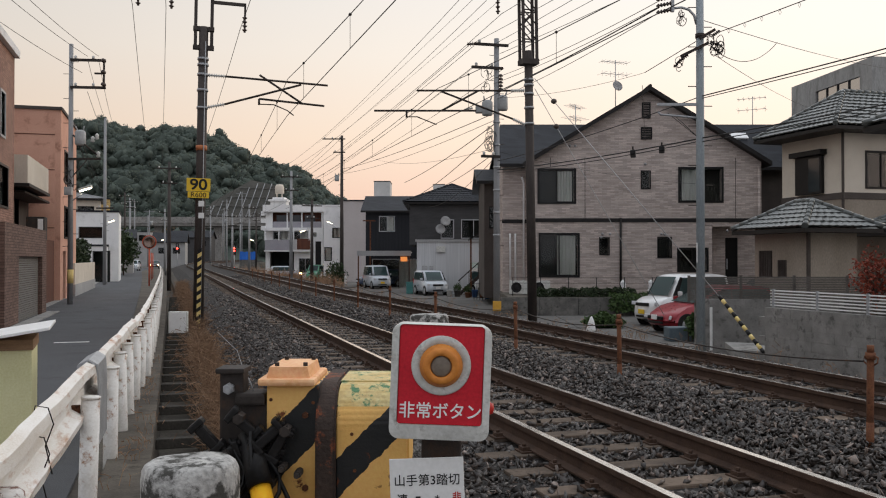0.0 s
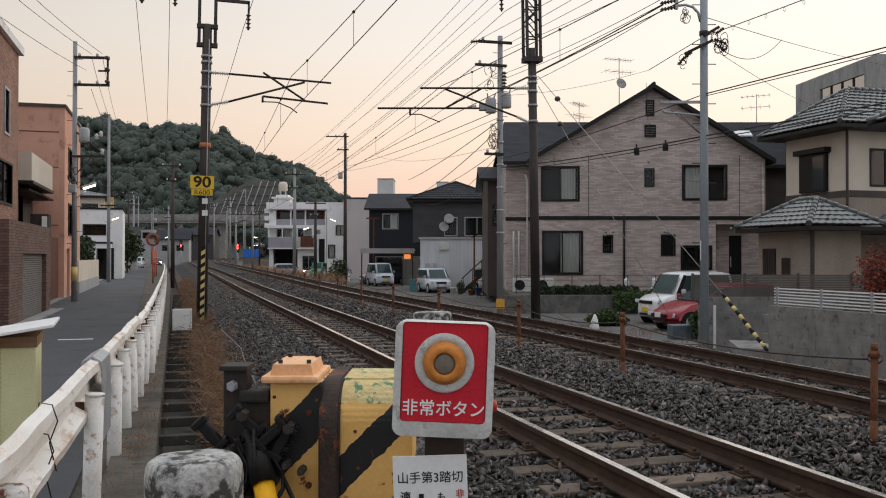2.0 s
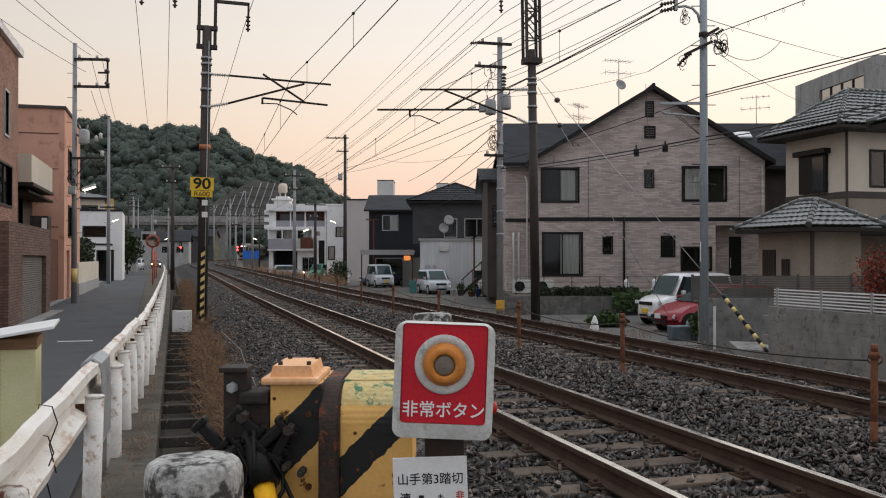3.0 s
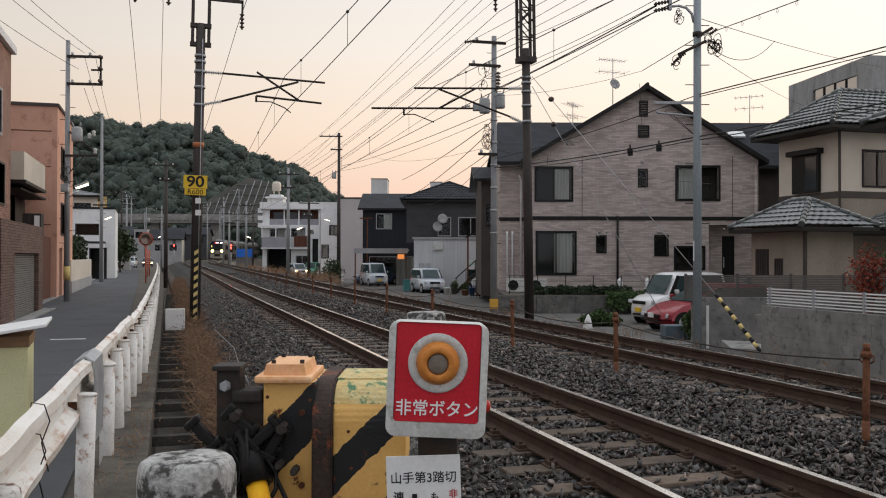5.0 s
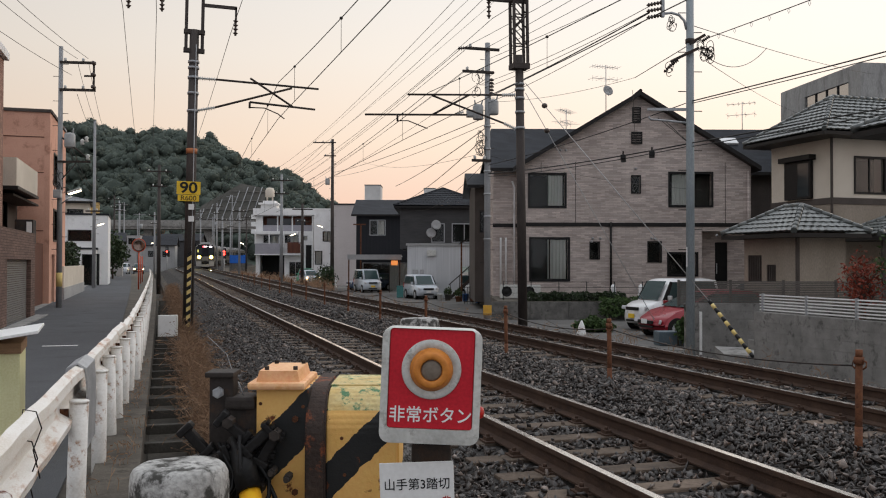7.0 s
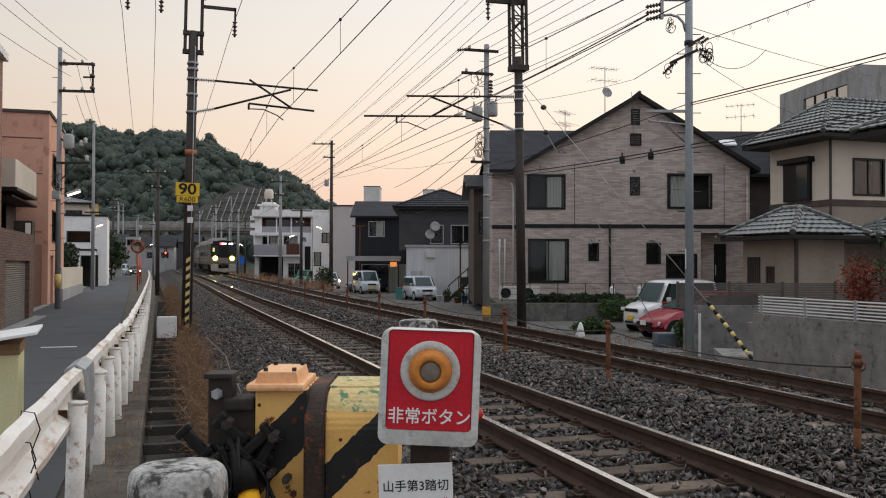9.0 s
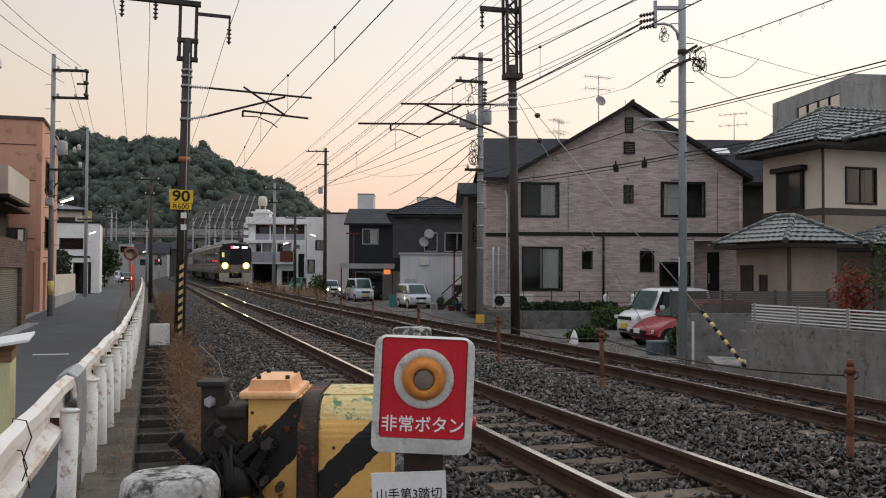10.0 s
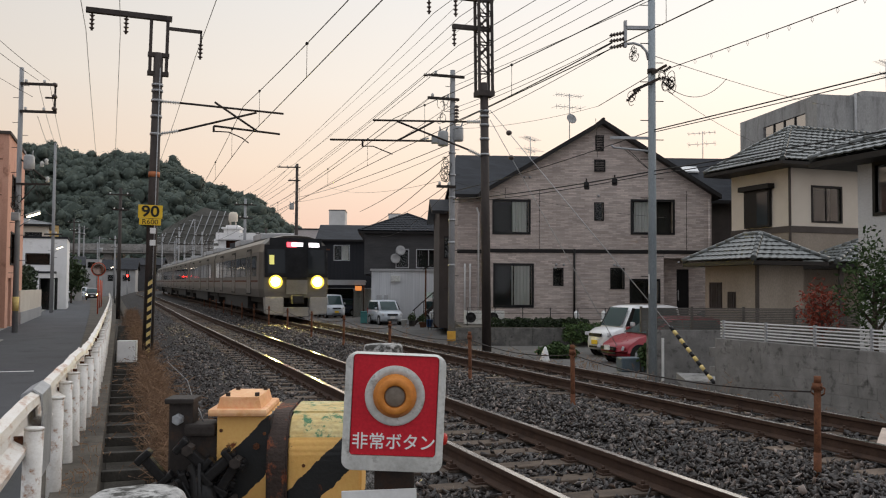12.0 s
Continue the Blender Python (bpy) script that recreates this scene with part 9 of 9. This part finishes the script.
def weeds():
    rg = random.Random(9)
    pl = []
    for s in [4.5 + 0.16 * k for k in range(370)]:
        for _ in range(3):
            u = rg.uniform(0.38, 0.64) if s < 30 else rg.uniform(0.2, 0.75)
            if noise.noise((s * 0.35, 2.0, 4.0)) > -0.12:
                pl.append((u, s, ground_height(u) - 0.02))
    blades("dry_weeds", pl, M_dry, "tall dry brown weeds beside the ditch", "weeds", 0.2, 0.62, 3, 12, 0.32, 0.004)
    pl = [(rg.uniform(-0.5, -0.25), rg.uniform(4, 16), -0.23) for _ in range(22)]
    blades("verge_grass", pl, M_dry, "small dry tufts by the guardrail posts", "grass", 0.05, 0.13, 4, 8, 0.3, 0.003)
    pl = [(rg.uniform(9.3, 11.2), rg.uniform(8, 60), -0.62) for _ in range(110)]
    blades("trackside_weeds", pl, M_dry, "sparse dry weeds along the far ballast edge", "weeds", 0.1, 0.4, 5, 6, 0.5)
    pl = [(*bend(rg.uniform(9.5, 11.5), rg.uniform(60, 130)), -0.6) for _ in range(420)]
    blades("far_weeds", pl, M_dry, "reddish dry weeds along the line", "weeds", 0.3, 1.0, 6, 7, 0.4, 0.012)


weeds()


def loose_things():
    st = [(0.9, 39.2), (2.15, 39.4), (2.4, 39.3), (2.75, 39.6), (3.2, 39.4)]
    for k, (x, y) in enumerate(st):
        bm = bmesh.new()
        lathe(bm, [(0.16, 0), (0.14, 0.2), (0.1, 0.42), (0.12, 0.5), (0.09, 0.62), (0.01, 0.68)], 10)
        for v in bm.verts:
            v.co.x += 0.04 * noise.noise(v.co * 6 + Vector((k, 0, 0)))
        ob = part("garden_ornament", bm, M_wallwhite)
        ob.matrix_basis = lot(x + 6.9, y, -0.2)
        tagged(ob, "small white wrapped garden ornament on the plot edge", "ornament", "garden ornaments")
    f = holder("mesh_fence", lot(3.0, 38.9, -0.2), "thin dark wire fence on the plot edge", "fence", "fences")
    for k in range(7):
        part("post", rod(bmesh.new(), (k * 1.2, 0, 0), (k * 1.2, 0, 0.8), 0.02, n=6), M_frame, f)
    for z in (0.3, 0.55, 0.78):
        part("wire", tube(bmesh.new(), [(0, 0, z), (7.2, 0, z)], 0.008, 4), M_frame, f)
    bm = bmesh.new()
    box(bm, -0.45, 0.45, -0.25, 0.25, 0, 0.4, 0.04)
    ob = part("planter_box", bm, surface("blue_grey_plastic", (0.08, 0.11, 0.13), (0.12, 0.15, 0.17), 3, 0.5, 0.1, 30))
    ob.matrix_basis = lot(6.75, 25.6, -0.93, 6)
    tagged(ob, "blue-grey plastic tub beside the red car", "tub")
    bm = bmesh.new()
    lathe(bm, [(0.15, 0), (0.16, 0.08), (0.1, 0.3), (0.05, 0.46), (0.01, 0.5)], 9)
    for v in bm.verts:
        v.co.x += 0.05 * noise.noise(v.co * 5)
    ob = part("plastic_sack", bm, M_sheet)
    ob.matrix_basis = lot(4.75, 29.0, -0.95)
    tagged(ob, "white plastic bundle at the track edge", "bundle")
    bm = bmesh.new()
    box(bm, -0.15, 0.15, -0.17, -0.15, 0.15, 0.5, 0.01)
    ob = part("warning_plate", bm, M_yellow)
    ob.matrix_basis = lot(1.9, 32, -0.6)
    tagged(ob, "yellow and black plate round the foot of the pole", "plate")
    p_ = holder("stake", lot(6.28, 21.2, -0.95), "slim white wooden stake at the parking place", "stake")
    part("shaft", box(bmesh.new(), -0.025, 0.025, -0.025, 0.025, 0, 1.2), M_white, p_)
    b_ = holder("leaning_board", pose(0.72, 8.2, -0.62, -12, 0, -20), "old grey board leaning in the weeds", "board")
    part("plank", box(bmesh.new(), -0.2, 0.12, -0.02, 0.02, 0, 0.55, 0.008), M_conc_dark, b_)


def yard_clutter():
    """Bins, pots, a bucket and a low railing in the yard by the workshop."""
    teal = surface("teal_plastic", (0.06, 0.2, 0.19), (0.09, 0.26, 0.25), 3, 0.5, 0.1, 30)
    bluepl = surface("blue_plastic", (0.06, 0.14, 0.34), (0.09, 0.19, 0.42), 3, 0.5, 0.1, 30)
    terra = surface("terracotta", (0.2, 0.09, 0.05), (0.3, 0.14, 0.08), 5, 0.8, 0.2, 40)
    b_ = holder("waste_bin", lot(-2.25, 61, -0.95), "teal plastic waste bin before the workshop", "bin")
    add_box(b_, "body", -0.22, 0.22, -0.2, 0.2, 0, 0.72, teal, "", 0.03)
    add_box(b_, "lid", -0.25, 0.25, -0.23, 0.23, 0.72, 0.8, teal, "", 0.02)
    for x, y, mt, r, h, lab in ((1.95, 55.5, bluepl, 0.2, 0.42, "blue plastic bucket in the yard"), (1.5, 54.6, terra, 0.18, 0.3, "terracotta flower pot in the yard"), (2.35, 54.2, terra, 0.2, 0.34, "terracotta flower pot in the yard"), (0.9, 56.3, M_conc_dark, 0.22, 0.36, "grey flower pot in the yard"), (2.6, 52.8, bluepl, 0.16, 0.32, "blue plastic bucket in the yard"), (0.4, 55.8, M_sheet, 0.18, 0.4, "white plastic pail in the yard")):
        ob = part("pot", lathe(bmesh.new(), [(r * 0.75, 0), (r, h), (r * 1.06, h), (r * 1.06, h + 0.03), (r * 0.9, h + 0.03), (r * 0.85, h - 0.05), (0.01, h - 0.05)], 14), mt)
        ob.matrix_basis = lot(x, y, -0.95)
        tagged(ob, lab, "pot", "yard pots")
    for k, (x, y, hh) in enumerate(((1.5, 54.6, 0.5), (2.35, 54.2, 0.7), (0.9, 56.3, 0.55), (-9.0, 72.4, 1.7), (-9.9, 73.5, 1.2))):
        foliage("potted_plant", lot(x, y, -0.66 if k < 3 else -0.95), (0.5 if k < 3 else 1.1, 0.5, hh), 260 if k < 3 else 600, 0.06, M_leafdark if k % 2 else M_grass, "small leafy plant in the yard", "plant", None, 60 + k, "yard plants")
    f_ = holder("yard_railing", lot(1.75, 51, -0.95, 35), "low black metal railing in the yard", "fence", "fences")
    for k in range(9):
        part("baluster", rod(bmesh.new(), (k * 0.2, 0, 0), (k * 0.2, 0, 1.0), 0.014, n=5), M_frame, f_)
    for z in (0.15, 0.98):
        part("rail", rod(bmesh.new(), (-0.05, 0, z), (1.7, 0, z), 0.02, n=6), M_frame, f_)
    for k, (x, y) in enumerate(((-12.2, 90.5), (-11.2, 90), (-9.3, 86))):
        t_ = holder("concrete_stub", lot(x, y, -0.95), "short white concrete stub post by the street", "post", "stub posts")
        part("shaft", box(bmesh.new(), -0.1, 0.1, -0.1, 0.1, 0, 0.8, 0.02), M_sheet, t_)


yard_clutter()


def lane_pole_fittings():
    """Arms, insulators, boxes and slack loops on the pole beside the lane."""
    t = holder("pole_fittings", lot(-13.6, 33, 0, 6), "arms, insulators and looped cables on the lane pole", "pole fittings")
    for z in (8.62, 8.2, 7.75):
        part("insulator", ribbed(bmesh.new(), (1.2, -0.1, z), (1.2, -0.35, z), 0.075, 3), M_insul_dk, t)
    part("inner_arm", box(bmesh.new(), 0.85, 1.2, -0.13, -0.07, 8.14, 8.2), M_darksteel, t)
    part("long_arm", box(bmesh.new(), -0.1, 1.1, -0.13, -0.07, 5.0, 5.07), M_darksteel, t)
    part("strut", rod(bmesh.new(), (0.1, -0.1, 5.9), (0.95, -0.1, 5.2), 0.03, n=6), M_darksteel, t)
    part("strut", rod(bmesh.new(), (0.1, -0.1, 4.4), (0.6, -0.1, 5.0), 0.02, n=6), M_darksteel, t)
    for x, z in ((0.8, 5.65), (0.95, 5.75), (1.0, 5.1)):
        part("insulator", lathe(bmesh.new(), [(0.03, 0), (0.08, 0.03), (0.05, 0.1), (0.08, 0.16), (0.02, 0.22)], 8, pose(x, -0.1, z)), M_insul, t)
    rnd = random.Random(5)
    for k in range(14):
        x, z, r = rnd.uniform(-0.12, 0.2), rnd.uniform(3.9, 4.7), rnd.uniform(0.06, 0.16)
        pts = [(x + r * 0.6 * math.cos(a * 0.6 + k), -0.14, z + r * math.sin(a * 0.6 + k)) for a in range(rnd.randint(7, 11))]
        part("cable_loop", tube(bmesh.new(), pts, 0.011, 5), M_wire, t)
    part("terminal_box", box(bmesh.new(), -0.15, 0.12, -0.3, -0.1, 3.7, 4.0, 0.02), M_galv, t)
    part("foot_guard", rod(bmesh.new(), (0, 0, 0.5), (0, 0, 1.0), 0.112, n=14), M_yellow_faded, t, "faded yellow foot guard")


lane_pole_fittings()
loose_things()


# ---- train and moving cars ----
M_steel_body = surface("stainless_body", (0.1, 0.093, 0.083), (0.15, 0.138, 0.122), 0.6, 0.36, 0.05, 25, metal=0.6, stretch=(1, 0.2, 6))
M_mask = surface("black_front_mask", (0.012, 0.012, 0.013), (0.02, 0.02, 0.022), 2, 0.15, 0, 30)
M_skirt = surface("pale_skirt", (0.28, 0.27, 0.25), (0.36, 0.345, 0.32), 2, 0.5, 0.1, 30)
M_under = surface("underframe", (0.02, 0.019, 0.018), (0.035, 0.033, 0.031), 2, 0.8, 0.2, 30)
M_head = glow("headlamp", (1.0, 0.8, 0.22), 450.0)
# Weak yellow glow that imitates the glare round the headlamps.
M_halo = glow("headlamp_glare_ring", (1.0, 0.72, 0.08), 1.6)
M_led_red = glow("led_red", (1.0, 0.12, 0.16), 1.6)
M_led_white = glow("led_white", (1.0, 0.93, 0.95), 2.0)
M_cab = glow("cab_glow", (0.8, 0.75, 0.25), 0.5)
M_carhead = glow("car_headlamp", (1.0, 0.5, 0.16), 45.0)
TRAIN_U = 7.05


def coach_outline(k=1.0):
    pts = [(-1.42, 0.95), (-1.475, 1.3), (-1.475, 2.9), (-1.4, 3.25), (-1.1, 3.5), (-0.55, 3.62), (0, 3.65)]
    return [(x * k, z) for x, z in pts] + [(-x * k, z) for x, z in pts[-2::-1]]


def make_coach(front):
    t = holder("train_coach", pose(0, 0, 0), "stainless steel commuter train leading coach with lit headlamps" if front else "stainless steel commuter train coach with dark windows", "train", "train coaches")
    L, y0 = 19.6, 1.0 if front else 0.0
    doors = [(3.4, 4.7), (9.2, 10.5), (15.0, 16.3)]
    bm = bmesh.new()
    prism(bm, coach_outline(), y0, L)
    part("body", bm, M_steel_body, t)
    bm = bmesh.new()
    prism(bm, [(-1.15, 3.5), (-0.55, 3.63), (0, 3.67), (0.55, 3.63), (1.15, 3.5)], y0 + 0.1, L - 0.1)
    part("roof", bm, M_wallgrey, t, "grey coach roof")
    for y in (5.5, 13.0):
        part("roof_unit", box(bmesh.new(), -0.75, 0.75, y, y + 2.6, 3.64, 3.95, 0.06), M_wallgrey, t, "grey roof ventilation unit")
    for sg in (-1, 1):
        x = sg * 1.478
        for a, b in doors:
            part("door_gap", box(bmesh.new(), min(x, x + sg * 0.006), max(x, x + sg * 0.006), a - 0.09, b + 0.09, 1.05, 3.1), M_under, t)
            for c0, c1 in ((a, (a + b) / 2 - 0.01), ((a + b) / 2 + 0.01, b)):
                d = part("door_leaf", box(bmesh.new(), min(x, x + sg * 0.012), max(x, x + sg * 0.012), c0, c1, 1.1, 3.0, 0.004), M_steel_body, t)
                part("door_window", box(bmesh.new(), min(x, x + sg * 0.02), max(x, x + sg * 0.02), c0 + 0.1, c1 - 0.1, 1.85, 2.75), M_glass, d)
        for a, b in ((1.7, 3.0), (5.1, 6.9), (7.1, 8.8), (10.9, 12.7), (12.9, 14.6), (16.7, 18.6)):
            part("side_window", box(bmesh.new(), min(x, x + sg * 0.014), max(x, x + sg * 0.014), a, b, 1.85, 2.75, 0.004), M_glass, t)
        part("waist_stripe", box(bmesh.new(), min(x, x + sg * 0.008), max(x, x + sg * 0.008), y0 + 0.2, L - 0.1, 1.6, 1.68), M_redbrown, t)
        part("underfloor_case", box(bmesh.new(), sg * 1.0 - 0.35, sg * 1.0 + 0.35, 5.2, 14.2, 0.35, 0.95, 0.03), M_under, t)
    part("underframe", box(bmesh.new(), -1.2, 1.2, y0, L, 0.7, 0.95), M_under, t)
    for y in (3.0, 16.6):
        part("bogie", box(bmesh.new(), -1.0, 1.0, y - 1.5, y + 1.5, 0.3, 0.7, 0.05), M_under, t)
        for dy in (-1.05, 1.05):
            for xx in (-0.57, 0.57):
                bm = bmesh.new()
                rod(bm, (xx - 0.06, y + dy, 0.43), (xx + 0.06, y + dy, 0.43), 0.43, n=20)
                part("wheel", bm, M_under, t)
    if not front:
        part("gangway", box(bmesh.new(), -0.5, 0.5, -0.35, 0.02, 1.05, 3.2, 0.03), M_under, t)
    else:
        # raked cab front: black mask between silver edges
        bm = bmesh.new()
        out = coach_outline()
        back = [bm.verts.new((x, 1.0, z)) for x, z in out]
        fr = [bm.verts.new((x * 0.93, 0.04 + 0.42 * max(0.0, (z - 1.5) / 2.1) ** 1.6 + 0.14 * (x / 1.475) ** 2, 0.95 + (z - 0.95) * 0.985)) for x, z in out]
        n = len(out)
        for k in range(n):
            bm.faces.new((back[k], back[(k + 1) % n], fr[(k + 1) % n], fr[k]))
        bm.faces.new(fr)
        bmesh.ops.recalc_face_normals(bm, faces=bm.faces)
        part("cab", bm, M_steel_body, t)

        def plate(name, x0, x1, z0, z1, mat, off=0.03, lab="", n=8):
            bm = bmesh.new()
            g = []
            for j in range(5):
                z = z0 + (z1 - z0) * j / 4
                g.append([bm.verts.new((x0 + (x1 - x0) * i / n, 0.04 + 0.42 * max(0.0, (z - 1.5) / 2.1) ** 1.6 + 0.14 * ((x0 + (x1 - x0) * i / n) / 1.475) ** 2 - off, z)) for i in range(n + 1)])
            for j in range(4):
                for i in range(n):
                    bm.faces.new((g[j][i], g[j][i + 1], g[j + 1][i + 1], g[j + 1][i]))
            bmesh.ops.solidify(bm, geom=bm.faces[:], thickness=-0.03)
            return part(name, bm, mat, t, lab)
        plate("front_mask", -1.34, 1.34, 1.82, 3.2, M_mask, 0.03, "glossy black front mask")
        plate("brow", -1.12, 1.12, 3.2, 3.5, M_mask, 0.03)
        plate("centre_door", -0.42, 0.42, 1.72, 3.0, M_mask, 0.05, "black centre gangway door")
        plate("nose_panel", -0.45, 0.45, 1.1, 1.7, M_skirt, 0.05, "pale nose panel below the door")
        plate("door_sill", -0.4, 0.4, 1.72, 1.8, M_under, 0.08)
        plate("windscreen", 0.5, 1.22, 1.98, 3.0, M_glass, 0.045)
        plate("windscreen", -1.22, -0.5, 1.98, 3.0, M_glass, 0.045)
        plate("cab_light", -1.15, -0.95, 2.35, 2.75, M_cab, 0.055)
        plate("destination_display", -0.4, 0.02, 3.1, 3.32, M_led_red, 0.06, "red and white lit display")
        plate("destination_display", -0.2, 0.28, 3.14, 3.3, M_led_white, 0.066, "white lit display")
        plate("number_display", 0.55, 1.0, 3.12, 3.3, M_led_white, 0.06, "white lit display")
        for sg in (-1, 1):
            # added glowing ring, standing in for the lamp's halo of glare
            bm = bmesh.new()
            lathe(bm, [(0.275, 0), (0.285, 0.03), (0.255, 0.05), (0.14, 0.03)], 24)
            part("headlamp_glare_ring", bm, M_halo, t).matrix_basis = pose(sg * 0.89, 0.1, 1.62, 90)
            bm = bmesh.new()
            lathe(bm, [(0.17, 0.03), (0.158, 0.06), (0.09, 0.08), (0.01, 0.085)], 20)
            part("headlamp", bm, M_head, t, "glowing yellow-white headlamp").matrix_basis = pose(sg * 0.89, 0.08, 1.62, 90)
            bm = bmesh.new()
            prism(bm, [(sg * 0.55, 0.2), (sg * 1.3, 0.25), (sg * 1.36, 0.98), (sg * 0.55, 0.98)], 0.02, 0.5)
            bmesh.ops.bevel(bm, geom=bm.edges[:], offset=0.04, segments=2, affect="EDGES")
            part("skirt", bm, M_skirt, t, "pale lower skirt")
        part("coupler", box(bmesh.new(), -0.25, 0.25, -0.35, 0.5, 0.7, 1.05, 0.06), M_under, t)
        part("plough", box(bmesh.new(), -0.55, 0.55, 0.1, 0.2, 0.15, 0.55, 0.03), M_skirt, t)
    return t


coaches = [make_coach(True)]
second = make_coach(False)
coaches.append(second)
for _ in range(3):
    coaches.append(copy_thing(second, pose(0, 0, 0)))
lane_car = make_car(pose(0, 0, 0), P_black, "dark car driving along the lane with lit headlamps", H=1.5, hood=0.85, hood_z=0.92, screen=0.65, glowing=M_carhead, group="moving cars")
street_car = make_car(pose(0, 0, 0), P_silver, "small car on the far street with a lit headlamp", H=1.6, glowing=M_carhead, group="moving cars")


def motions():
    """The train rolls in at a steady pace; two cars drive along the streets."""
    times = [0.0, 1.0, 2.0, 3.0, 4.0, 5.0, 6.0, 7.0, 8.0, 9.0, 10.0, 11.0, 12.0]
    for k, coach in enumerate(coaches):
        rows = []
        for t in times:
            s = 38.3 + 20.9 * (12 - t) - 0.055 * (12 - t) ** 2 + 20.0 * k
            a, b = Vector(bend(TRAIN_U, s + 3.0)), Vector(bend(TRAIN_U, s + 16.6))
            d = (b - a).normalized()
            o = a - d * 3.0
            rows.append((t, pose(o.x, o.y, rise(s + 3), math.degrees(math.atan2(rise(s + 16.6) - rise(s + 3), 13.6)), 0, math.degrees(math.atan2(-d.x, d.y)))))
        walk(coach, rows)
    rows = []
    for t in times:
        x, y, _ = lot(-37.4 - 1.13 * (12 - t), 113 + 3.9 * (12 - t)).translation
        rows.append((t, pose(x, y, -0.27, 0, 0, 91.2)))
    walk(lane_car, rows)
    rows = []
    for t, x, y, a in ((0, -15.6, 99.5, 195), (3.6, -15.6, 99.5, 195), (4.4, -15.4, 99, 150), (5.2, -14.8, 98, 112), (7.5, -11.6, 91.5, 112), (9.5, -8.8, 84, 110), (10.5, -8.1, 81, 108), (12, -7.8, 79, 106)):
        rows.append((t, lot(x, y, -0.95, a)))
    walk(street_car, rows)


motions()
